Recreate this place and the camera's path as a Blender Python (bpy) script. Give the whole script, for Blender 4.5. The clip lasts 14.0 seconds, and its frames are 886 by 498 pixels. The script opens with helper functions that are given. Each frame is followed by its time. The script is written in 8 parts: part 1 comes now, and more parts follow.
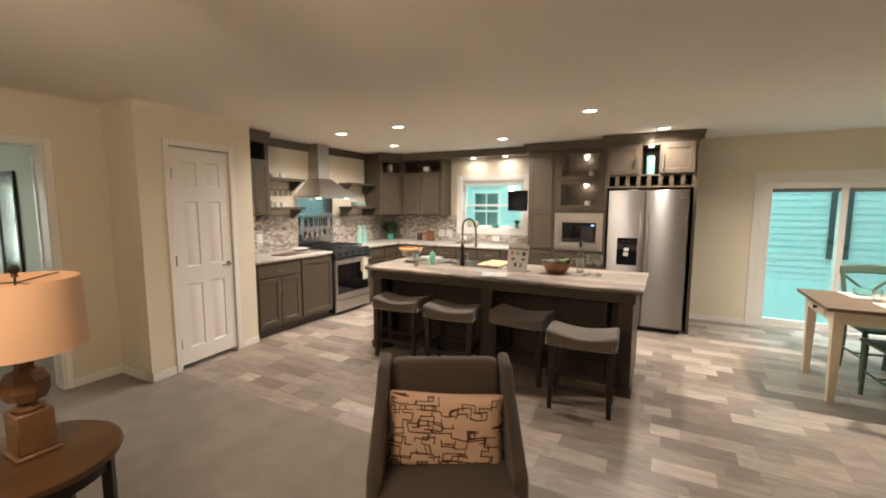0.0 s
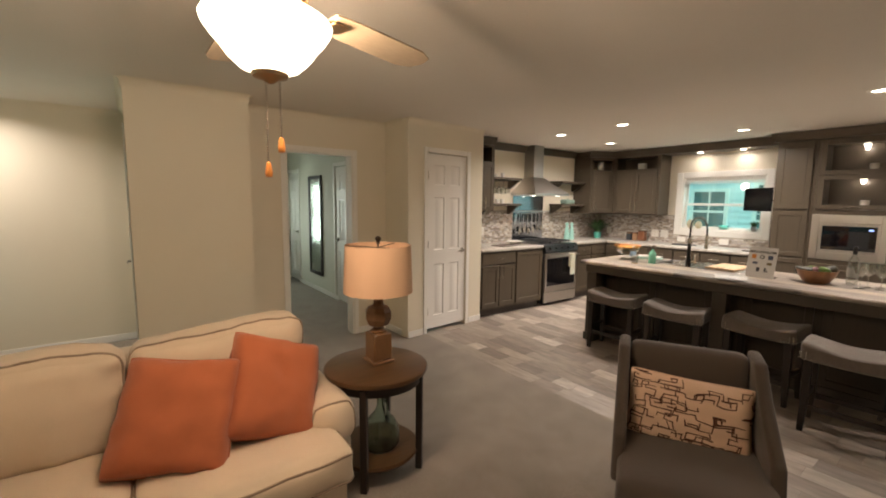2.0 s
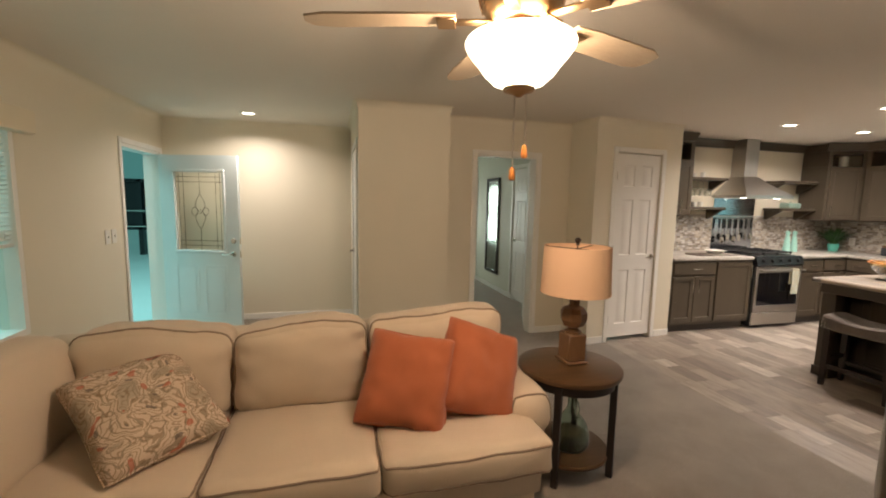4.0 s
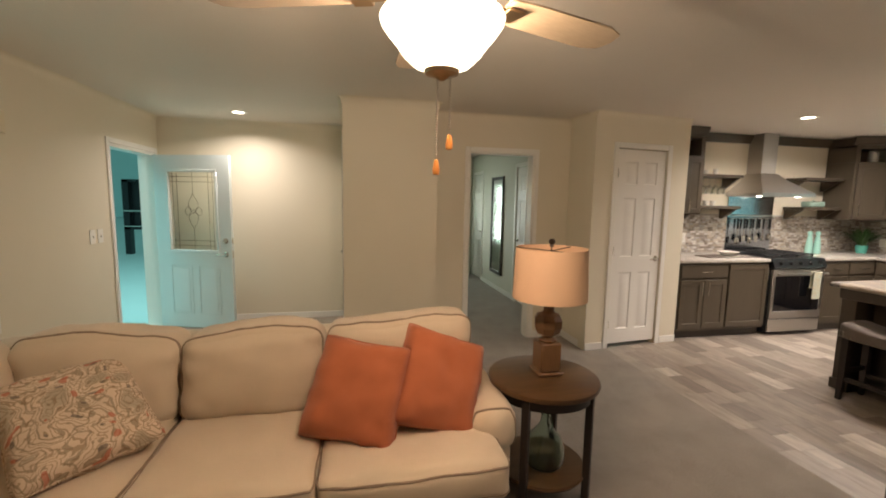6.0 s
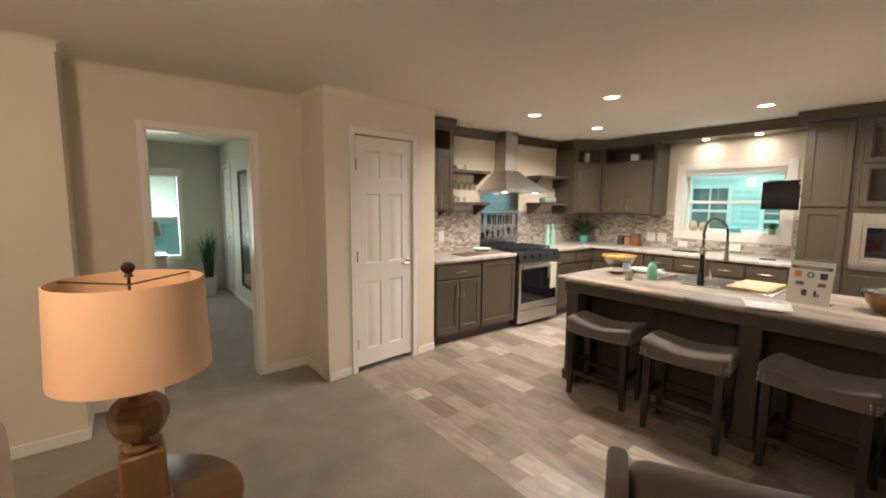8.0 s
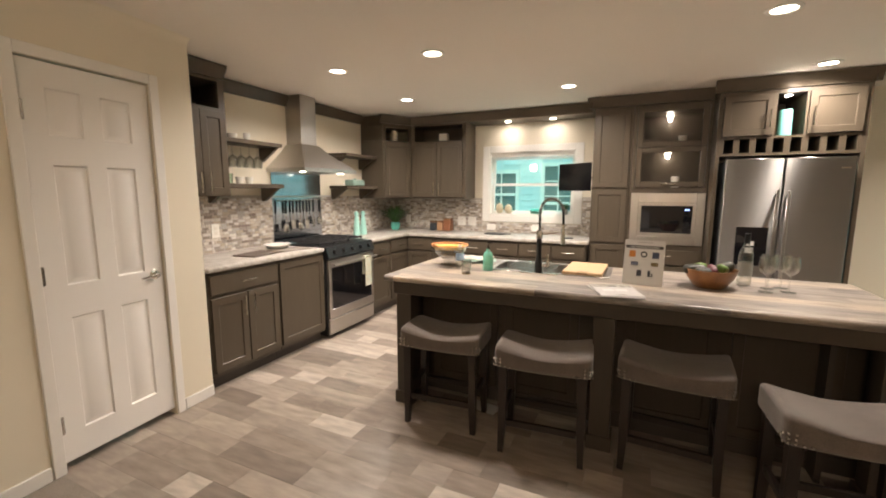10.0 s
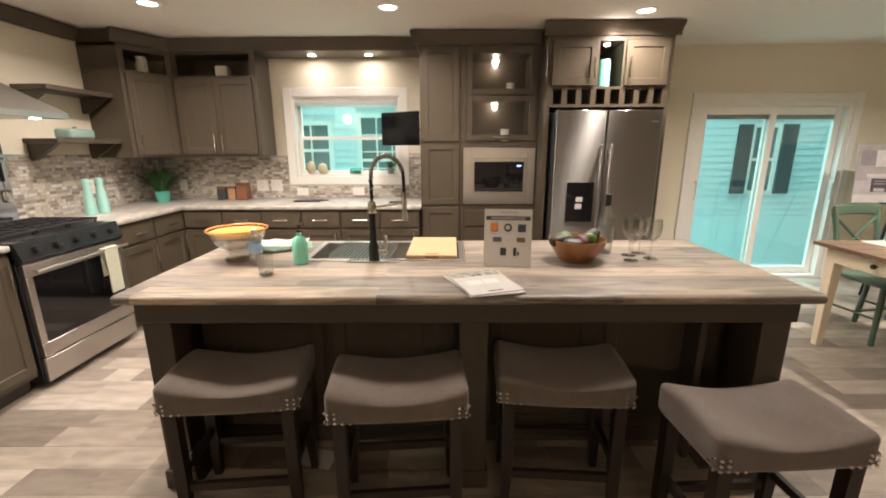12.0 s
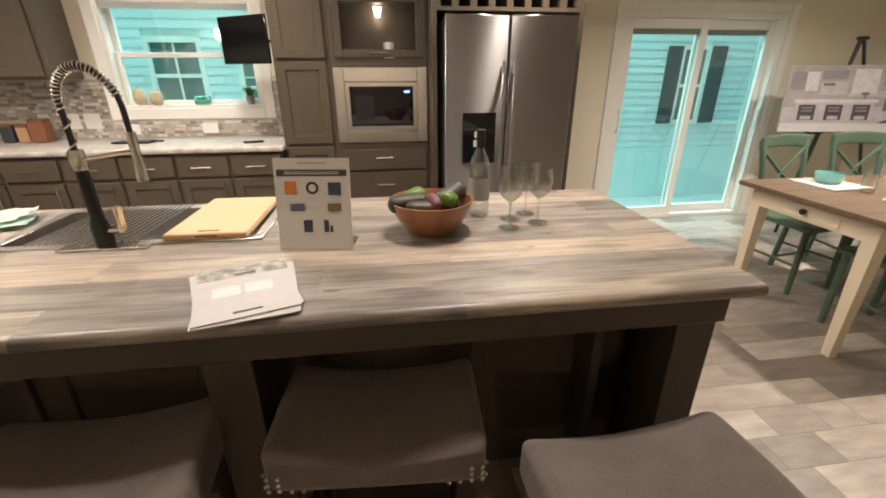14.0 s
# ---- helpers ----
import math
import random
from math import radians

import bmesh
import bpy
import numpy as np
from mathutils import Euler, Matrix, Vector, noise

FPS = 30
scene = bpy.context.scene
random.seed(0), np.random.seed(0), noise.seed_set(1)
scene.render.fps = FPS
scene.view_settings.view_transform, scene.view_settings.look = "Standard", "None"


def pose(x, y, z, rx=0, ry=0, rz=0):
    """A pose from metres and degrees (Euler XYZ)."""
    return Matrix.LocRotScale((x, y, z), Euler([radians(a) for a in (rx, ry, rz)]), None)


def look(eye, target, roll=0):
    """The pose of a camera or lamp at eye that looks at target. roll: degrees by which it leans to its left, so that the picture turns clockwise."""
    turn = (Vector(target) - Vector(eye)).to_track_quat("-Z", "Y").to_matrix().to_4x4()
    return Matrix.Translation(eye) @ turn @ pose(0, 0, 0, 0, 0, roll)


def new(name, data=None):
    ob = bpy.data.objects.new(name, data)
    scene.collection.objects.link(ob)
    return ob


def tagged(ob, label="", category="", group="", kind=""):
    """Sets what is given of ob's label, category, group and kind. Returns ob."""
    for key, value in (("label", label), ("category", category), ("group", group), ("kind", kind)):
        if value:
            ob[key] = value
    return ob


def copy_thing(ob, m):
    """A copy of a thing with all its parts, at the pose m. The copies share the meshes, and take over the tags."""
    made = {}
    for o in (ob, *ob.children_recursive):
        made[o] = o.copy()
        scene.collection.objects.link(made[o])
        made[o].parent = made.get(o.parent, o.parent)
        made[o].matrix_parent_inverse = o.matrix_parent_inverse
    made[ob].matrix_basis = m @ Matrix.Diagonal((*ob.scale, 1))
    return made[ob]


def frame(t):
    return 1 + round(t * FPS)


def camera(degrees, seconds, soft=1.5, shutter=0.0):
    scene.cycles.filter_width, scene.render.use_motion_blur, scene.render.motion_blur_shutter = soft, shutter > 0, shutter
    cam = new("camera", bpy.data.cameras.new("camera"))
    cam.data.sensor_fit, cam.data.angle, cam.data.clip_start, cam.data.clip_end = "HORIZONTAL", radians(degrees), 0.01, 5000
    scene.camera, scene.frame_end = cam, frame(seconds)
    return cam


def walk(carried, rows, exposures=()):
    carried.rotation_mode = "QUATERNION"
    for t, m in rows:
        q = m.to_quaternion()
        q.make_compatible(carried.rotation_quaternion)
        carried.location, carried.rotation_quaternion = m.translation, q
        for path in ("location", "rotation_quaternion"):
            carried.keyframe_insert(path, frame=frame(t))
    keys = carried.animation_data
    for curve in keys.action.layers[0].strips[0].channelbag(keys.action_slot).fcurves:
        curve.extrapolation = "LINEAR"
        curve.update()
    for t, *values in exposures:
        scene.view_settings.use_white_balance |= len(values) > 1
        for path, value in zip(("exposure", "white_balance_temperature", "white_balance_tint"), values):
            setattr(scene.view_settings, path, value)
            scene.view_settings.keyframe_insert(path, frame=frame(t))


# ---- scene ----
cam = camera(93.3, 14.0, soft=1.9)
PATH = [
    (0, (-0.054, 0.117, 1.541), (-0.987, 1.873, 1.325), 0.1),
    (0.5, (0.002, 0.018, 1.528), (-1.109, 1.666, 1.31), 0.2),
    (1, (0.009, -0.078, 1.512), (-1.275, 1.439, 1.291), 0.4),
    (1.5, (-0.034, -0.228, 1.514), (-1.482, 1.134, 1.289), 0.5),
    (2, (-0.069, -0.381, 1.51), (-1.661, 0.809, 1.284), 0.7),
    (2.5, (-0.077, -0.493, 1.518), (-1.788, 0.518, 1.289), 0.8),
    (3, (-0.078, -0.564, 1.519), (-1.883, 0.267, 1.288), 1.0),
    (3.5, (-0.083, -0.612, 1.518), (-1.956, 0.047, 1.283), 1.2),
    (3.7, (-0.079, -0.618, 1.509), (-1.975, -0.026, 1.276), 1.2),
    (5.8, (-0.129, -0.345, 1.498), (-2.084, 0.022, 1.268), 1.0),
    (6, (-0.15, -0.285, 1.502), (-2.093, 0.129, 1.27), 1.0),
    (6.5, (-0.184, -0.088, 1.494), (-2.089, 0.481, 1.274), 0.9),
    (7, (-0.325, 0.191, 1.499), (-2.156, 0.966, 1.279), 0.7),
    (7.5, (-0.494, 0.456, 1.481), (-2.213, 1.455, 1.269), 0.4),
    (8, (-0.685, 0.697, 1.486), (-2.255, 1.916, 1.265), 0.4),
    (9.2, (-1.185, 1.12, 1.456), (-2.32, 2.75, 1.22), 0.2),
    (10.5, (-1.506, 1.451, 1.424), (-2.142, 3.322, 1.114), -0.0),
    (11, (-1.7, 1.655, 1.432), (-2.124, 3.575, 1.067), -0.1),
    (11.5, (-1.691, 1.87, 1.399), (-1.912, 3.815, 0.988), -0.1),
    (12, (-1.583, 2.121, 1.424), (-1.592, 4.064, 0.948), -0.2),
    (12.5, (-1.482, 2.353, 1.37), (-1.322, 4.276, 0.842), -0.3),
    (13, (-1.399, 2.573, 1.379), (-1.123, 4.457, 0.769), -0.3),
    (13.5, (-1.27, 2.72, 1.352), (-0.96, 4.575, 0.67), -0.3),
    (14, (-1.081, 2.790, 1.360), (-0.836, 4.622, 0.592), -0.2),
]
walk(cam, [(t, look(eye, target, roll)) for t, eye, target, roll in PATH],
     exposures=[(0, -0.02), (1, -0.08), (2.4, -0.28), (3.2, -0.26), (6.2, -0.24), (7, -0.36), (7.6, -0.18), (8.2, -0.02), (11, -0.06), (12.2, -0.08), (14, -0.2)])

# ---- world and light ----
CEIL = 2.38
world = bpy.data.worlds.new("world")
scene.world = world
world.use_nodes = True
wbg = world.node_tree.nodes["Background"]
wbg.inputs[0].default_value = (0.26, 0.70, 0.66, 1)
wbg.inputs[1].default_value = 0.55


def lamp(name, kind, m, power, colour, **settings):
    data = bpy.data.lights.new(name, kind)
    data.energy, data.color = power, colour
    for key, value in settings.items():
        if key == "size":
            data.size = value
        elif key == "size_y":
            data.shape, data.size_y = "RECTANGLE", value
        elif key == "disk":
            data.shape, data.size = "DISK", value
        elif key == "radius":
            data.shadow_soft_size = value
        elif key == "spread":
            data.spread = value
    ob = new(name, data)
    ob.matrix_world = m
    return ob


WARM = (1.0, 0.872, 0.78)
# the last can is unseen, added to light the dining corner
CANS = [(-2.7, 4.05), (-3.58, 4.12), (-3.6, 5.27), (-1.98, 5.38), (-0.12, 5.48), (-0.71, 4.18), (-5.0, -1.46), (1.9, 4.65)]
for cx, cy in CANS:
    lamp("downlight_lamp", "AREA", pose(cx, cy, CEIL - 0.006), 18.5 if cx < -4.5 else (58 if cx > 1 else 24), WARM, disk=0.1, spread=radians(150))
for vx in (-2.84, -2.3):
    lamp("valance_lamp", "AREA", pose(vx, 6.38, 2.262), 2.4, WARM, disk=0.07, spread=radians(175))
for k in range(3):
    lamp("fan_bulb", "POINT", pose(-1.335 + 0.085 * math.cos(0.5 + 2.094 * k), -0.045 + 0.085 * math.sin(0.5 + 2.094 * k), 1.955), 21, (1.0, 0.745, 0.54), radius=0.028)
# the show hall's own cool lamps, high over the neighbouring house and the front path
lamp("hall_lamp", "AREA", pose(-1.0, 8.9, 6.5, 12, 0, 0), 1900, (0.58, 1.0, 1.06), size=12, size_y=4)
lamp("hall_lamp", "AREA", pose(-5.0, -7.0, 6.5), 800, (0.47, 1.0, 1.0), size=9, size_y=6)
lamp("hall_lamp", "AREA", pose(-11.0, 0.5, 5.5, 0, -25, 0), 420, (0.5, 1.0, 0.98), size=4, size_y=5)
# daylight-like hall light standing in the bedroom window's opening
lamp("bedroom_window_light", "AREA", pose(-8.7, 0.94, 1.25, 0, -90, 0), 36, (0.95, 1.0, 0.92), size=1.15, size_y=1.0)

# ---- materials ----
def mat(name, colour, rough=0.5, metal=0.0, vary=0.12, scale=6.0, fine=0.0, fine_scale=120.0, bump=0.0, bump_scale=200.0,
        stretch=None, second=None, island=0.0, obj_random=0.0, sheen=0.0, transmission=0.0, ior=1.45, coat=0.0, rough_vary=0.0):
    """A surface with a colour that wanders at two scales, and fine relief."""
    m = bpy.data.materials.new(name)
    m.use_nodes = True
    nt = m.node_tree
    n, l = nt.nodes, nt.links
    bsdf = n["Principled BSDF"]
    tc = n.new("ShaderNodeTexCoord")
    mp = n.new("ShaderNodeMapping")
    l.new(tc.outputs["Object"], mp.inputs[0])
    if stretch:
        mp.inputs["Scale"].default_value = stretch
    big = n.new("ShaderNodeTexNoise")
    big.inputs["Scale"].default_value, big.inputs["Detail"].default_value = scale, 4
    l.new(mp.outputs[0], big.inputs["Vector"])
    small = n.new("ShaderNodeTexNoise")
    small.inputs["Scale"].default_value, small.inputs["Detail"].default_value = fine_scale, 3
    l.new(mp.outputs[0], small.inputs["Vector"])
    value = n.new("ShaderNodeMath")
    value.operation = "MULTIPLY_ADD"
    l.new(big.outputs[0], value.inputs[0])
    value.inputs[1].default_value, value.inputs[2].default_value = 2 * vary, 1 - vary
    v2 = n.new("ShaderNodeMath")
    v2.operation = "MULTIPLY_ADD"
    l.new(small.outputs[0], v2.inputs[0])
    v2.inputs[1].default_value, v2.inputs[2].default_value = 2 * fine, 1 - fine
    mul = n.new("ShaderNodeMath")
    mul.operation = "MULTIPLY"
    l.new(value.outputs[0], mul.inputs[0])
    l.new(v2.outputs[0], mul.inputs[1])
    last = mul
    for amount, node, socket in ((island, "ShaderNodeNewGeometry", "Random Per Island"), (obj_random, "ShaderNodeObjectInfo", "Random")):
        if amount:
            src = n.new(node)
            k = n.new("ShaderNodeMath")
            k.operation = "MULTIPLY_ADD"
            l.new(src.outputs[socket], k.inputs[0])
            k.inputs[1].default_value, k.inputs[2].default_value = 2 * amount, 1 - amount
            m2 = n.new("ShaderNodeMath")
            m2.operation = "MULTIPLY"
            l.new(last.outputs[0], m2.inputs[0])
            l.new(k.outputs[0], m2.inputs[1])
            last = m2
    mix = n.new("ShaderNodeMix")
    mix.data_type, mix.blend_type = "RGBA", "MIX"
    mix.inputs["A"].default_value = (*colour, 1)
    mix.inputs["B"].default_value = (*(second or colour), 1)
    if second:
        ramp = n.new("ShaderNodeMapRange")
        ramp.inputs["From Min"].default_value, ramp.inputs["From Max"].default_value = 0.4, 0.62
        l.new(big.outputs[0], ramp.inputs["Value"])
        l.new(ramp.outputs[0], mix.inputs["Factor"])
    hsv = n.new("ShaderNodeHueSaturation")
    l.new(mix.outputs["Result"], hsv.inputs["Color"])
    l.new(last.outputs[0], hsv.inputs["Value"])
    l.new(hsv.outputs[0], bsdf.inputs["Base Color"])
    bsdf.inputs["Roughness"].default_value = rough
    if rough_vary:
        r = n.new("ShaderNodeMath")
        r.operation = "MULTIPLY_ADD"
        l.new(small.outputs[0], r.inputs[0])
        r.inputs[1].default_value, r.inputs[2].default_value = 2 * rough_vary, rough - rough_vary
        l.new(r.outputs[0], bsdf.inputs["Roughness"])
    bsdf.inputs["Metallic"].default_value = metal
    bsdf.inputs["IOR"].default_value = ior
    bsdf.inputs["Transmission Weight"].default_value = transmission
    bsdf.inputs["Sheen Weight"].default_value = sheen
    bsdf.inputs["Coat Weight"].default_value = coat
    if bump:
        tex = n.new("ShaderNodeTexNoise")
        tex.inputs["Scale"].default_value, tex.inputs["Detail"].default_value = bump_scale, 3
        l.new(mp.outputs[0], tex.inputs["Vector"])
        b = n.new("ShaderNodeBump")
        b.inputs["Strength"].default_value, b.inputs["Distance"].default_value = bump, 0.004
        l.new(tex.outputs[0], b.inputs["Height"])
        l.new(b.outputs[0], bsdf.inputs["Normal"])
    return m


def glow(name, colour, strength):
    m = bpy.data.materials.new(name)
    m.use_nodes = True
    b = m.node_tree.nodes["Principled BSDF"]
    b.inputs["Base Color"].default_value = (*colour, 1)
    b.inputs["Emission Color"].default_value = (*colour, 1)
    b.inputs["Emission Strength"].default_value = strength
    return m


WALL = mat("wall_paint", (0.74, 0.68, 0.55), 0.62, vary=0.04, scale=1.3, fine=0.02, bump=0.05, bump_scale=260)
CEILING = mat("ceiling_texture", (0.77, 0.72, 0.645), 0.85, vary=0.04, scale=1.1, fine=0.03, bump=0.12, bump_scale=90)
TRIM = mat("trim_white", (0.82, 0.80, 0.75), 0.38, vary=0.03, scale=4, fine=0.02)
DOORWHITE = mat("door_white", (0.84, 0.82, 0.78), 0.4, vary=0.03, scale=5, bump=0.03, bump_scale=160, stretch=(1, 1, 0.15))
CARPET = mat("carpet_pile", (0.262, 0.222, 0.182), 0.95, vary=0.36, scale=4.5, fine=0.45, fine_scale=110, bump=0.6, bump_scale=420, sheen=0.3)
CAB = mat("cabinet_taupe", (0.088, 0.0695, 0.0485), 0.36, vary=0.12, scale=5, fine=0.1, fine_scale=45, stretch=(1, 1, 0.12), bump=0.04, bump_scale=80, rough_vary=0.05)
# the same cabinet taupe, with the island's shade put into a darker colour
ISLCAB = mat("island_taupe_shaded", (0.058, 0.045, 0.0325), 0.40, vary=0.14, scale=5, fine=0.12, fine_scale=45, stretch=(1, 1, 0.12), bump=0.04, bump_scale=80, rough_vary=0.05)
CABDARK = mat("cabinet_inside", (0.06, 0.05, 0.042), 0.5, vary=0.1)
LAMINATE = mat("counter_laminate", (0.42, 0.385, 0.34), 0.3, vary=0.16, scale=14, fine=0.2, fine_scale=90, second=(0.52, 0.49, 0.45))
STEEL = mat("stainless_steel", (0.45, 0.435, 0.415), 0.31, metal=1.0, vary=0.04, scale=3, fine=0.03, fine_scale=160, stretch=(1, 1, 0.03), rough_vary=0.02)
STEEL_H = mat("stainless_brushed", (0.54, 0.52, 0.49), 0.34, metal=1.0, vary=0.05, scale=3, fine=0.03, fine_scale=160, stretch=(0.03, 0.03, 1), rough_vary=0.02)


def brushed(name, colour, rough, amount):
    """Steel brushed across, so that lamps draw upright streaks on it."""
    m = mat(name, colour, rough, metal=1.0, vary=0.05, scale=2.5, fine=0.05, fine_scale=170, stretch=(0.03, 0.03, 1), rough_vary=0.01)
    n, l = m.node_tree.nodes, m.node_tree.links
    tan = n.new("ShaderNodeTangent")
    tan.direction_type, tan.axis = "RADIAL", "Z"
    l.new(tan.outputs[0], n["Principled BSDF"].inputs["Tangent"])
    n["Principled BSDF"].inputs["Anisotropic"].default_value = amount
    n["Principled BSDF"].inputs["Anisotropic Rotation"].default_value = 0.25
    return m


STEEL_D = brushed("stainless_door", (0.34, 0.332, 0.317), 0.38, 0.98)
CHROME = mat("brushed_nickel", (0.66, 0.63, 0.58), 0.22, metal=1.0, vary=0.03)
BLACK = mat("black_enamel", (0.012, 0.012, 0.013), 0.3, vary=0.1)
BLACKGLASS = mat("black_glass", (0.006, 0.006, 0.008), 0.04, vary=0.1, coat=0.5)
IRON = mat("cast_iron", (0.02, 0.02, 0.021), 0.6, vary=0.2, bump=0.2, bump_scale=300)
SOFA = mat("sofa_linen", (0.61, 0.495, 0.365), 0.9, vary=0.10, scale=4, fine=0.12, fine_scale=500, bump=0.25, bump_scale=700, sheen=0.25)
PIPING = mat("sofa_piping", (0.27, 0.20, 0.145), 0.9, vary=0.08, fine=0.1)
ORANGE = mat("burnt_orange_cloth", (0.43, 0.122, 0.048), 0.9, vary=0.16, scale=8, fine=0.12, fine_scale=500, bump=0.3, bump_scale=700, sheen=0.2)
CHAIRCLOTH = mat("taupe_chair_cloth", (0.075, 0.056, 0.043), 0.92, vary=0.08, scale=5, fine=0.15, fine_scale=500, bump=0.3, bump_scale=700, sheen=0.25)
STOOLCLOTH = mat("grey_stool_cloth", (0.127, 0.103, 0.086), 0.92, vary=0.3, scale=11, fine=0.35, fine_scale=180, bump=0.35, bump_scale=600, sheen=0.3)
ESPRESSO = mat("espresso_wood", (0.022, 0.015, 0.011), 0.4, vary=0.2, scale=6, fine=0.15, stretch=(1, 1, 0.15))
TABLEWOOD = mat("walnut_wood", (0.090, 0.046, 0.020), 0.30, vary=0.45, scale=6, fine=0.4, fine_scale=36, stretch=(1, 0.12, 1), bump=0.08, bump_scale=90)
DARKMETAL = mat("bronzed_metal", (0.05, 0.035, 0.025), 0.45, metal=0.6, vary=0.2)
LAMPWOOD = mat("turned_wood", (0.165, 0.085, 0.038), 0.42, vary=0.25, scale=9, fine=0.2, stretch=(1, 1, 0.2))
SHADE = mat("lamp_shade_linen", (0.74, 0.485, 0.31), 0.85, vary=0.03, scale=5, fine=0.08, fine_scale=420, bump=0.2, bump_scale=600)
TEAL = mat("teal_glaze", (0.12, 0.50, 0.42), 0.25, vary=0.08, coat=0.3)
WHITEWARE = mat("white_ceramic", (0.80, 0.77, 0.70), 0.25, vary=0.03)
PAPER = mat("paper_white", (0.60, 0.585, 0.56), 0.6, vary=0.03)
SIDING = mat("vinyl_siding", (0.68, 0.77, 0.78), 0.55, vary=0.05, scale=2, fine=0.05, stretch=(1, 1, 0.2))
HALLFLOOR = mat("hall_concrete", (0.5, 0.56, 0.55), 0.6, vary=0.1, scale=0.8, fine=0.1)
SHUTTER = mat("shutter_dark", (0.05, 0.06, 0.065), 0.5, vary=0.1)
CREAM = mat("cream_paint", (0.74, 0.66, 0.50), 0.45, vary=0.06, scale=6)
DINETOP = mat("weathered_table_wood", (0.17, 0.115, 0.075), 0.42, vary=0.25, scale=5, fine=0.25, fine_scale=60, stretch=(0.1, 1, 1))
GREENPAINT = mat("sage_green_paint", (0.085, 0.135, 0.095), 0.42, vary=0.15, scale=7)
MAPLE = mat("maple_board", (0.60, 0.41, 0.23), 0.42, vary=0.1, scale=4, fine=0.12, stretch=(0.15, 1, 1))
BOWLWOOD = mat("acacia_wood", (0.31, 0.14, 0.052), 0.33, vary=0.3, scale=8, second=(0.17, 0.07, 0.026), fine=0.2, stretch=(1, 1, 0.25), coat=0.2)
GREENLEAF = mat("leaf_green", (0.05, 0.12, 0.035), 0.5, vary=0.3, scale=20, island=0.4)
DARKVEG = mat("avocado_skin", (0.028, 0.027, 0.016), 0.45, vary=0.3, scale=20)
GREENVEG = mat("green_pepper_skin", (0.09, 0.16, 0.03), 0.35, vary=0.3, scale=20)
REDVEG = mat("dark_red_lettuce", (0.10, 0.025, 0.03), 0.5, vary=0.4, scale=30)
FABRICWHITE = mat("cotton_white", (0.78, 0.76, 0.70), 0.9, vary=0.05, fine=0.08, bump=0.2)
TVBLACK = mat("screen_black", (0.004, 0.004, 0.005), 0.12, vary=0.05)
GREENWALL = mat("bedroom_paint", (0.62, 0.62, 0.53), 0.65, vary=0.04, scale=1.5)
ROPE = mat("bead_chain", (0.55, 0.5, 0.44), 0.35, metal=0.9, vary=0.1)
AMBERWOOD = mat("pull_wood", (0.62, 0.24, 0.06), 0.4, vary=0.15)


def glass_mat(name, tint=(1, 1, 1), rough=0.0):
    m = bpy.data.materials.new(name)
    m.use_nodes = True
    b = m.node_tree.nodes["Principled BSDF"]
    b.inputs["Base Color"].default_value = (*tint, 1)
    b.inputs["Transmission Weight"].default_value = 1.0
    b.inputs["Roughness"].default_value = rough
    b.inputs["IOR"].default_value = 1.45
    return m


def pane_mat(name, tint=(0.95, 1, 0.98), gloss=0.09):
    """Thin window glass: clear, with a plain mirror share."""
    m = bpy.data.materials.new(name)
    m.use_nodes = True
    n, l = m.node_tree.nodes, m.node_tree.links
    n.remove(n["Principled BSDF"])
    t, g, x = n.new("ShaderNodeBsdfTransparent"), n.new("ShaderNodeBsdfGlossy"), n.new("ShaderNodeMixShader")
    t.inputs[0].default_value = (*tint, 1)
    g.inputs["Roughness"].default_value = 0.02
    x.inputs[0].default_value = gloss
    l.new(t.outputs[0], x.inputs[1])
    l.new(g.outputs[0], x.inputs[2])
    l.new(x.outputs[0], n["Material Output"].inputs[0])
    return m


PANE = pane_mat("window_glass")


def reeded(name):
    """Cabinet glass with fine level reeds that draw lamps out upright."""
    m = bpy.data.materials.new(name)
    m.use_nodes = True
    n, l = m.node_tree.nodes, m.node_tree.links
    b = n["Principled BSDF"]
    b.inputs["Base Color"].default_value = (0.93, 0.91, 0.88, 1)
    b.inputs["Transmission Weight"].default_value, b.inputs["Roughness"].default_value, b.inputs["IOR"].default_value = 1.0, 0.04, 1.3
    tc, wave, bump = n.new("ShaderNodeTexCoord"), n.new("ShaderNodeTexWave"), n.new("ShaderNodeBump")
    wave.bands_direction, wave.wave_profile = "Z", "SIN"
    wave.inputs["Scale"].default_value, wave.inputs["Distortion"].default_value = 26, 0.4
    bump.inputs["Strength"].default_value, bump.inputs["Distance"].default_value = 0.35, 0.004
    l.new(tc.outputs["Object"], wave.inputs["Vector"])
    l.new(wave.outputs["Fac"], bump.inputs["Height"])
    l.new(bump.outputs[0], b.inputs["Normal"])
    return m


CABPANE = reeded("reeded_cabinet_glass")


def thin_glass(name, tint=(0.96, 0.97, 0.96)):
    """Blown glass as a thin skin: clear in front, glossier towards its rim."""
    m = pane_mat(name, tint)
    n, l = m.node_tree.nodes, m.node_tree.links
    lw, k = n.new("ShaderNodeLayerWeight"), n.new("ShaderNodeMath")
    lw.inputs["Blend"].default_value = 0.35
    k.operation = "MULTIPLY_ADD"
    k.inputs[1].default_value, k.inputs[2].default_value = 0.7, 0.05
    l.new(lw.outputs["Facing"], k.inputs[0])
    l.new(k.outputs[0], n["Mix Shader"].inputs[0])
    return m


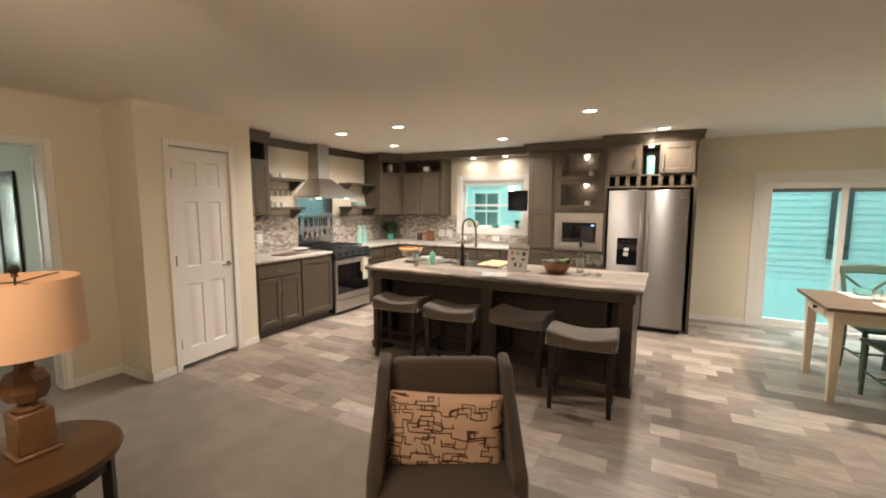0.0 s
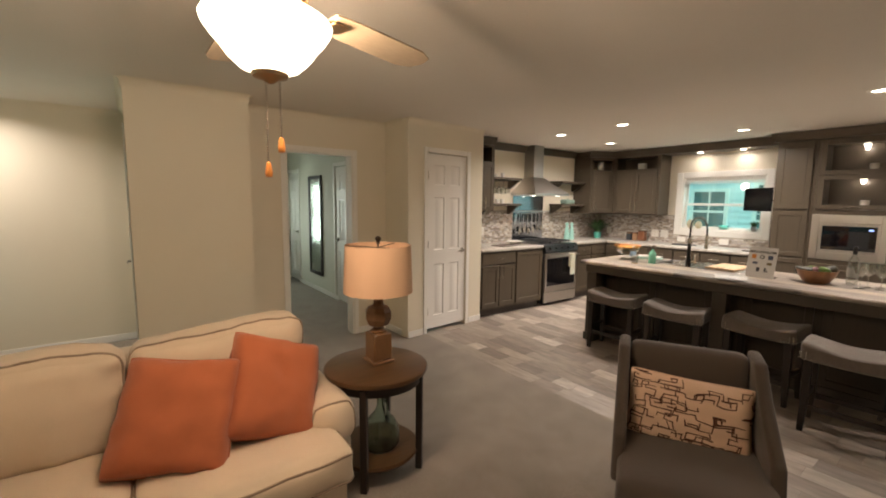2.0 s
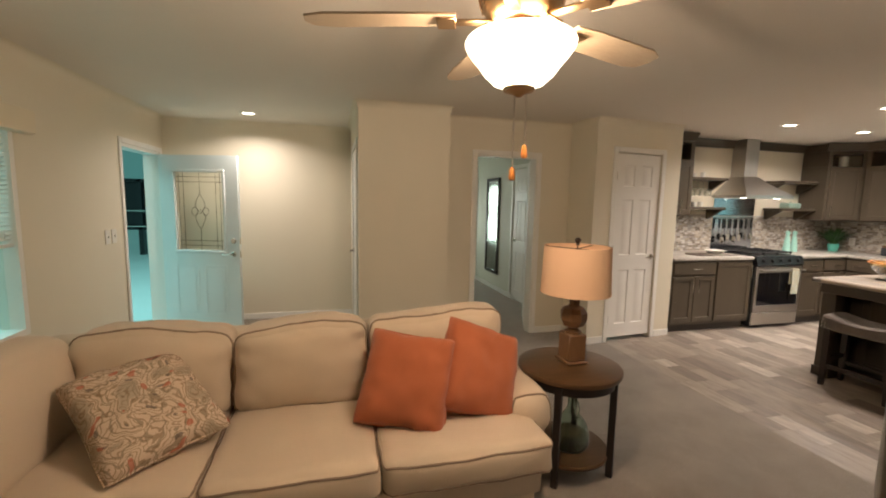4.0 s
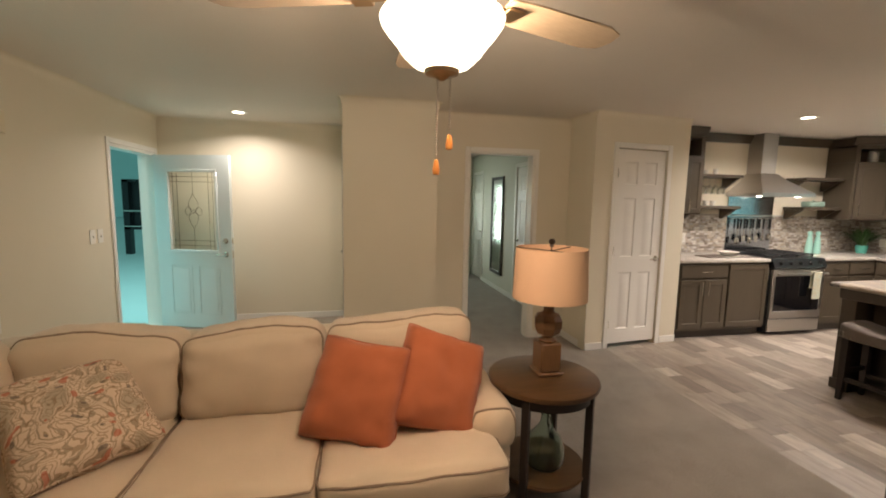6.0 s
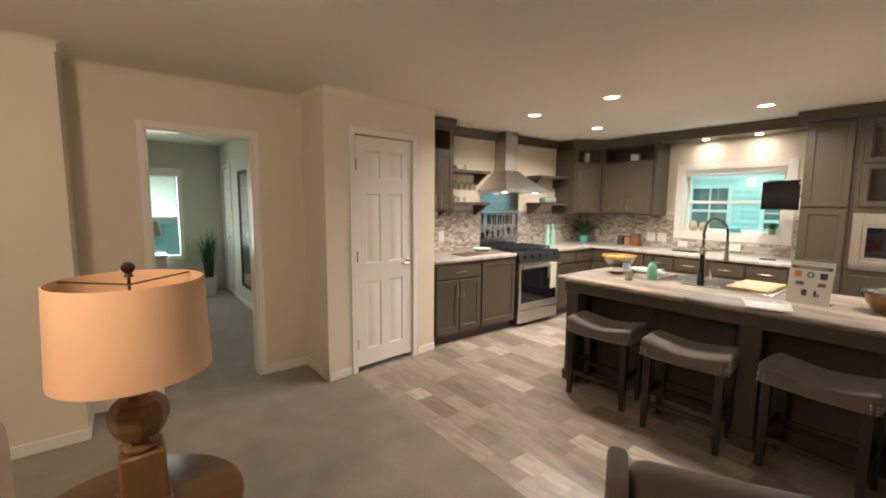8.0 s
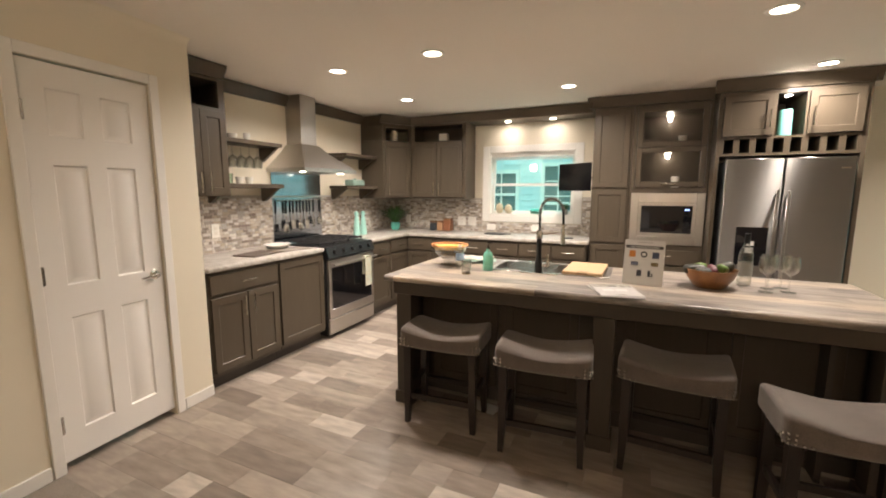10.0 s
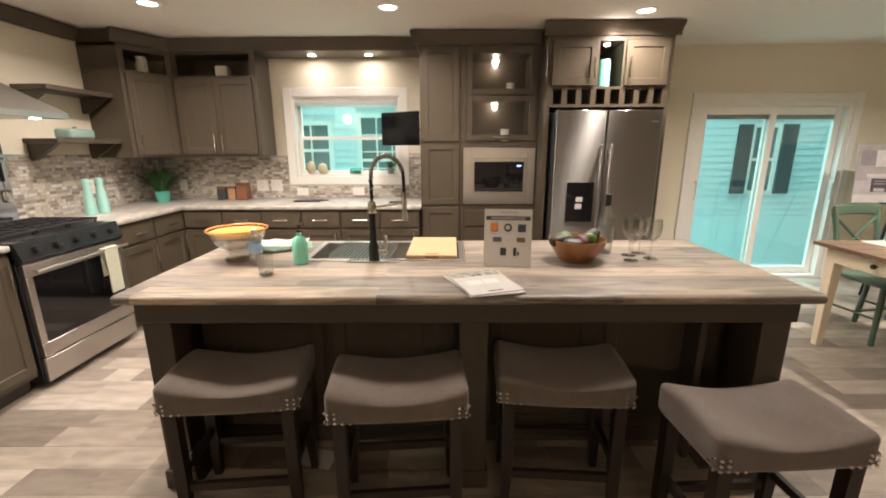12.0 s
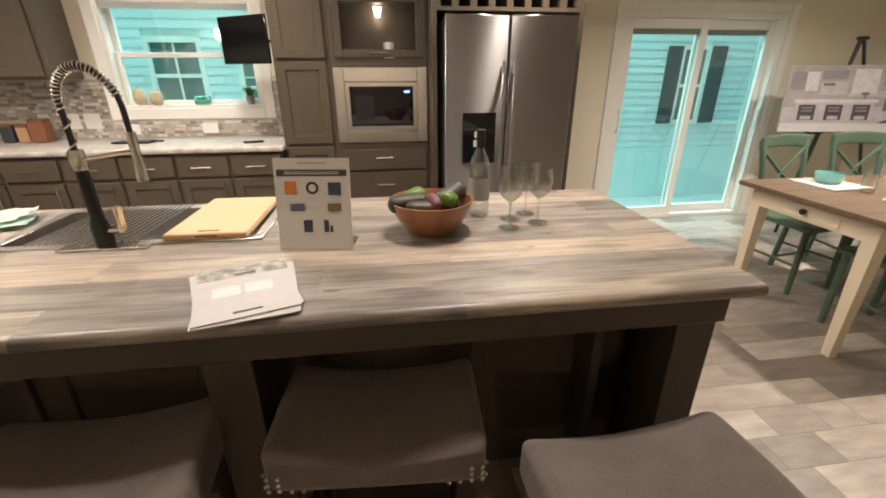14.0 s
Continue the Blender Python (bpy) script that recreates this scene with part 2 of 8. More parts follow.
GLASS = thin_glass("clear_glass")
TEALGLASS = glass_mat("teal_glass", (0.35, 0.85, 0.7))
SMOKEGLASS = glass_mat("sea_glass", (0.72, 0.85, 0.78))
AMBERGLASS = glass_mat("amber_glass", (0.9, 0.62, 0.3))
MIRROR = mat("mirror_silver", (0.62, 0.65, 0.63), 0.16, metal=1.0, vary=0.01)
LENS = glow("downlight_lens", (1.0, 0.9, 0.72), 14)
FANGLASS = glow("frosted_fan_glass", (1.0, 0.86, 0.62), 5.5)

# ---- building helpers ----
def box(bm, x0, y0, z0, x1, y1, z1, bevel=0.0, segments=1):
    v = [bm.verts.new(p) for p in ((x0, y0, z0), (x1, y0, z0), (x1, y1, z0), (x0, y1, z0), (x0, y0, z1), (x1, y0, z1), (x1, y1, z1), (x0, y1, z1))]
    fs = [bm.faces.new([v[i] for i in q]) for q in ((3, 2, 1, 0), (4, 5, 6, 7), (0, 1, 5, 4), (1, 2, 6, 5), (2, 3, 7, 6), (3, 0, 4, 7))]
    if bevel:
        edges = list({e for f in fs for e in f.edges})
        bmesh.ops.bevel(bm, geom=edges, offset=bevel, segments=segments, profile=0.5, affect="EDGES")
    return bm


def boxes(*rows, bevel=0.0):
    bm = bmesh.new()
    for r in rows:
        box(bm, *r, bevel=bevel)
    return bm


def lathe(profile, n=24, bm=None, centre=(0, 0), close=False):
    """A turned body from (radius, height) pairs."""
    bm = bm or bmesh.new()
    rings = []
    for r, z in profile:
        if r <= 1e-5:
            rings.append([bm.verts.new((centre[0], centre[1], z))])
        else:
            rings.append([bm.verts.new((centre[0] + r * math.cos(2 * math.pi * i / n), centre[1] + r * math.sin(2 * math.pi * i / n), z)) for i in range(n)])
    pairs = list(zip(rings, rings[1:]))
    if close:
        pairs.append((rings[-1], rings[0]))
    for a, b in pairs:
        for i in range(n):
            j = (i + 1) % n
            if len(a) == 1 and len(b) == 1:
                continue
            if len(a) == 1:
                bm.faces.new((a[0], b[j], b[i]))
            elif len(b) == 1:
                bm.faces.new((a[i], a[j], b[0]))
            else:
                bm.faces.new((a[i], a[j], b[j], b[i]))
    return bm


def tube(points, radius, n=8, bm=None, taper=None):
    """A round rod along points, with closed ends."""
    bm = bm or bmesh.new()
    pts = [Vector(p) for p in points]
    rings = []
    ref = Vector((0, 0, 1))
    for i, p in enumerate(pts):
        d = (pts[min(i + 1, len(pts) - 1)] - pts[max(i - 1, 0)]).normalized()
        if abs(d.dot(ref)) > 0.95:
            ref = Vector((1, 0, 0)) if abs(d.x) < 0.9 else Vector((0, 1, 0))
        u = d.cross(ref).normalized()
        w = d.cross(u).normalized()
        ref = -w if (-w).dot(ref) > w.dot(ref) else w
        r = radius if taper is None else radius * (1 + (taper - 1) * i / (len(pts) - 1))
        rings.append([bm.verts.new(p + r * (math.cos(2 * math.pi * k / n) * u + math.sin(2 * math.pi * k / n) * w)) for k in range(n)])
    for a, b in zip(rings, rings[1:]):
        for i in range(n):
            bm.faces.new((a[i], a[(i + 1) % n], b[(i + 1) % n], b[i]))
    bm.faces.new(rings[0][::-1])
    bm.faces.new(rings[-1])
    return bm


def soft_point(a, sx, sy, sz, r, bulge=(0, 0, 0), shape=None, at=(0, 0, 0), noise_amount=0.0, seed=0.0):
    """The place on a padded block's skin for a point of the unit cube's faces."""
    h = Vector((sx / 2, sy / 2, sz / 2))
    p = Vector((a[0] * h.x, a[1] * h.y, a[2] * h.z))
    inner = Vector([max(-(h[i] - r), min(h[i] - r, p[i])) for i in range(3)])
    d = p - inner
    if d.length > 1e-9:
        p = inner + d.normalized() * r
    for i in range(3):
        j, k = (i + 1) % 3, (i + 2) % 3
        p[i] += math.copysign(bulge[i], a[i]) * abs(a[i]) ** 3 * (1 - a[j] ** 2) * (1 - a[k] ** 2)
    if noise_amount:
        p += noise_amount * noise.noise_vector(p * 7 + Vector((seed, seed, seed)))
        p += noise_amount * 0.45 * noise.noise_vector(p * 19 + Vector((seed, 2 * seed, 0)))
    if shape:
        p = shape(p)
    return p + Vector(at)


def soft_box(sx, sy, sz, r, n=10, bulge=(0, 0, 0), shape=None, bm=None, at=(0, 0, 0), noise_amount=0.0, seed=0.0):
    """A padded block, centred, with rounded edges and faces that swell by bulge; shape may move each vertex."""
    bm = bm or bmesh.new()
    cache = {}

    def vert(a):
        key = tuple(round(c, 5) for c in a)
        if key not in cache:
            cache[key] = bm.verts.new(soft_point(a, sx, sy, sz, r, bulge, shape, at, noise_amount, seed))
        return cache[key]

    g = [math.copysign(1 - (1 - abs(s)) ** 1.5, s) if s else 0.0 for s in (-1 + 2 * i / n for i in range(n + 1))]
    for axis in range(3):
        for side in (-1, 1):
            for i in range(n):
                for j in range(n):
                    quad = []
                    for s, t in ((g[i], g[j]), (g[i + 1], g[j]), (g[i + 1], g[j + 1]), (g[i], g[j + 1])):
                        a = [0, 0, 0]
                        a[axis], a[(axis + 1) % 3], a[(axis + 2) % 3] = side, s, t
                        quad.append(vert(a))
                    bm.faces.new(quad if side > 0 else quad[::-1])
    return bm


def pillow(w, h, t, n=18, seed=1.0, pinch=0.085, wrinkle=0.013):
    """A stuffed cushion in the xz plane with pulled-out corners, centred."""
    bm = bmesh.new()
    sides = []
    for side in (-1, 1):
        rows = []
        for i in range(n + 1):
            row = []
            for j in range(n + 1):
                u, v = -1 + 2 * i / n, -1 + 2 * j / n
                rim = max(abs(u), abs(v)) > 0.9999
                if rim and sides:
                    row.append(sides[0][i][j])
                    continue
                k = 1 - pinch * ((1 - v * v) * abs(u) ** 3)
                ear = -0.06 * (abs(u) * abs(v)) ** 5
                m = 1 - pinch * ((1 - u * u) * abs(v) ** 3)
                y = t / 2 * ((1 - u ** 4) * (1 - v ** 4)) ** 0.48
                q = Vector((u * w / 2 * (k + ear), side * (y + 0.02 * t * math.sin(9 * u + 5 * v + seed) * (abs(u * v)) ** 1.5), v * h / 2 * (m + ear)))
                q += wrinkle * noise.noise_vector(Vector((u * 3 + seed, side * 2, v * 3 - seed))) * (0.3 if rim else 1)
                row.append(bm.verts.new(q))
            rows.append(row)
        sides.append(rows)
        for i in range(n):
            for j in range(n):
                quad = (rows[i][j], rows[i + 1][j], rows[i + 1][j + 1], rows[i][j + 1])
                bm.faces.new(quad if side < 0 else quad[::-1])
    return bm


def moved(bm, m):
    bmesh.ops.transform(bm, matrix=m, verts=bm.verts)
    return bm


def part(name, bm, material, parent=None, label="", at=None, angle=38):
    """Links a bmesh as ONE mesh object, under a thing or a part if given."""
    bmesh.ops.recalc_face_normals(bm, faces=bm.faces)
    me = bpy.data.meshes.new(name)
    for f in bm.faces:
        f.smooth = True
    bm.to_mesh(me)
    bm.free()
    me.set_sharp_from_angle(angle=radians(angle))
    me.materials.append(material)
    ob = new(name, me)
    ob.parent = parent
    if at is not None:
        ob.matrix_basis = at
    if label:
        ob["label"] = label
    return ob


def thing(name, m, label, category, group="", kind=""):
    return tagged(at_pose(new(name), m), label, category, group, kind)


def at_pose(ob, m):
    ob.matrix_basis = m
    return ob


def structure(name, bm, material, label, at=None):
    return tagged(part(name, bm, material, None, "", at), label, name.split("_")[0], "", "structure")


def again(ob, name, parent, m):
    """One more object on the same mesh."""
    o = new(name, ob.data)
    o.parent = parent
    o.matrix_basis = m
    return o


def casing(x0, x1, z0, z1, w, t, sill=False, bevel=0.004):
    """A flat frame in the xz plane round an opening, its face at -t."""
    bm = bmesh.new()
    box(bm, x0 - w, -t, z0 if not sill else z0 - w, x0, 0, z1 + w, bevel)
    box(bm, x1, -t, z0 if not sill else z0 - w, x1 + w, 0, z1 + w, bevel)
    box(bm, x0 + 0.0005, -t + 0.001, z1, x1 - 0.0005, 0, z1 + w, bevel)
    if sill:
        box(bm, x0 + 0.0005, -t + 0.001, z0 - w, x1 - 0.0005, 0, z0, bevel)
    return bm

# ---- the setting ----
NORTH, SOUTH, EAST, WESTK, WESTF = 6.56, -2.46, 3.6, -4.63, -5.55
T = 0.13


def wall(name, x0, y0, x1, y1, label, material=None, holes=(), z1=CEIL, z0=-0.02):
    """An upright wall between two plan corners (axis-aligned box); holes: (from, to, bottom, top) along its length."""
    along_x = (x1 - x0) > (y1 - y0)
    a0, a1 = (x0, x1) if along_x else (y0, y1)
    bm = bmesh.new()
    cuts = sorted(holes)
    at = a0

    def put(s0, s1, b, t):
        if s1 - s0 > 1e-4 and t - b > 1e-4:
            if along_x:
                box(bm, s0, y0, b, s1, y1, t)
            else:
                box(bm, x0, s0, b, x1, s1, t)

    for h0, h1, b, t in cuts:
        put(at, h0, z0, z1)
        put(h0, h1, z0, b)
        put(h0, h1, t, z1)
        at = h1
    put(at, a1, z0, z1)
    return structure(name, bm, material or WALL, label)


WIN = (-3.12, -2.04, 1.125, 1.915)
SLD = (0.975, 2.54, 0.0, 1.86)
wall("wall_north", WESTK - T, NORTH, EAST + T, NORTH + T, "cream painted wall with the kitchen window", holes=[WIN, SLD])
wall("wall_west_kitchen", WESTK - T, 3.17, WESTK, NORTH, "cream painted kitchen wall behind the range")
wall("wall_pantry_side", WESTK - T, 3.04, -4.1, 3.17, "cream painted wall end beside the cabinets")
wall("wall_hall", -4.5, 0.47, -4.37, 2.02, "cream painted wall with a cased bedroom opening", holes=[(0.88, 1.59, -0.02, 2.0)])
wall("wall_jog", -4.37, 2.0, -3.99, 2.08, "short cream painted return wall")
wall("wall_column", -4.10, -0.38, -3.98, 0.47, "cream painted closet wall facing the living room")
wall("wall_column_side", -4.5, 0.36, -4.1001, 0.47, "cream painted return wall beside the bedroom opening")
wall("wall_closet", WESTF, -0.38, -4.10, -0.26, "cream painted foyer wall with a closet door", holes=[(-4.92, -4.18, -0.02, 2.02)])
wall("wall_foyer", WESTF - T, SOUTH, WESTF, -0.26, "cream painted foyer wall washed by a downlight")
FD = (-5.45, -4.56, 0.0, 1.97)
SWIN = (-3.22, -2.0, 0.62, 1.93)
wall("wall_south", WESTF - T, SOUTH - T, EAST + T, SOUTH, "cream painted front wall with the entry door", holes=[FD, SWIN])
wall("wall_east", EAST, SOUTH, EAST + T, NORTH, "plain cream painted wall")
wall("wall_bedroom_north", -8.5, 2.08, -4.5, 2.2, "pale green bedroom wall", GREENWALL, holes=[(-8.3, -7.75, -0.02, 2.0), (-6.05, -5.35, -0.02, 2.0)])
wall("wall_bedroom_west", -8.62, -0.26, -8.5, 2.2, "pale green bedroom wall with a window", GREENWALL, holes=[(0.42, 1.46, 0.62, 1.87)])
wall("wall_bedroom_south", -8.5, -0.40, WESTF - T, -0.26, "pale green bedroom wall", GREENWALL)
wall("wall_bedroom_east", -4.506, -0.26, -4.502, 0.88, "bedroom side of the hall wall", GREENWALL)
wall("wall_behind_doors", -8.5, 2.9, -4.85, 3.0, "plain wall of a dim closet", GREENWALL)

# the pantry wall stands a few degrees off the others
PANTRY = pose(-3.885, 2.0, 0, 0, 0, 90 + 5.6)
DW0, DW1 = 0.272, 0.885
bm = boxes((0, 0, -0.02, DW0, 0.11, CEIL), (DW0, 0, 2.045, DW1, 0.11, CEIL), (DW1, 0, -0.02, 1.165, 0.11, CEIL))
structure("wall_pantry", bm, WALL, "cream painted wall round the pantry door", PANTRY)

bm = bmesh.new()
box(bm, WESTK - 4.2, SOUTH - T, CEIL, EAST + T, NORTH + T, CEIL + 0.12)
structure("ceiling", bm, CEILING, "white textured ceiling with recessed downlights")

# floors: carpet in the living room, planks in the kitchen
bm = bmesh.new()
box(bm, -8.6, SOUTH, -0.05, EAST, 2.25, 0.0)
structure("floor_carpet", bm, CARPET, "taupe grey cut-pile carpet")
bm = bmesh.new()
box(bm, WESTK, 2.25, -0.06, EAST, NORTH, -0.003)
structure("floor_kitchen_base", bm, mat("plank_joint", (0.27, 0.235, 0.20), 0.5, vary=0.2), "grey bed under the kitchen planks")
box(bm := bmesh.new(), -8.6, 2.25, -0.06, WESTK - T, 3.0, 0.0)
structure("floor_closet", bm, CARPET, "taupe carpet of the closets")

# outside: the show hall's ground, one sheet
bm = bmesh.new()
box(bm, -900, -900, -0.75, 900, 900, -0.65)
structure("ground", bm, HALLFLOOR, "pale smooth concrete ground of the show hall")


def trim_run(name, pts, h, t, z0=0.0, label="white painted baseboard", material=None):
    """Skirting along plan points, standing proud to the left of the line."""
    bm = bmesh.new()
    for (xa, ya), (xb, yb) in zip(pts, pts[1:]):
        d = Vector((xb - xa, yb - ya, 0))
        l = d.length
        seg = boxes((0, 0.0, z0, l, t, z0 + h), bevel=min(0.004, t / 3))
        moved(seg, Matrix.Translation((xa, ya, 0)) @ Matrix.Rotation(math.atan2(d.y, d.x), 4, "Z"))
        me = bpy.data.meshes.new("tmp")
        seg.to_mesh(me)
        seg.free()
        bm.from_mesh(me)
        bpy.data.meshes.remove(me)
    return structure(name, bm, material or TRIM, label)


def P(u, v=0.0):
    q = PANTRY @ Vector((u, v, 0))
    return (q.x, q.y)


# runs go so that the room lies on the left of each line
for pts in ([P(DW0 - 0.06), P(0)], [(-3.99, 2.0), (-4.37, 2.0)], [(-4.37, 2.0), (-4.37, 1.641)], [(-4.37, 0.829), (-4.37, 0.47)],
            [(-4.37, 0.47), (-3.98, 0.47)], [(-3.98, 0.482), (-3.98, -0.38)], [(-4.98, -0.38), (WESTF, -0.38)], [(WESTF, -0.38), (WESTF, SOUTH)],
            [P(1.165), P(DW1 + 0.06)], [(-4.49, SOUTH), (EAST, SOUTH)], [(0.895, NORTH), (0.28, NORTH)], [(EAST, NORTH), (2.62, NORTH)], [(EAST, SOUTH), (EAST, NORTH)],
            [(-5.95, 2.08), (-7.7, 2.08)]):
    trim_run("baseboard", pts[::1], 0.075, 0.012)
# small cove under the ceiling


def cove_run(pts, h=0.062, t=0.045):
    """A hollow fillet between wall and ceiling along plan points, to the left of the line."""
    bm = bmesh.new()
    prof = [(0.0, CEIL - 0.0005)] + [(t * (1 - math.sin(a)), CEIL - 0.0005 - h * (1 - math.cos(a))) for a in (math.pi / 2 * k / 5 for k in range(6))]
    for (xa, ya), (xb, yb) in zip(pts, pts[1:]):
        d = Vector((xb - xa, yb - ya, 0)).normalized()
        side = Vector((-d.y, d.x, 0))
        ends = [[bm.verts.new(Vector((x, y, z)) + side * o) for o, z in prof] for x, y in ((xa, ya), (xb, yb))]
        for i in range(len(prof)):
            j = (i + 1) % len(prof)
            bm.faces.new((ends[0][i], ends[0][j], ends[1][j], ends[1][i]))
        bm.faces.new(ends[0]), bm.faces.new(ends[1][::-1])
    return structure("cove", bm, WALL, "small cream cove under the ceiling")


for pts in ([P(1.165), P(0)], [(-3.99, 2.0), (-4.37, 2.0)], [(-4.37, 2.0), (-4.37, 0.47)], [(-4.37, 0.47), (-3.98, 0.47)], [(-3.98, 0.48), (-3.98, -0.39)],
            [(-3.98, -0.38), (WESTF, -0.38)], [(WESTF, -0.38), (WESTF, SOUTH)], [(WESTF, SOUTH), (EAST, SOUTH)]):
    cove_run(pts)


def six_panel(w, h, t, rows=((0.15, 0.76), (0.93, 1.54), (1.68, 1.91)), inset=0.009):
    """A moulded slab in xz from 0, its face at y=-t, with raised panels in two columns, all one body."""
    bm = bmesh.new()
    s, mid, k = w * 0.175, w * 0.15, h / 2.03
    xs = [0, s, (w - mid) / 2, (w + mid) / 2, w - s, w]
    zs = [0] + [z * k for r in rows for z in r] + [h]
    grid = [[bm.verts.new((x, -t, z)) for z in zs] for x in xs]
    for i in range(len(xs) - 1):
        for j in range(len(zs) - 1):
            cell = [grid[i][j], grid[i + 1][j], grid[i + 1][j + 1], grid[i][j + 1]]
            if i in (1, 3) and j % 2:
                rings = [cell]
                for d, y in ((0.007, -t + inset), (0.018, -t + inset), (0.034, -t + 0.0015)):
                    rings.append([bm.verts.new(p) for p in ((xs[i] + d, y, zs[j] + d), (xs[i + 1] - d, y, zs[j] + d), (xs[i + 1] - d, y, zs[j + 1] - d), (xs[i] + d, y, zs[j + 1] - d))])
                for a, b in zip(rings, rings[1:]):
                    for q in range(4):
                        bm.faces.new((a[q], a[(q + 1) % 4], b[(q + 1) % 4], b[q]))
                bm.faces.new(rings[-1])
            else:
                bm.faces.new(cell)
    rim = [grid[i][0] for i in range(len(xs))] + [grid[-1][j] for j in range(1, len(zs))] + [grid[i][-1] for i in range(len(xs) - 2, -1, -1)] + [grid[0][j] for j in range(len(zs) - 2, 0, -1)]
    back = [bm.verts.new((v.co.x, 0, v.co.z)) for v in rim]
    for i in range(len(rim)):
        j = (i + 1) % len(rim)
        bm.faces.new((rim[j], rim[i], back[i], back[j]))
    bm.faces.new(back)
    return bm


def lever(parent, at, flip=1, knob=False):
    bm = lathe([(0.0, 0.0), (0.028, 0.0), (0.030, 0.006), (0.026, 0.010), (0.012, 0.012), (0.011, 0.04), (0.0, 0.04)], 20)
    moved(bm, Matrix.Rotation(radians(90), 4, "X"))
    if knob:
        moved(lathe([(0.0, 0.035), (0.02, 0.036), (0.027, 0.046), (0.026, 0.058), (0.015, 0.066), (0.0, 0.067)], 20, bm=bm), Matrix.Identity(4))
    else:
        tube([(0, -0.04, 0), (0.03 * flip, -0.046, 0.001), (0.07 * flip, -0.047, -0.001), (0.105 * flip, -0.044, -0.006)], 0.0085, 10, bm, 0.75)
    return part("handle", bm, CHROME, parent, "satin nickel lever handle", at)


def hinge(parent, at):
    bm = boxes((-0.012, -0.012, -0.045, 0.012, -0.001, 0.045), bevel=0.002)
    tube([(0, -0.013, -0.046), (0, -0.013, 0.046)], 0.006, 8, bm)
    return part("hinge", bm, CHROME, parent, "nickel hinge", at)


def panel_door(name, w, h, m, label, knob_x, lever_flip=1, hinges=None, t=0.035, z0=0.02):
    d = tagged(new(name), label, "door", "", "structure")
    d.matrix_basis = m
    part("door_leaf", moved(six_panel(w, h - z0, t), Matrix.Translation((0, 0, z0))), DOORWHITE, d)
    lever(d, pose(knob_x, -t, 0.93), lever_flip)
    if hinges is not None:
        for z in (0.25, 1.02, 1.8):
            hinge(d, pose(hinges, -t + 0.006, z))
    return d


# pantry door in its white casing
panel_door("door_pantry", DW1 - DW0 - 0.01, 2.035, PANTRY @ pose(DW0 + 0.005, 0.045, 0), "white six-panel pantry door with a nickel lever", 0.55, -1, 0.004, z0=0.045)
bm = moved(casing(DW0, DW1, 0, 2.045, 0.055, 0.014), Matrix.Identity(4))
box(bm, DW0 - 0.012, 0.0, 0, DW0 - 0.0005, 0.10, 2.044)
structure("trim_pantry_door", bm, TRIM, "white painted pantry door casing", PANTRY)

# cased opening to the bedroom, its door swung in
HALLM = pose(-4.37, 0, 0, 0, 0, 90)
bm = casing(0.88, 1.59, 0, 2.0, 0.05, 0.014)
box(bm, 0.88, 0.001, 0, 0.894, 0.128, 2.0)
box(bm, 1.576, 0.001, 0, 1.59, 0.128, 2.0)
box(bm, 0.8945, 0.001, 1.986, 1.5755, 0.128, 2.0)
structure("trim_bedroom_opening", bm, TRIM, "cream painted casing of the bedroom opening", HALLM)
panel_door("door_bedroom", 0.68, 1.98, pose(-4.51, 1.572, 0, 0, 0, 180 - 24), "white six-panel bedroom door standing open", 0.64, -1, 0.0)

# doors in the bedroom's far wall
for i, (x0, x1) in enumerate(((-8.3, -7.75), (-6.05, -5.35))):
    m = pose(x0, 2.08, 0)
    structure("trim_closet", casing(0, x1 - x0, 0, 2.0, 0.055, 0.014), TRIM, "white painted closet casing", m)
    panel_door("door_closet", x1 - x0 - 0.01, 1.99, pose(x0 + 0.005, 2.12, 0), "white six-panel bedroom closet door", 0.08 if i else x1 - x0 - 0.08, 1, x1 - x0 - 0.012)

# foyer closet door, seen edge-on
m = pose(-4.92, -0.38, 0)
structure("trim_foyer_closet", casing(0, 0.74, 0, 2.02, 0.055, 0.014), TRIM, "white painted foyer closet casing", m)
panel_door("door_foyer_closet", 0.73, 2.01, pose(-4.915, -0.345, 0), "white six-panel foyer closet door", 0.07, 1, 0.726)

# entry: frame, sill, and the half-glass door standing open
m = pose(FD[0], SOUTH, 0) @ pose(0, 0, 0, 0, 0, 180) @ pose(-(FD[1] - FD[0]), 0, 0)
bm = casing(0, FD[1] - FD[0], 0, FD[3], 0.05, 0.014)
for x0, x1 in ((0.0, 0.03), (FD[1] - FD[0] - 0.03, FD[1] - FD[0])):
    box(bm, x0, 0.001, 0, x1, T + 0.02, FD[3])
box(bm, 0.0305, 0.001, FD[3] - 0.03, FD[1] - FD[0] - 0.0305, T + 0.02, FD[3])
box(bm, 0, 0.001, -0.03, FD[1] - FD[0], T + 0.04, 0.015)
structure("trim_entry", bm, TRIM, "white painted entry door frame", m)

# ---- kitchen cabinets ----
def rect_ring(bm, x0, z0, x1, z1, y):
    return [bm.verts.new(p) for p in ((x0, y, z0), (x1, y, z0), (x1, y, z1), (x0, y, z1))]


def stepped(bm, rings):
    """Joins rectangles one inside the other into one moulded skin; the last is closed."""
    for a, b in zip(rings, rings[1:]):
        for i in range(4):
            bm.faces.new((a[i], a[(i + 1) % 4], b[(i + 1) % 4], b[i]))
    bm.faces.new(rings[-1])


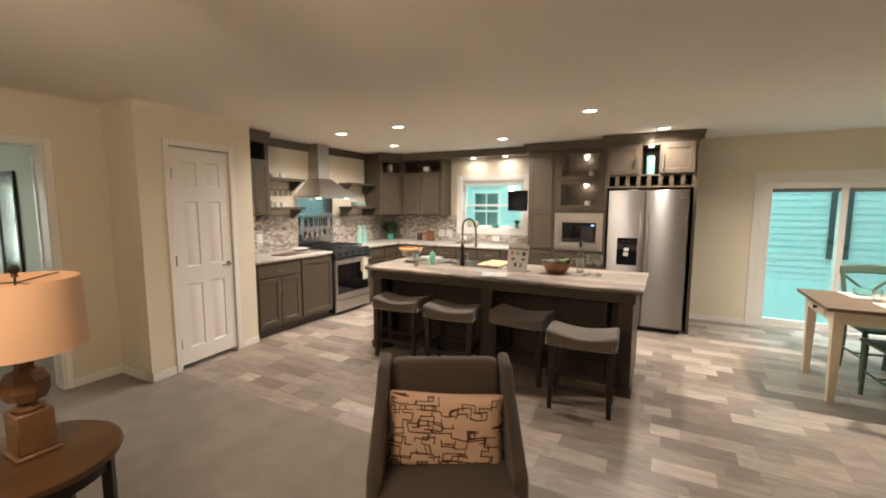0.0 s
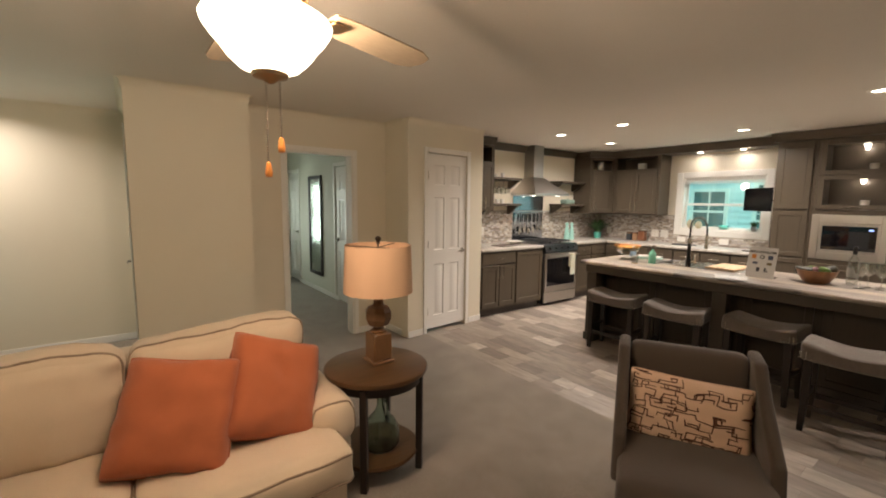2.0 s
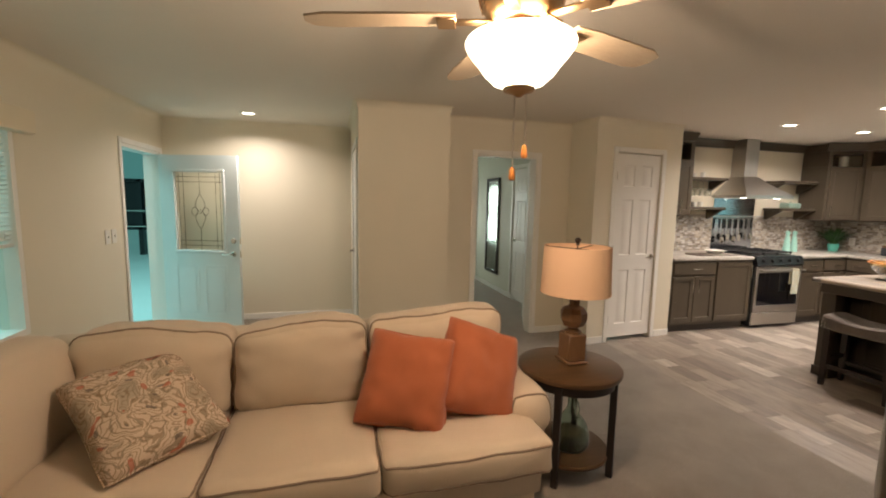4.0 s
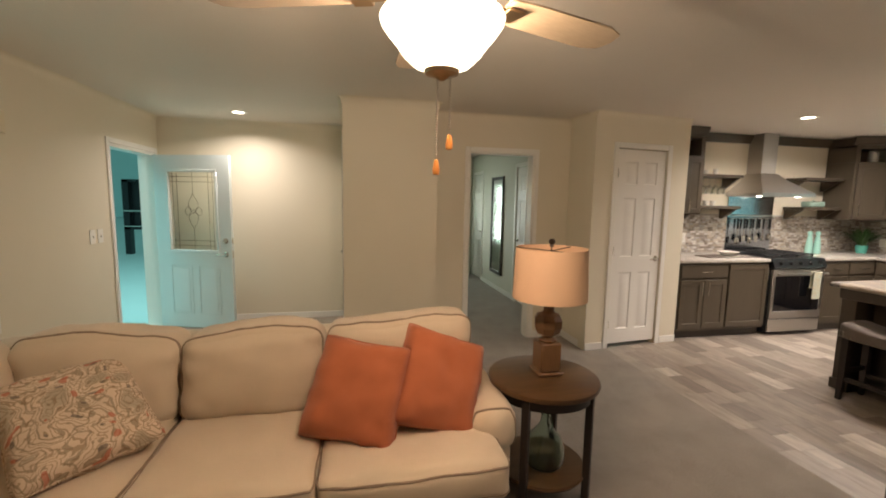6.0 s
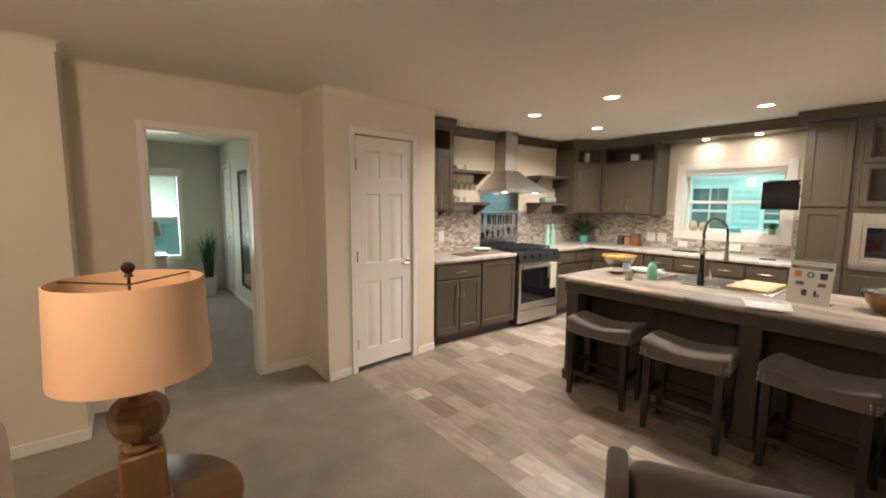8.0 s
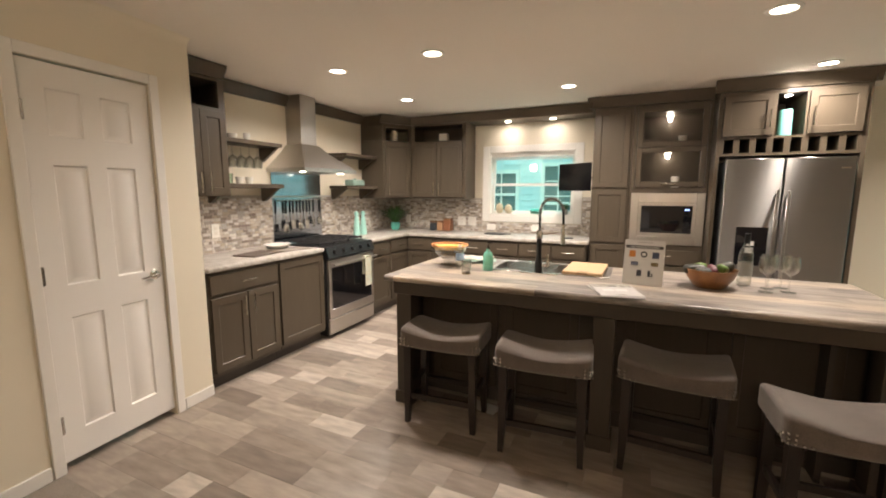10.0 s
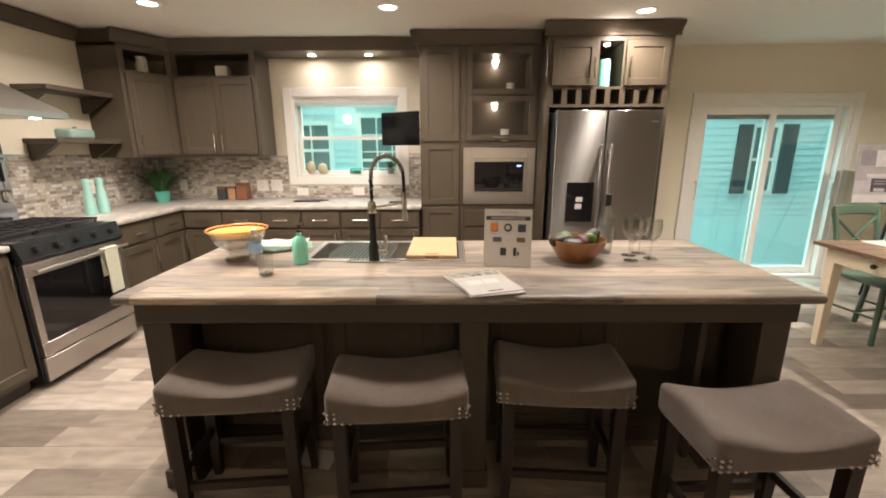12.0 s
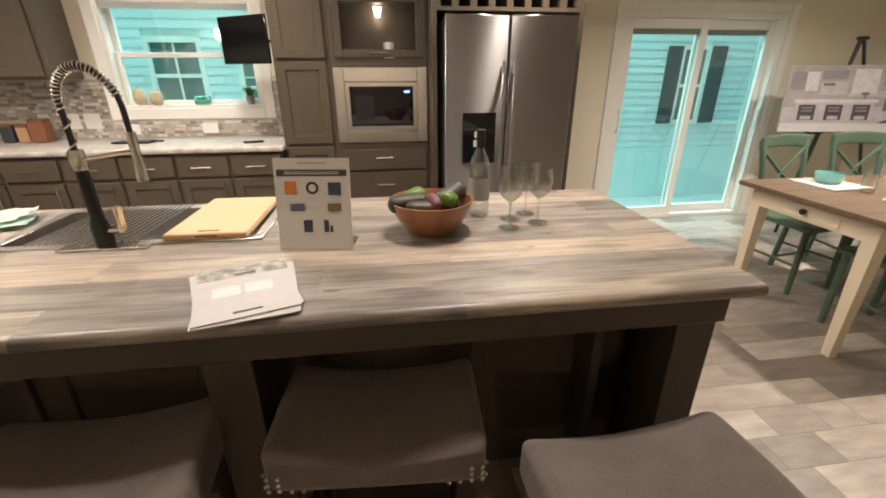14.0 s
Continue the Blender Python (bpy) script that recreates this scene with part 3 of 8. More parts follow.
def shaker(bm, x0, z0, x1, z1, t=0.02, rail=0.055, y=0.0):
    """A framed door face in xz, its front at y-t: one body with a softened edge and a sunk panel."""
    rings = []
    for inset, depth in ((0.0, 0.0), (0.0, t - 0.0025), (0.0025, t), (rail - 0.003, t), (rail, t - 0.003), (rail + 0.002, t - 0.009)):
        rings.append(rect_ring(bm, x0 + inset, z0 + inset, x1 - inset, z1 - inset, y - depth))
    stepped(bm, rings)
    bm.faces.new(rings[0][::-1])
    return bm


def bar_pull(parent, x, z, length, upright, y=-0.02):
    bm = bmesh.new()
    a = length / 2
    if upright:
        tube([(x, y - 0.03, z - a), (x, y - 0.03, z + a)], 0.0055, 8, bm)
        for s in (-0.7, 0.7):
            tube([(x, y, z + s * a), (x, y - 0.03, z + s * a)], 0.004, 6, bm)
    else:
        tube([(x - a, y - 0.03, z), (x + a, y - 0.03, z)], 0.0055, 8, bm)
        for s in (-0.7, 0.7):
            tube([(x + s * a, y, z), (x + s * a, y - 0.03, z)], 0.004, 6, bm)
    return part("handle", bm, CHROME, parent, "brushed nickel bar pull")


def cabinet(name, m, w, d, z0, z1, fronts, label, kick=False, open_top=0.0, material=None, group=""):
    """A cabinet unit: front plane y=0, body behind it. fronts: (kind, x0, z0, x1, z1, pull)."""
    c = thing(name, m, label, "cabinet", group)
    bm = bmesh.new()
    t = 0.019
    top = z1 - open_top
    if open_top:
        box(bm, 0, 0, z0, w, d, top)
        box(bm, 0, 0, top, t, d, z1)
        box(bm, w - t, 0, top, w, d, z1)
        box(bm, t, d - t, top, w - t, d, z1)
        box(bm, t, 0, z1 - t, w - t, d - t, z1)
        box(bm, t, 0, top, 0.05, 0.02, z1 - t)
        box(bm, w - 0.05, 0, top, w - t, 0.02, z1 - t)
    else:
        box(bm, 0, 0, z0, w, d, z1, 0.002)
    part("body", bm, material or CAB, c)
    if kick:
        part("toe_kick", boxes((0.0, 0.06, 0.0, w, d, z0 - 0.001)), CABDARK, c, "dark recessed toe kick")
    for kind, x0, a, x1, b, pull in fronts:
        if kind == "drawer":
            bm = boxes((x0, -0.02, a, x1, 0.0, b), bevel=0.003)
            f = part("drawer_front", bm, material or CAB, c)
            bar_pull(f, (x0 + x1) / 2, (a + b) / 2, 0.13, False)
        else:
            f = part("door", shaker(bmesh.new(), x0, a, x1, b), material or CAB, c)
            if pull:
                side, zc = pull
                bar_pull(f, x0 + 0.035 if side == "l" else x1 - 0.035, zc, 0.15, True)
    return c


def base_unit(m, w, label, doors=2, tall=False, d=0.58):
    g, fronts = 0.012, []
    if tall:
        fronts.append(("door", g, 0.13, w - g, 0.84, ("r", 0.73)))
    else:
        fronts.append(("drawer", g, 0.70, w - g, 0.84, None))
        if doors == 2:
            fronts += [("door", g, 0.13, w / 2 - 0.004, 0.675, ("r", 0.58)), ("door", w / 2 + 0.004, 0.13, w - g, 0.675, ("l", 0.58))]
        else:
            fronts.append(("door", g, 0.13, w - g, 0.675, ("r", 0.58)))
    return cabinet("base_cabinet", m, w, d, 0.095, 0.862, fronts, label, True, group="base cabinets")


FX, FY = -4.02, 5.95
west = lambda y: pose(FX, y, 0, 0, 0, 90)
BASEL = "dark taupe base cabinet with shaker doors and nickel pulls"
base_unit(west(3.185), 0.625, BASEL, 2)
base_unit(west(3.812), 0.55, "dark taupe base cabinet with one tall shaker door", tall=True)
base_unit(west(5.14), 0.40, BASEL, 1)
base_unit(west(5.542), 0.40, BASEL, 1)
N0 = -4.0
for i in range(6):
    w = (2.18 - 0.001 * 6) / 6
    base_unit(pose(N0 + i * 2.18 / 6, FY, 0), w, BASEL, 1 if i else 1)
# filler in the blind corner
tagged(part("corner_filler", boxes((WESTK + 0.002, FY + 0.002, 0.0, -4.022, NORTH - 0.002, 0.862)), CAB), "dark taupe blind corner base cabinet", "cabinet")


def worktop(name, rects, z0, z1, label, material):
    bm = bmesh.new()
    for r in rects:
        box(bm, r[0], r[1], z0, r[2], r[3], z1, 0.012, 3)
    return tagged(part(name, bm, material, None, "", None, 60), label, "countertop")


worktop("worktop", [(WESTK + 0.002, 3.178, -3.985, 4.362)], 0.864, 0.902, "pale grey laminate worktop beside the range", LAMINATE)
worktop("worktop", [(WESTK + 0.002, 5.138, -3.985, NORTH - 0.002), (-3.99, 5.915, -1.80, NORTH - 0.0021)], 0.864, 0.902, "pale grey laminate worktop running round the corner", LAMINATE)

# ---- upper cabinets, crown and shelves ----
UX = WESTK + 0.33
cabinet("wall_cabinet", pose(UX, 3.185, 0, 0, 0, 90), 0.455, 0.325, 1.39, 2.27,
        [("door", 0.012, 1.40, 0.2255, 2.03, ("r", 1.49)), ("door", 0.2295, 1.40, 0.443, 2.03, ("l", 1.49))],
        "dark taupe wall cabinet with an open cubby above two doors", open_top=0.215)
UY = NORTH - 0.33
cabinet("wall_cabinet", pose(-4.09, UY, 0), 0.77, 0.325, 1.34, 2.27,
        [("door", 0.02, 1.36, 0.372, 2.04, ("r", 1.46)), ("door", 0.378, 1.36, 0.73, 2.04, ("l", 1.46))],
        "dark taupe wall cabinet with an open cubby above two doors", open_top=0.205)
# diagonal corner unit
diag = thing("corner_wall_cabinet", pose(0, 0, 0), "dark taupe diagonal corner wall cabinet with an open cubby", "cabinet")
A, Bp = Vector((UX - 0.0, 5.86)), Vector((-4.095, UY))
ddir = (Bp - A)
dl = ddir.length
bm = bmesh.new()
poly = [(WESTK + 0.004, 5.86), (A.x, A.y), (Bp.x, Bp.y), (Bp.x, NORTH - 0.004), (WESTK + 0.004, NORTH - 0.004)]


def prism(bm, poly, z0, z1):
    lo = [bm.verts.new((x, y, z0)) for x, y in poly]
    hi = [bm.verts.new((x, y, z1)) for x, y in poly]
    bm.faces.new(lo[::-1]), bm.faces.new(hi)
    for i in range(len(poly)):
        j = (i + 1) % len(poly)
        bm.faces.new((lo[i], lo[j], hi[j], hi[i]))
    return bm


prism(bm, poly, 1.34, 2.065)
part("body", bm, CAB, diag)
bm = bmesh.new()
box(bm, WESTK + 0.004, 5.86, 2.066, A.x, 5.879, 2.27)
box(bm, Bp.x - 0.019, UY, 2.066, Bp.x, NORTH - 0.004, 2.27)
prism(bm, poly, 2.25, 2.27)
part("cubby", bm, CAB, diag)
dm = Matrix.Translation((A.x, A.y, 0)) @ Matrix.Rotation(math.atan2(ddir.y, ddir.x), 4, "Z")
f = part("door", shaker(bmesh.new(), 0.03, 1.36, dl - 0.03, 2.04), CAB, diag, "", dm)
bar_pull(f, 0.065, 1.46, 0.15, True)
part("face_frame", boxes((0, -0.004, 2.04, 0.045, 0.015, 2.27), (dl - 0.045, -0.004, 2.04, dl, 0.015, 2.27), (0.0451, -0.004, 2.225, dl - 0.0451, 0.015, 2.27)), CAB, diag, "", dm)


def crown(bm, pts):
    """A stepped crown along plan points; the room lies to the right of the line's left... profile leans out by 0.06."""
    for (xa, ya), (xb, yb) in zip(pts, pts[1:]):
        d = Vector((xb - xa, yb - ya, 0))
        l = d.length
        m = Matrix.Translation((xa, ya, 0)) @ Matrix.Rotation(math.atan2(d.y, d.x), 4, "Z")
        seg = bmesh.new()
        prof = [(0.0, 2.272), (-0.015, 2.272), (-0.02, 2.30), (-0.05, 2.345), (-0.055, 2.372), (0.0, 2.372)]
        rings = [[seg.verts.new((s, y, z)) for y, z in prof] for s in (-0.04, l + 0.04)]
        for i in range(len(prof)):
            j = (i + 1) % len(prof)
            seg.faces.new((rings[0][i], rings[0][j], rings[1][j], rings[1][i]))
        seg.faces.new(rings[0]), seg.faces.new(rings[1][::-1])
        moved(seg, m)
        me = bpy.data.meshes.new("tmp")
        seg.to_mesh(me)
        seg.free()
        bm.from_mesh(me)
        bpy.data.meshes.remove(me)


bm = bmesh.new()
crown(bm, [(UX, 3.20), (UX, 3.60)])
crown(bm, [(WESTK + 0.012, 3.69), (WESTK + 0.012, 4.56)])
crown(bm, [(WESTK + 0.012, 4.84), (WESTK + 0.012, 5.80)])
crown(bm, [(A.x, A.y), (Bp.x, Bp.y), (-3.36, UY)])
box(bm, WESTK + 0.003, 3.645, 2.2721, WESTK + 0.012, 5.84, 2.37)
box(bm, WESTK + 0.003, 3.22, 2.272, UX, 3.64, 2.37)
box(bm, -4.10, UY + 0.001, 2.272, -3.33, NORTH - 0.005, 2.37)
prism(bm, [(WESTK + 0.005, 5.87), (A.x, A.y + 0.01), (Bp.x - 0.003, Bp.y + 0.005), (Bp.x - 0.003, NORTH - 0.006), (WESTK + 0.005, NORTH - 0.006)], 2.2722, 2.37)
tagged(part("cabinet_crown", bm, CAB, None, "", None, 25), "dark taupe crown moulding along the cabinet tops", "moulding")

# valance over the window with its two small lights
val = thing("window_valance", pose(0, 0, 0), "dark taupe valance box over the kitchen window", "valance")
bm = boxes((-3.318, UY, 2.27, -1.83, NORTH - 0.004, 2.287))
crown(bm, [(-3.28, UY), (-1.86, UY)])
box(bm, -3.318, UY + 0.001, 2.2875, -1.83, UY + 0.02, 2.37)
part("board", bm, CAB, val)
for vx in (-2.84, -2.3):
    part("light", lathe([(0.0, 2.266), (0.026, 2.266), (0.034, 2.264), (0.036, 2.2695), (0.0, 2.2695)], 20, centre=(vx, 6.4)), LENS, val, "small lit puck light")


def shelf(y0, y1, z, d=0.26, kind="w"):
    s = thing("floating_shelf", pose(0, 0, 0), "dark taupe bracketed wall shelf beside the hood", "shelf", "kitchen wall shelves")
    part("board", boxes((WESTK + 0.003, y0, z, WESTK + d, y1, z + 0.034), bevel=0.003), CAB, s)
    for y in (y0 + 0.03, y1 - 0.045) if kind == "w" else (y1 - 0.045, y0 + 0.03):
        bm = bmesh.new()
        lo = [(WESTK + 0.003, z - 0.125), (WESTK + 0.04, z - 0.125), (WESTK + d - 0.03, z - 0.001), (WESTK + 0.003, z - 0.001)]
        a = [bm.verts.new((x, y, zz)) for x, zz in lo]
        b = [bm.verts.new((x, y + 0.03, zz)) for x, zz in lo]
        bm.faces.new(a), bm.faces.new(b[::-1])
        for i in range(4):
            bm.faces.new((a[i], b[i], b[(i + 1) % 4], a[(i + 1) % 4]))
        part("bracket", bm, CAB, s)
    return s


for z in (1.458, 1.828):
    shelf(3.648, 4.28, z)
    shelf(5.22, 5.84, z)

# ---- range, back panel and hood ----
R0, R1 = 4.37, 5.13
rng = thing("gas_range", pose(FX + 0.02, R0, 0, 0, 0, 90), "stainless gas range with black cooktop and oven window", "range")
W = R1 - R0
D = 0.62
part("body", boxes((0.004, 0.0, 0.03, W - 0.004, D - 0.02, 0.885), bevel=0.004), BLACK, rng, "black side panels")
part("drawer", boxes((0.012, -0.03, 0.045, W - 0.012, -0.001, 0.195), bevel=0.006), STEEL_H, rng, "stainless bottom drawer")
od = part("oven_door", boxes((0.012, -0.035, 0.205, W - 0.012, -0.001, 0.29), (0.012, -0.035, 0.70, W - 0.012, -0.001, 0.775), (0.012, -0.035, 0.2905, 0.052, -0.001, 0.6995), (W - 0.052, -0.035, 0.2905, W - 0.012, -0.001, 0.6995), bevel=0.003), STEEL_H, rng, "stainless oven door frame")
part("window", boxes((0.0525, -0.031, 0.291, W - 0.0525, -0.006, 0.699)), BLACKGLASS, od, "dark oven glass")
bm = tube([(0.03, -0.085, 0.735), (W - 0.03, -0.085, 0.735)], 0.013, 12)
for x in (0.06, W - 0.06):
    tube([(x, -0.034, 0.735), (x, -0.085, 0.735)], 0.009, 8, bm)
part("handle", bm, STEEL_H, od, "stainless oven handle")
bm = bmesh.new()
lo = [(-0.035, 0.785), (-0.05, 0.80), (-0.012, 0.905), (0.06, 0.905), (0.06, 0.785)]
a = [bm.verts.new((0.004, y, z)) for y, z in lo]
b = [bm.verts.new((W - 0.004, y, z)) for y, z in lo]
bm.faces.new(a), bm.faces.new(b[::-1])
for i in range(5):
    bm.faces.new((a[i], b[i], b[(i + 1) % 5], a[(i + 1) % 5]))
part("control_panel", bm, BLACK, rng, "black sloping control panel")
for i in range(5):
    k = part("knob", moved(lathe([(0, 0), (0.022, 0), (0.021, 0.02), (0.017, 0.027), (0, 0.028)], 16), pose(0.1 + i * (W - 0.2) / 4, -0.034, 0.85, 70, 0, 0)), BLACK, rng, "black burner knob")
part("cooktop", boxes((0.002, 0.061, 0.886, W - 0.002, D - 0.02, 0.908), bevel=0.004), BLACK, rng, "black enamel cooktop")
for gx in range(3):
    x0 = 0.03 + gx * (W - 0.06) / 3
    x1 = x0 + (W - 0.06) / 3 - 0.008
    bm = bmesh.new()
    for i in range(4):
        x = x0 + 0.012 + i * (x1 - x0 - 0.024) / 3
        box(bm, x - 0.005, 0.09, 0.928, x + 0.005, D - 0.06, 0.942, 0.002)
    for y in (0.09, 0.2, 0.32, 0.44, D - 0.07):
        box(bm, x0, y - 0.005, 0.9275, x1, y + 0.005, 0.9415, 0.002)
    for x in (x0 + 0.006, x1 - 0.006):
        for y in (0.1, D - 0.08):
            box(bm, x - 0.005, y - 0.005, 0.908, x + 0.005, y + 0.005, 0.93)
    part("grate", bm, IRON, rng, "cast iron grate")
# steel back panel with a rail of utensils
bp = thing("range_back_panel", pose(WESTK, R0 - 0.0, 0, 0, 0, 90), "polished steel panel behind the range with a utensil shelf", "panel")
part("panel", boxes((-0.01, -0.006, 0.91, W - 0.07, -0.001, 1.614)), mat("polished_steel", (0.40, 0.42, 0.46), 0.13, metal=1.0, vary=0.08, scale=3), bp)
part("shelf_board", boxes((-0.03, -0.13, 1.365, W - 0.04, -0.007, 1.383), bevel=0.002), STEEL_H, bp, "thin steel shelf")
part("rail", tube([(0.0, -0.07, 1.335), (W - 0.08, -0.07, 1.335)], 0.006, 8), CHROME, bp, "steel hanging rail")
for i, (kind, l) in enumerate((("ladle", 0.27), ("turner", 0.24), ("spoon", 0.26), ("turner", 0.25), ("fork", 0.24), ("spoon", 0.22))):
    x = 0.09 + i * 0.098
    u = thing("utensil", pose(WESTK, R0, 0, 0, 0, 90), "steel kitchen utensil with dark handle hanging from the rail", "utensil", "hanging utensils")
    bm = bmesh.new()
    box(bm, x - 0.012, -0.085, 1.335 - 0.13, x + 0.012, -0.068, 1.338, 0.004)
    part("handle", bm, BLACK, u, "dark handle")
    bm = tube([(x, -0.077, 1.205), (x, -0.077, 1.335 - l + 0.03)], 0.004, 6)
    if kind == "turner":
        box(bm, x - 0.028, -0.08, 1.335 - l - 0.05, x + 0.028, -0.074, 1.335 - l + 0.035, 0.002)
    elif kind == "fork":
        for s in (-0.014, 0, 0.014):
            box(bm, x + s - 0.003, -0.08, 1.335 - l - 0.05, x + s + 0.003, -0.074, 1.335 - l + 0.035)
    else:
        soft_box(0.062, 0.03, 0.085, 0.014, 6, bm=bm, at=(x, -0.077, 1.335 - l - 0.01))
    part("head", bm, CHROME, u, "steel head")

hood = thing("range_hood", pose(WESTK, 4.70, 0, 0, 0, 90), "stainless chimney range hood over the range", "range hood")
HW, HD = 0.39, 0.49
bm = bmesh.new()
rings = []
for hw, y0, z in ((HW, -HD, 1.615), (HW, -HD, 1.65), (0.31, -0.41, 1.715), (0.20, -0.29, 1.81), (0.122, -0.215, 1.895)):
    rings.append([bm.verts.new(p) for p in ((-hw, y0, z), (hw, y0, z), (hw, -0.003, z), (-hw, -0.003, z))])
for p, q in zip(rings, rings[1:]):
    for i in range(4):
        bm.faces.new((p[i], p[(i + 1) % 4], q[(i + 1) % 4], q[i]))
bm.faces.new(rings[0][::-1]), bm.faces.new(rings[-1])
part("canopy", bm, STEEL_H, hood, "flared stainless canopy", None, 20)
part("chimney", boxes((-0.11, -0.20, 1.89, 0.11, -0.003, CEIL - 0.002), bevel=0.003), STEEL, hood, "stainless chimney")
for x in (-0.28, 0.28):
    part("hood_light", lathe([(0, 1.609), (0.028, 1.609), (0.03, 1.6145), (0, 1.6145)], 16, centre=(x, -0.36)), LENS, hood, "lit hood lamp")

# ---- tall units round the microwave and the refrigerator ----
TY = 6.0
cabinet("tall_cabinet", pose(-1.80, TY, 0), 0.373, NORTH - TY - 0.004, 0.095, 2.27,
        [("door", 0.02, 1.47, 0.345, 2.25, None), ("door", 0.02, 0.905, 0.345, 1.45, None), ("door", 0.02, 0.12, 0.345, 0.88, None)],
        "tall narrow dark taupe pantry cabinet with three doors", True)
ov = thing("microwave_cabinet", pose(-1.425, TY, 0), "tall dark taupe cabinet with lit glass doors above a microwave", "cabinet")
OW, OD = 0.671, NORTH - TY - 0.004
bm = boxes((0, 0, 0.095, 0.03, OD, 2.27), (OW - 0.03, 0, 0.095, OW, OD, 2.27), (0.0301, 0, 0.095, OW - 0.0301, OD, 0.90), (0.0301, 0, 1.42, OW - 0.0301, OD, 1.47),
           (0.0301, 0, 2.235, OW - 0.0301, OD, 2.27), (0.0301, OD - 0.02, 0.9001, OW - 0.0301, OD, 2.2345), (0.0301, 0.02, 1.855, OW - 0.0301, OD - 0.021, 1.872))
part("body", bm, CAB, ov)
part("toe_kick", boxes((0.0, 0.06, 0.0, OW, OD, 0.094)), CABDARK, ov)
for z0, z1, pull in ((1.475, 1.855, 1), (1.862, 2.245, 0)):
    f = part("glass_door", boxes((0.035, -0.02, z0, 0.085, 0, z1), (OW - 0.085, -0.02, z0, OW - 0.035, 0, z1), (0.0851, -0.0195, z0, OW - 0.0851, 0, z0 + 0.05), (0.0851, -0.0195, z1 - 0.05, OW - 0.0851, 0, z1), bevel=0.002), CAB, ov, "glazed cabinet door frame")
    part("pane", boxes((0.0855, -0.012, z0 + 0.0505, OW - 0.0855, -0.008, z1 - 0.0505)), CABPANE, f, "reeded cabinet glass").visible_shadow = False
    if pull:
        bar_pull(f, OW / 2, z0 + 0.025, 0.13, False)
    part("puck_light", lathe([(0, z1 - 0.035), (0.03, z1 - 0.035), (0.032, z1 - 0.022), (0, z1 - 0.022)], 16, centre=(OW / 2, OD - 0.1)), LENS, ov, "lit puck light")
    lamp("cabinet_lamp", "POINT", pose(-1.425 + OW / 2, TY + OD - 0.1, z1 - 0.06), 1.1, WARM, radius=0.02)
for z0, z1 in ((0.70, 0.85), (0.46, 0.685), (0.13, 0.445)):
    f = part("drawer_front", boxes((0.03, -0.02, z0, OW - 0.03, 0, z1), bevel=0.003), CAB, ov)
    bar_pull(f, OW / 2, (z0 + z1) / 2 + 0.02, 0.13, False)
mw = thing("microwave", pose(-1.425 + 0.012, TY, 0.9), "built-in stainless microwave with black glass door", "microwave")
MW = OW - 0.024
part("trim_frame", boxes((0, -0.022, 0.005, 0.07, 0.02, 0.515), (MW - 0.07, -0.022, 0.005, MW, 0.02, 0.515), (0.0701, -0.0215, 0.005, MW - 0.0701, 0.02, 0.085), (0.0701, -0.0215, 0.42, MW - 0.0701, 0.02, 0.515), bevel=0.003), STEEL_H, mw, "stainless trim kit")
part("door_frame", boxes((0.072, -0.016, 0.087, 0.1, 0.01, 0.418), (MW - 0.1, -0.016, 0.087, MW - 0.072, 0.01, 0.418), (0.1001, -0.016, 0.087, MW - 0.1001, 0.01, 0.118), (0.1001, -0.016, 0.388, MW - 0.1001, 0.01, 0.418), bevel=0.002), STEEL_H, mw)
part("door_glass", boxes((0.1005, -0.013, 0.1185, MW - 0.1005, 0.01, 0.3875)), BLACKGLASS, mw, "black microwave glass")
part("display", boxes((MW - 0.165, -0.0145, 0.345, MW - 0.125, -0.0132, 0.36)), glow("clock_display", (0.35, 0.5, 1.0), 2.0), mw, "lit blue clock digits")
part("oven_case", boxes((0.072, 0.0101, 0.087, MW - 0.072, 0.4, 0.418)), BLACK, mw)

# fridge surround: side panels, upper doors, wine cubbies
FRY = 5.74
fs = thing("refrigerator_surround", pose(-0.752, FRY, 0), "dark taupe cabinet over the refrigerator with wine cubbies", "cabinet")
SW = 1.0
part("side_panel", boxes((0, 0, 0, 0.03, NORTH - FRY - 0.004, 2.27)), CAB, fs)
part("side_panel", boxes((SW - 0.03, 0, 0, SW, NORTH - FRY - 0.004, 2.27)), CAB, fs)
bm = boxes((0.0301, 0, 2.235, SW - 0.0301, 0.6, 2.27), (0.0301, 0.58, 1.735, SW - 0.0301, 0.6, 2.2345), (0.0301, 0, 1.875, SW - 0.0301, 0.579, 1.895), (0.0301, 0, 1.735, SW - 0.0301, 0.579, 1.758),
           (0.39, 0, 1.8955, 0.41, 0.579, 2.2345), (0.60, 0, 1.8955, 0.62, 0.579, 2.2345))
n = 8
for i in range(1, n):
    x = 0.0301 + i * (SW - 0.0602) / n
    part("cubby_divider", boxes((x - 0.022, 0, 1.7585, x + 0.022, 0.579, 1.8745)), CAB, fs)
box(bm, 0.0301, 0, 1.7585, 0.056, 0.579, 1.8745)
box(bm, SW - 0.056, 0, 1.7585, SW - 0.0301, 0.579, 1.8745)
part("upper_frame", bm, CAB, fs)
for x0, x1, side in ((0.035, 0.392, "r"), (0.618, SW - 0.035, "l")):
    f = part("door", shaker(bmesh.new(), x0, 1.90, x1, 2.24), CAB, fs)
    bar_pull(f, x1 - 0.03 if side == "r" else x0 + 0.03, 2.03, 0.15, True)
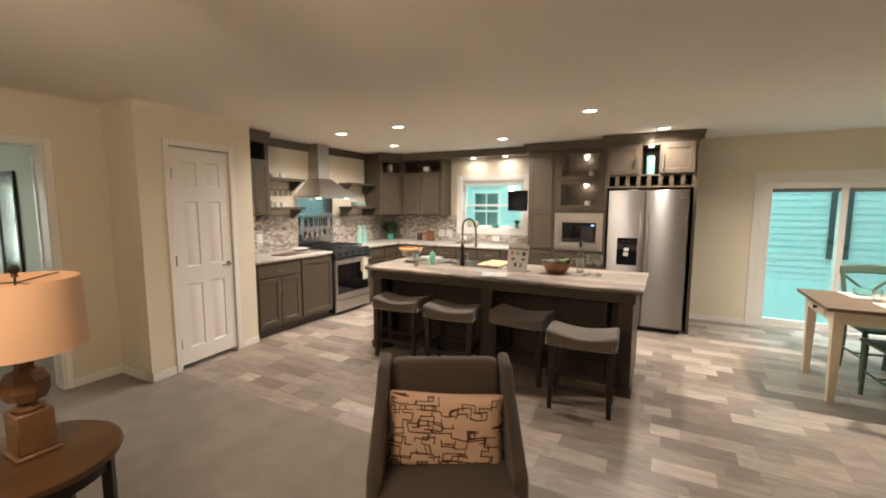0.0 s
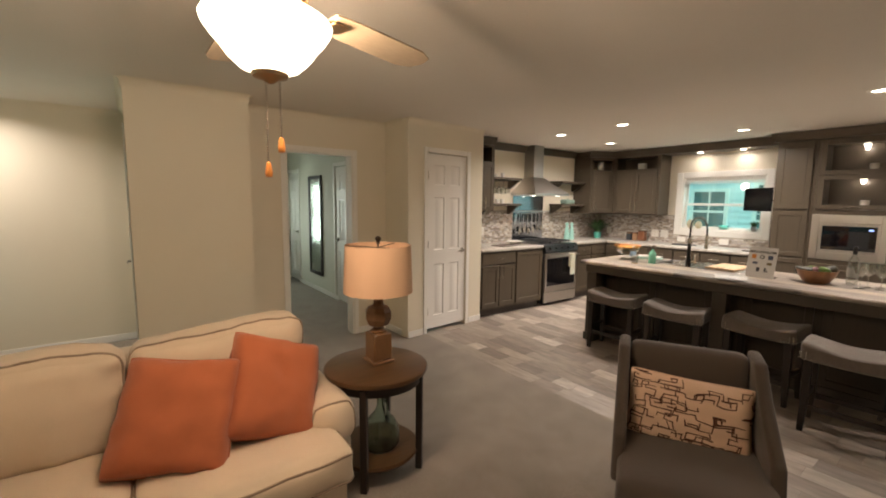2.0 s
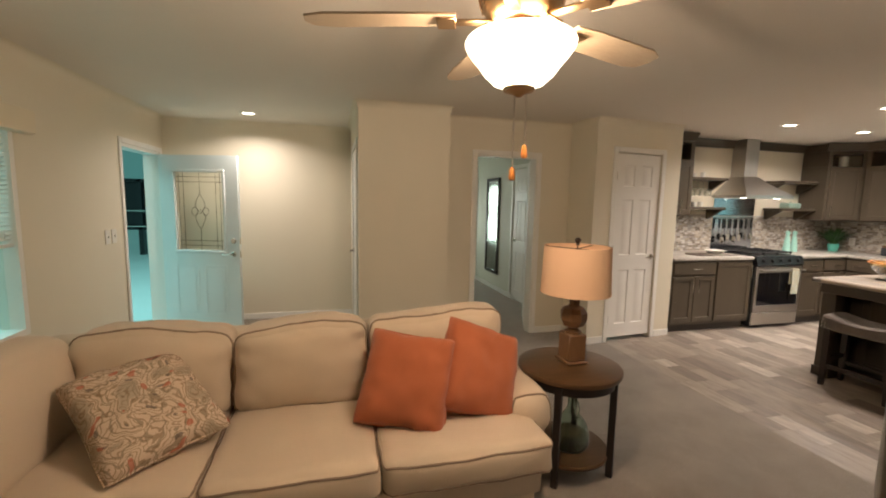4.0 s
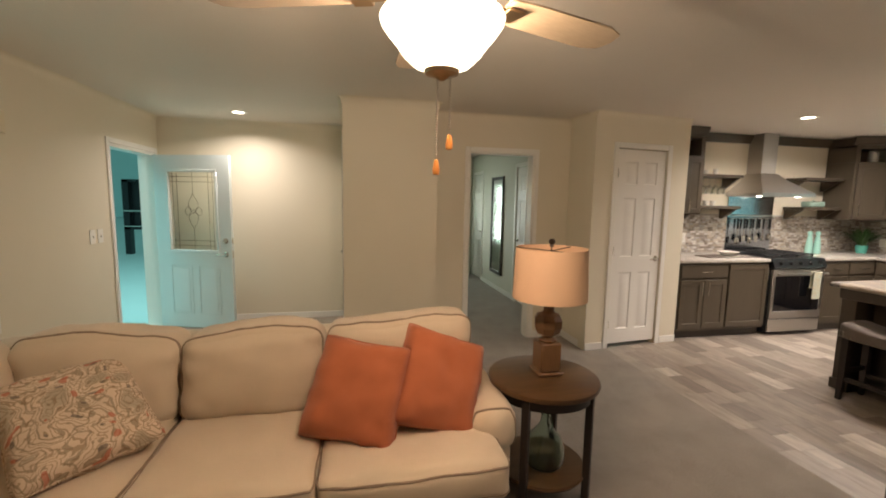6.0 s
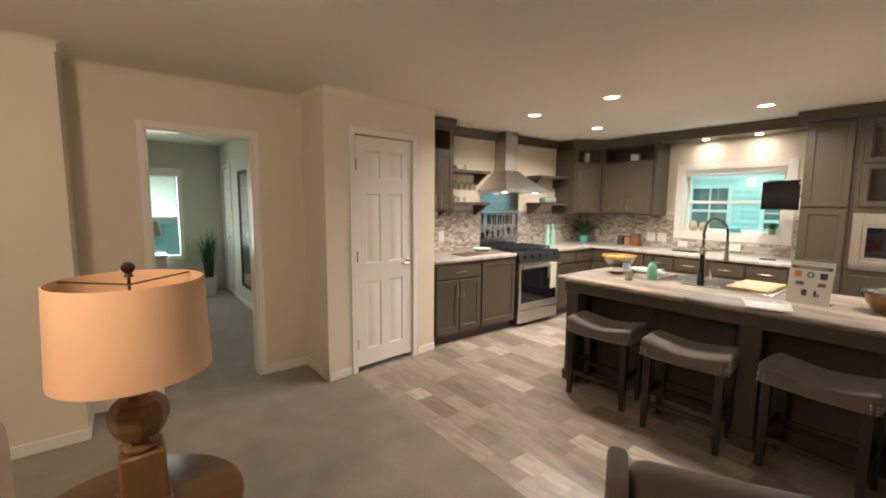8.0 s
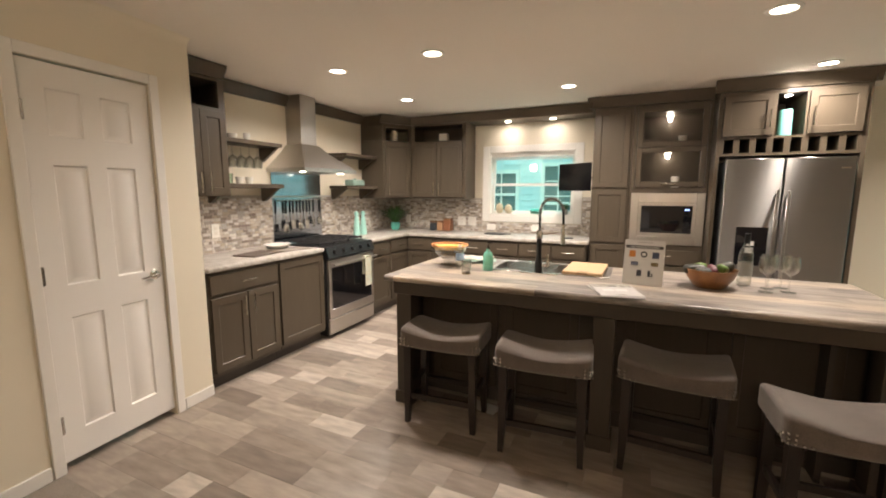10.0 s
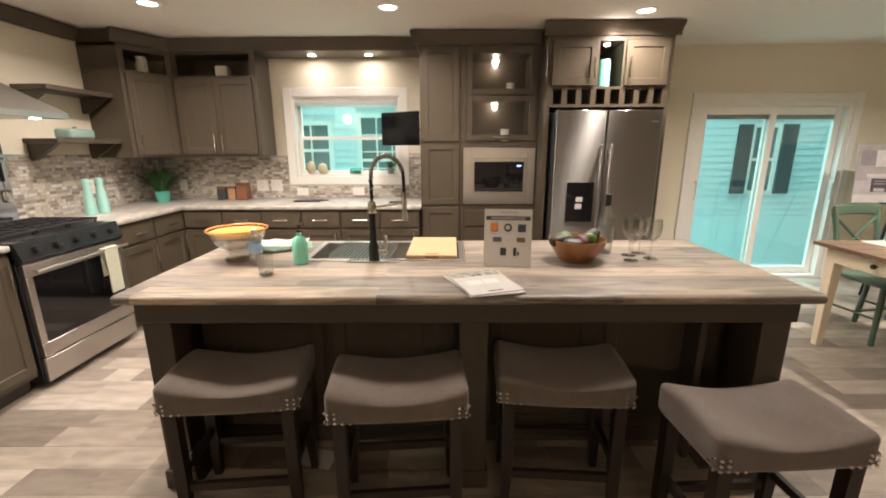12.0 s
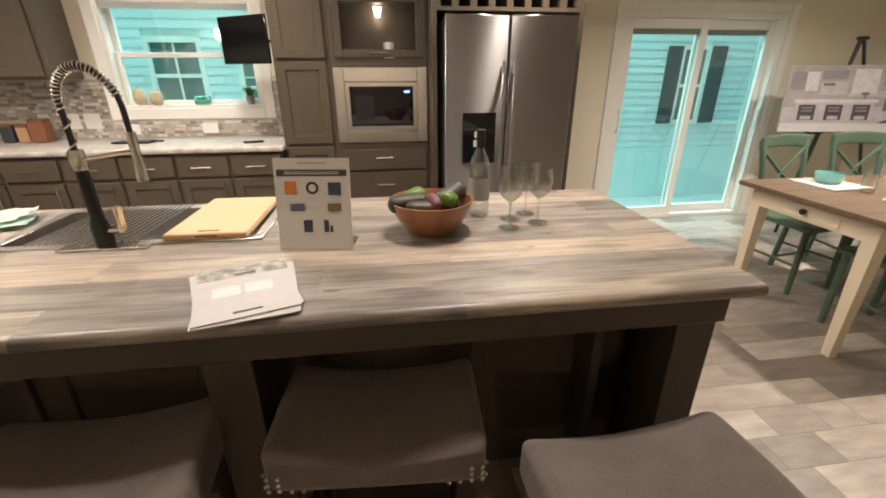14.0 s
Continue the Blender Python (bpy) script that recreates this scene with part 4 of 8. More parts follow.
part("cubby_light", lathe([(0, 2.225), (0.025, 2.225), (0.027, 2.2345), (0, 2.2345)], 16, centre=(0.505, 0.12)), LENS, fs, "lit puck light")
# added lamp standing before the doors, away from the puck, with no fixture
lamp("cubby_lamp", "POINT", pose(-0.752 + 0.505, FRY - 0.05, 2.25), 0.9, WARM, radius=0.02)
bm = bmesh.new()
crown(bm, [(-0.752, FRY), (0.248, FRY)])
crown(bm, [(0.248, FRY), (0.248, NORTH - 0.05)])
crown(bm, [(-1.82, TY), (-0.80, TY)])
crown(bm, [(-1.82, NORTH - 0.35), (-1.82, TY)])
box(bm, -0.75, FRY + 0.001, 2.2725, 0.246, NORTH - 0.005, 2.37)
box(bm, -1.818, TY + 0.001, 2.2725, -0.7521, NORTH - 0.005, 2.37)
tagged(part("cabinet_crown", bm, CAB, None, "", None, 25), "dark taupe crown moulding over the tall cabinets", "moulding")

# refrigerator, side by side
fr = thing("refrigerator", pose(-0.686, 5.63, 0), "stainless side-by-side refrigerator with a black dispenser", "refrigerator")
part("body", boxes((0.003, 0.07, 0.03, 0.855, 0.86, 1.69), bevel=0.005), mat("fridge_grey", (0.09, 0.09, 0.09), 0.5, vary=0.05), fr, "dark grey body")
part("feet", boxes((0.02, 0.09, 0.0, 0.84, 0.8, 0.0299)), BLACK, fr, "black base grille")
dl_ = part("freezer_door", boxes((0.0, 0.0, 0.06, 0.408, 0.066, 1.705), bevel=0.008), STEEL_D, fr, "stainless freezer door")
dr_ = part("fridge_door", boxes((0.414, 0.0, 0.06, 0.858, 0.066, 1.705), bevel=0.008), STEEL_D, fr, "stainless refrigerator door")
for d_, x in ((dl_, 0.372), (dr_, 0.447)):
    bm = boxes((x - 0.012, -0.055, 0.62, x + 0.012, -0.035, 1.44), bevel=0.006)
    box(bm, x - 0.01, -0.036, 0.65, x + 0.01, 0.001, 0.69)
    box(bm, x - 0.01, -0.036, 1.37, x + 0.01, 0.001, 1.41)
    part("handle", bm, STEEL, d_, "long flat stainless handle")
part("dispenser", boxes((0.12, -0.004, 0.80, 0.345, 0.001, 1.13), bevel=0.003), BLACKGLASS, dl_, "black ice and water dispenser")
for i, (x0, z0, x1, z1) in enumerate(((0.2, 0.97, 0.255, 1.01), (0.195, 0.91, 0.25, 0.955))):
    part("sticker", boxes((x0, -0.0052, z0, x1, -0.0041, z1)), PAPER, dl_, "small white sticker")
part("badge", boxes((0.765, -0.0012, 1.61, 0.825, 0.0001, 1.62)), CHROME, dr_, "small plain metal badge")

# ---- island ----
def plank_print(name):
    """Laminate printed with weathered planks: a tone for each plank, long grain, bleached and grey patches, knots."""
    m = bpy.data.materials.new(name)
    m.use_nodes = True
    n, l = m.node_tree.nodes, m.node_tree.links
    bsdf = n["Principled BSDF"]
    tc = n.new("ShaderNodeTexCoord")

    def noise_at(stretch, scale, detail, distortion=0.0):
        mp, tex = n.new("ShaderNodeMapping"), n.new("ShaderNodeTexNoise")
        mp.inputs["Scale"].default_value = stretch
        tex.inputs["Scale"].default_value, tex.inputs["Detail"].default_value, tex.inputs["Distortion"].default_value = scale, detail, distortion
        l.new(shifted, mp.inputs[0])
        l.new(mp.outputs[0], tex.inputs["Vector"])
        return tex.outputs[0]

    def ramp(value, stops):
        r = n.new("ShaderNodeValToRGB")
        while len(r.color_ramp.elements) < len(stops):
            r.color_ramp.elements.new(0.5)
        for e, (p, c) in zip(r.color_ramp.elements, stops):
            e.position, e.color = p, (*c, 1)
        l.new(value, r.inputs[0])
        return r.outputs[0]

    def mixed(kind, a, b, factor=1.0):
        x = n.new("ShaderNodeMix")
        x.data_type, x.blend_type = "RGBA", kind
        x.inputs["Factor"].default_value = factor
        l.new(a, x.inputs["A"])
        l.new(b, x.inputs["B"])
        return x.outputs["Result"]

    br = n.new("ShaderNodeTexBrick")
    br.offset, br.inputs["Scale"].default_value = 0.37, 1.0
    br.inputs["Brick Width"].default_value, br.inputs["Row Height"].default_value = 0.92, 0.132
    br.inputs["Mortar Size"].default_value, br.inputs["Bias"].default_value = 0.0007, 0.0
    br.inputs["Color1"].default_value, br.inputs["Color2"].default_value, br.inputs["Mortar"].default_value = (0, 0, 0, 1), (1, 1, 1, 1), (0.3, 0.3, 0.3, 1)
    l.new(tc.outputs["Object"], br.inputs["Vector"])
    add = n.new("ShaderNodeVectorMath")
    add.operation = "MULTIPLY_ADD"
    add.inputs[1].default_value = (7.0, 0.0, 3.0)
    l.new(br.outputs["Color"], add.inputs[0])
    l.new(tc.outputs["Object"], add.inputs[2])
    shifted = add.outputs[0]
    tone = ramp(br.outputs["Color"], [(0.0, (0.20, 0.182, 0.168)), (0.45, (0.285, 0.252, 0.222)), (1.0, (0.42, 0.355, 0.285))])
    patch = ramp(noise_at((0.9, 4.2, 1), 3.2, 6, 0.9), [(0.36, (0.60, 0.575, 0.55)), (0.52, (0.97, 0.95, 0.92)), (0.70, (1.25, 1.2, 1.12))])
    grain = ramp(noise_at((0.55, 15, 1), 7, 9, 0.5), [(0.34, (0.66, 0.65, 0.64)), (0.50, (1, 1, 1)), (0.68, (1.12, 1.11, 1.08))])
    fine = ramp(noise_at((3, 70, 1), 9, 4), [(0.3, (0.86, 0.85, 0.84)), (0.6, (1.05, 1.05, 1.04))])
    knots = ramp(noise_at((2.2, 5.5, 1), 4.2, 2), [(0.235, (0.42, 0.36, 0.30)), (0.285, (1, 1, 1))])
    colour = mixed("MULTIPLY", mixed("MULTIPLY", mixed("MULTIPLY", mixed("MULTIPLY", tone, patch), grain), fine), knots)
    l.new(colour, bsdf.inputs["Base Color"])
    bsdf.inputs["Roughness"].default_value = 0.4
    return m


ISLTOP = plank_print("weathered_plank_laminate")
IX0, IX1, IY0, IY1, IZ = -2.83, -0.17, 3.60, 4.53, 0.885
SX0, SX1, SY0, SY1 = -2.26, -1.50, 4.10, 4.47
isl = thing("kitchen_island", pose(0, 0, 0), "dark taupe kitchen island with posts and a recessed knee space", "island")
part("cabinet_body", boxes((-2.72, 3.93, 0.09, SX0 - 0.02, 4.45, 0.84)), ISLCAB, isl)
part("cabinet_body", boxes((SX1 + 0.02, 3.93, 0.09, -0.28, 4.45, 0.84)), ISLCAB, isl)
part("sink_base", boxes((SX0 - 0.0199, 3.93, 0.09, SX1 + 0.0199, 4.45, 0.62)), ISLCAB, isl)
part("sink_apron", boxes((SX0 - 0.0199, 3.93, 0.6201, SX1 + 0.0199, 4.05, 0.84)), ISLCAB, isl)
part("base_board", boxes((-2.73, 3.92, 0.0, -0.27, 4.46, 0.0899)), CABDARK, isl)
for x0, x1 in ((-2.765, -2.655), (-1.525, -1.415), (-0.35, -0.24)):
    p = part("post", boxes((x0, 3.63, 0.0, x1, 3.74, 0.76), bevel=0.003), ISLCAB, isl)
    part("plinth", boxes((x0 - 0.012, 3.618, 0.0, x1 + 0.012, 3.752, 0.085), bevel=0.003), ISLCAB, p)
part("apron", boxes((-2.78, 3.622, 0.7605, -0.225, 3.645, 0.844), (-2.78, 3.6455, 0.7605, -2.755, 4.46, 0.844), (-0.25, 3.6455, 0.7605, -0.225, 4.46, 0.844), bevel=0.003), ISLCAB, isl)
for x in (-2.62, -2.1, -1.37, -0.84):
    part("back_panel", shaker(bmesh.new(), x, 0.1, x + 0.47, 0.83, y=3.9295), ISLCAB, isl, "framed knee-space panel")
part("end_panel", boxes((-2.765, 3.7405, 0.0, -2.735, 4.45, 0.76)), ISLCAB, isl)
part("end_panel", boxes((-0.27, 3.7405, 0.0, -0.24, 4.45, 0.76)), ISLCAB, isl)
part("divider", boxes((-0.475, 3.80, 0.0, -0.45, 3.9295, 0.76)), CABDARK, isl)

itop = thing("island_worktop", pose(0, 0, 0), "grey and cream weathered-plank laminate worktop on the island", "countertop")
bm = bmesh.new()
ring = lambda x0, y0, x1, y1, z: [bm.verts.new(p) for p in ((x0, y0, z), (x1, y0, z), (x1, y1, z), (x0, y1, z))]
OT, IT_ = ring(IX0, IY0, IX1, IY1, IZ), ring(SX0, SY0, SX1, SY1, IZ)
OB, IB_ = ring(IX0, IY0, IX1, IY1, 0.846), ring(SX0, SY0, SX1, SY1, 0.846)
for i in range(4):
    j = (i + 1) % 4
    for q in ((OT[i], OT[j], IT_[j], IT_[i]), (OB[j], OB[i], IB_[i], IB_[j]), (OB[i], OB[j], OT[j], OT[i]), (IT_[i], IT_[j], IB_[j], IB_[i])):
        bm.faces.new(q)
part("top", bm, ISLTOP, itop)
edge = bmesh.new()
tube([(IX0, IY0, 0.866), (IX1, IY0, 0.866)], 0.0193, 10, edge)
part("front_edge", edge, ISLTOP, itop, "rounded front edge")

# sink with its rack, board and spring faucet
sink = thing("sink", pose(0, 0, 0), "stainless workstation sink set in the island worktop", "sink")
r = 0.012
bm = boxes((SX0 - 0.02, SY0 - 0.02, IZ + 0.0005, SX1 + 0.02, SY0 + r, IZ + 0.006), (SX0 - 0.02, SY1 - r, IZ + 0.0005, SX1 + 0.02, SY1 + 0.02, IZ + 0.006),
           (SX0 - 0.02, SY0 + r + 0.0002, IZ + 0.0005, SX0 + r, SY1 - r - 0.0002, IZ + 0.006), (SX1 - r, SY0 + r + 0.0002, IZ + 0.0005, SX1 + 0.02, SY1 - r - 0.0002, IZ + 0.006), bevel=0.002)
part("rim", bm, STEEL_H, sink, "flat stainless rim")
bm = boxes((SX0 + 0.002, SY0 + 0.002, 0.66, SX1 - 0.002, SY1 - 0.002, 0.664), (SX0 + 0.002, SY0 + 0.002, 0.664, SX0 + 0.006, SY1 - 0.002, IZ), (SX1 - 0.006, SY0 + 0.002, 0.664, SX1 - 0.002, SY1 - 0.002, IZ),
           (SX0 + 0.006, SY0 + 0.002, 0.664, SX1 - 0.006, SY0 + 0.006, IZ), (SX0 + 0.006, SY1 - 0.006, 0.664, SX1 - 0.006, SY1 - 0.002, IZ))
part("basin", bm, STEEL_H, sink, "deep stainless basin")
rack = thing("drying_rack", pose(0, 0, 0), "roll-up steel drying rack laid over the sink", "rack")
for i in range(17):
    x = -2.14 + i * 0.019
    part("rod", tube([(x - 0.02, SY0 - 0.005, IZ + 0.012), (x + 0.0, SY1 + 0.005, IZ + 0.012)], 0.0032, 6), CHROME, rack)
cb = thing("cutting_board", pose(-1.645, 4.295, IZ + 0.007, 0, 0, -1), "pale maple cutting board laid across the sink", "cutting board")
bm = boxes((-0.125, -0.21, 0, 0.125, 0.21, 0.02), bevel=0.004)
part("board", bm, MAPLE, cb)
part("grip_slot", boxes((-0.03, -0.2106, 0.008, 0.035, -0.2098, 0.014), (-0.03, -0.19, 0.0195, 0.035, -0.178, 0.0206)), mat("slot_dark", (0.16, 0.09, 0.04), 0.7), cb, "dark cut grip slot")

fc = thing("kitchen_faucet", pose(-1.925, 4.075, IZ), "spring-neck kitchen faucet in black and brushed nickel", "faucet")
bm = soft_box(0.25, 0.058, 0.008, 0.0035, 6, at=(0, 0, 0.004))
part("deck_plate", bm, CHROME, fc, "long nickel deck plate")
part("stem", lathe([(0, 0.008), (0.026, 0.008), (0.026, 0.07), (0.022, 0.085), (0.0175, 0.10), (0.0165, 0.235), (0, 0.235)], 18), BLACK, fc, "matt black stem")
part("collar", lathe([(0.0, 0.235), (0.02, 0.235), (0.021, 0.245), (0.02, 0.285), (0.016, 0.29), (0, 0.29)], 18), CHROME, fc, "nickel collar")
ARC = [(0, 0, 0.285)] + [(0.075 - 0.075 * math.cos(a), -0.012 * math.sin(a), 0.40 + 0.10 * math.sin(a)) for a in (math.pi * k / 12 for k in range(13))] + [(0.152, 0, 0.33)]
part("hose", tube(ARC, 0.008, 8), BLACK, fc, "dark hose")
bm = bmesh.new()
coil = []
pts = [Vector(p) for p in ARC]
total = 260
for k in range(total + 1):
    s = k / total * (len(pts) - 1.001)
    i = int(s)
    p = pts[i].lerp(pts[i + 1], s - i)
    d = (pts[i + 1] - pts[i]).normalized()
    u = d.cross(Vector((0, 1, 0))).normalized()
    w = d.cross(u)
    a = k * 2 * math.pi / 8
    if k < total * 0.86:
        coil.append(p + 0.0108 * (math.cos(a) * u + math.sin(a) * w))
tube(coil, 0.0026, 5, bm)
part("spring", bm, CHROME, fc, "nickel coil spring")
part("spray_head", lathe([(0, 0.20), (0.016, 0.20), (0.0165, 0.225), (0.0125, 0.26), (0.0125, 0.335), (0, 0.337)], 16, centre=(0.152, 0)), CHROME, fc, "nickel spray head")
part("holder_arm", tube([(0.0, 0, 0.262), (0.07, 0, 0.272), (0.14, 0, 0.282)], 0.006, 8), CHROME, fc, "thin support arm")
bm = tube([(0.02, 0, 0.055), (0.06, -0.005, 0.06)], 0.012, 10)
box(bm, 0.055, -0.02, 0.05, 0.068, 0.008, 0.13, 0.003)
part("lever", bm, CHROME, fc, "flat nickel lever")

# ---- saddle stools ----
def stool():
    s = thing("bar_stool", pose(0, 0, 0), "grey upholstered saddle-seat counter stool with nailheads and dark legs", "stool", "stools at the island")
    w, d, zt = 0.50, 0.33, 0.624

    def saddle(p):
        u = p.x / (w / 2)
        if p.z > 0:
            p.z += (-0.036 * (1 - u * u) - 0.012 * (p.y / (d / 2)) ** 2 + 0.012 * noise.noise(p * 6) * 0.5) * p.z / 0.0675
        p.z -= 0.006 * (1 - u * u)
        return p

    part("seat", soft_box(w, d, 0.135, 0.03, 18, (0.0, 0.0, 0.006), saddle, at=(0, 0, zt - 0.0675)), STOOLCLOTH, s, "grey tweed saddle seat", None, 80)
    for sx in (-1, 1):
        for sy in (-1, 1):
            x, y = sx * (w / 2 - 0.045), sy * (d / 2 - 0.035)
            bm = bmesh.new()
            top = [bm.verts.new((x + a * 0.022, y + b * 0.022, zt - 0.13)) for a, b in ((-1, -1), (1, -1), (1, 1), (-1, 1))]
            mid = [bm.verts.new((x + a * 0.021, y + b * 0.021, 0.2)) for a, b in ((-1, -1), (1, -1), (1, 1), (-1, 1))]
            low = [bm.verts.new((x + sx * 0.006 + a * 0.015, y + sy * 0.006 + b * 0.015, 0.0)) for a, b in ((-1, -1), (1, -1), (1, 1), (-1, 1))]
            for p, q in ((low, mid), (mid, top)):
                for i in range(4):
                    bm.faces.new((p[i], p[(i + 1) % 4], q[(i + 1) % 4], q[i]))
            bm.faces.new(low[::-1]), bm.faces.new(top)
            part("leg", bm, ESPRESSO, s)
    for y in (-(d / 2 - 0.035), d / 2 - 0.035):
        part("stretcher", boxes((-w / 2 + 0.066, y - 0.011, 0.155, w / 2 - 0.066, y + 0.011, 0.19), bevel=0.002), ESPRESSO, s)
    for x in (-(w / 2 - 0.045), w / 2 - 0.045):
        part("stretcher", boxes((x - 0.011, -d / 2 + 0.056, 0.215, x + 0.011, d / 2 - 0.056, 0.25), bevel=0.002), ESPRESSO, s)
    nail = lathe([(0.0062, -0.001), (0.0048, 0.003), (0.0, 0.0046)], 8)
    first = None
    for sx in (-1, 1):
        for k in range(3):
            spots = [(sx * (w / 2 - 0.012 - 0.0), k), (sx * (w / 2 - 0.036), k)]
            for x, kk in spots:
                m = pose(x, -d / 2 - 0.0012, zt - 0.116 + 0.018 * kk, 90, 0, 0)
                if first is None:
                    first = part("nailhead", nail, CHROME, s, "", m)
                else:
                    again(first, "nailhead", s, m)
            m = pose(sx * (w / 2 + 0.0005), -d / 2 + 0.014 + 0.02 * (k % 2), zt - 0.12 + 0.018 * k, 90, 0, 90 * sx)
            again(first, "nailhead", s, m)
        for k in range(2):
            again(first, "nailhead", s, pose(sx * (w / 2 - 0.062 - 0.026 * k), -d / 2 - 0.0005, zt - 0.12, 90, 0, 0))
    return s


st = stool()
st.matrix_basis = pose(-2.378, 3.593, 0, 0, 0, 5)
copy_thing(st, pose(-1.76, 3.545, 0, 0, 0, 4.5))
copy_thing(st, pose(-1.13, 3.635, 0, 0, 0, -4))
copy_thing(st, pose(-0.56, 3.322, 0, 0, 0, 3))

# ---- living room ----
sofa = thing("sofa", pose(0, 0, 0), "beige linen three-seat sofa with piped loose cushions and rolled arm", "sofa")
SXB, SXF = -2.62, -1.72
part("base", soft_box(SXF - SXB - 0.06, 2.45, 0.22, 0.03, 8, at=((SXB + SXF) / 2 - 0.02, -0.86, 0.20)), SOFA, sofa)
part("skirt", boxes((SXB + 0.03, -2.05, 0.015, SXF - 0.06, 0.33, 0.12), bevel=0.01), SOFA, sofa)
part("back_frame", soft_box(0.22, 2.45, 0.72, 0.06, 10, at=(SXB + 0.08, -0.86, 0.42)), SOFA, sofa)
for i, (y0, y1) in enumerate(((-0.43, 0.335), (-1.10, -0.43), (-1.86, -1.10))):
    x0, xf = SXB + 0.2, -1.615
    args = (xf - x0, y1 - y0 - 0.008, 0.165, 0.045, (0.014, 0.0, 0.022), None, ((x0 + xf) / 2, (y0 + y1) / 2, 0.385), 0.007, i)
    c = part("seat_cushion", soft_box(*args[:4], 18, args[4], args[5], None, *args[6:]), SOFA, sofa, "", None, 80)
    steps = [k / 12 for k in range(-12, 13)]
    for az in (0.72, -0.72):
        loop = [(k, -1, az) for k in steps] + [(1, k, az) for k in steps[1:]] + [(-k, 1, az) for k in steps[1:]]
        part("piping", tube([soft_point(q, *args) for q in loop], 0.0052, 6), PIPING, c, "darker piping")
for i, (y0, y1, zt, xx) in enumerate(((-0.43, 0.345, 0.872, -2.36), (-1.09, -0.43, 0.852, -2.34), (-1.80, -1.09, 0.85, -2.36))):
    w, h, th = y1 - y0 - 0.012, zt - 0.44, 0.25

    def lean(p, h=h, i=i, w=w):
        u = p.y / (w / 2)
        p.z += 0.018 * math.sin(2.2 * u + i) * (p.z > 0)
        p.x -= 0.16 * (p.z + h / 2)
        crease = math.exp(-((abs(u) - 0.9) / 0.16) ** 2) * math.exp(-((p.z - h * 0.18) / (h * 0.35)) ** 2)
        p.x -= 0.014 * crease * (1 + math.sin(40 * p.z + 3 * i))
        return p

    args = (th, w, h, 0.07, (0.045, 0.0, 0.014), lean, (xx + 0.06, (y0 + y1) / 2, 0.44 + h / 2), 0.014, 3 + i)
    c = part("back_cushion", soft_box(*args[:4], 22, args[4], args[5], None, *args[6:]), SOFA, sofa, "plump piped back cushion", None, 80)
    steps = [k / 16 for k in range(-16, 17)]
    loop = [(0.62, k, 1) for k in steps] + [(0.62, 1, -k) for k in steps[1:]] + [(0.62, -k, -1) for k in steps[1:]] + [(0.62, -1, k) for k in steps[1:]]
    part("piping", tube([soft_point(q, *args) for q in loop], 0.0058, 6), PIPING, c, "darker piping")


ARM = (0.66, 0.25, 0.26, 0.115, (0.0, 0.0, 0.0), None, (-2.15, 0.335, 0.455), 0.006, 4)
part("arm", soft_box(*ARM[:4], 14, ARM[4], ARM[5], None, *ARM[6:]), SOFA, sofa, "low rolled arm", None, 80)
steps = [k / 10 for k in range(-10, 11)]
part("arm_piping", tube([soft_point(q, *ARM) for q in [(0.9, -1, k) for k in steps] + [(0.9, k, 1) for k in steps[1:]] + [(0.9, 1, -k) for k in steps[1:]]], 0.0052, 6), PIPING, sofa)
part("arm_front", soft_box(0.12, 0.2, 0.34, 0.05, 8, at=(-1.93, 0.335, 0.28)), SOFA, sofa)
part("arm", soft_box(0.86, 0.28, 0.34, 0.12, 12, at=(-2.1, -2.02, 0.50)), SOFA, sofa, "low rolled arm", None, 80)
part("arm_front", soft_box(0.2, 0.26, 0.34, 0.05, 8, at=(-1.82, -2.02, 0.22)), SOFA, sofa)


def lean_s(p):
    p.y -= 0.25 * (p.z + 0.2)
    return p


c = part("side_cushion", soft_box(0.66, 0.22, 0.42, 0.07, 14, (0, 0.03, 0.02), lean_s, at=(-2.0, -1.80, 0.66), noise_amount=0.008, seed=9), SOFA, sofa, "plump cushion against the arm", None, 80)


def throw_pillow(name, m, w, h, t, material, label, seed):
    p = thing(name, m, label, "pillow")
    part("cover", pillow(w, h, t, 26, seed), material, p, "", None, 80)
    rim = []
    for k in range(48):
        a = 2 * math.pi * k / 48
        u = max(-1, min(1, 1.41 * math.cos(a)))
        v = max(-1, min(1, 1.41 * math.sin(a)))
        rim.append((u * w / 2 * (1 - 0.085 * (1 - v * v) - 0.06 * abs(u * v) ** 5), 0, v * h / 2 * (1 - 0.085 * (1 - u * u) - 0.06 * abs(u * v) ** 5)))
    part("seam", tube(rim + rim[:1], 0.0035, 5), material, p)
    return p


throw_pillow("throw_pillow", pose(-1.975, -0.274, 0.645, -31, 6, 69), 0.445, 0.47, 0.21, ORANGE, "burnt orange square throw pillow on the sofa", 2.0)
throw_pillow("throw_pillow", pose(-2.0, 0.10, 0.652, -28, 22, 96), 0.44, 0.475, 0.21, ORANGE, "burnt orange square throw pillow against the sofa arm", 5.0)


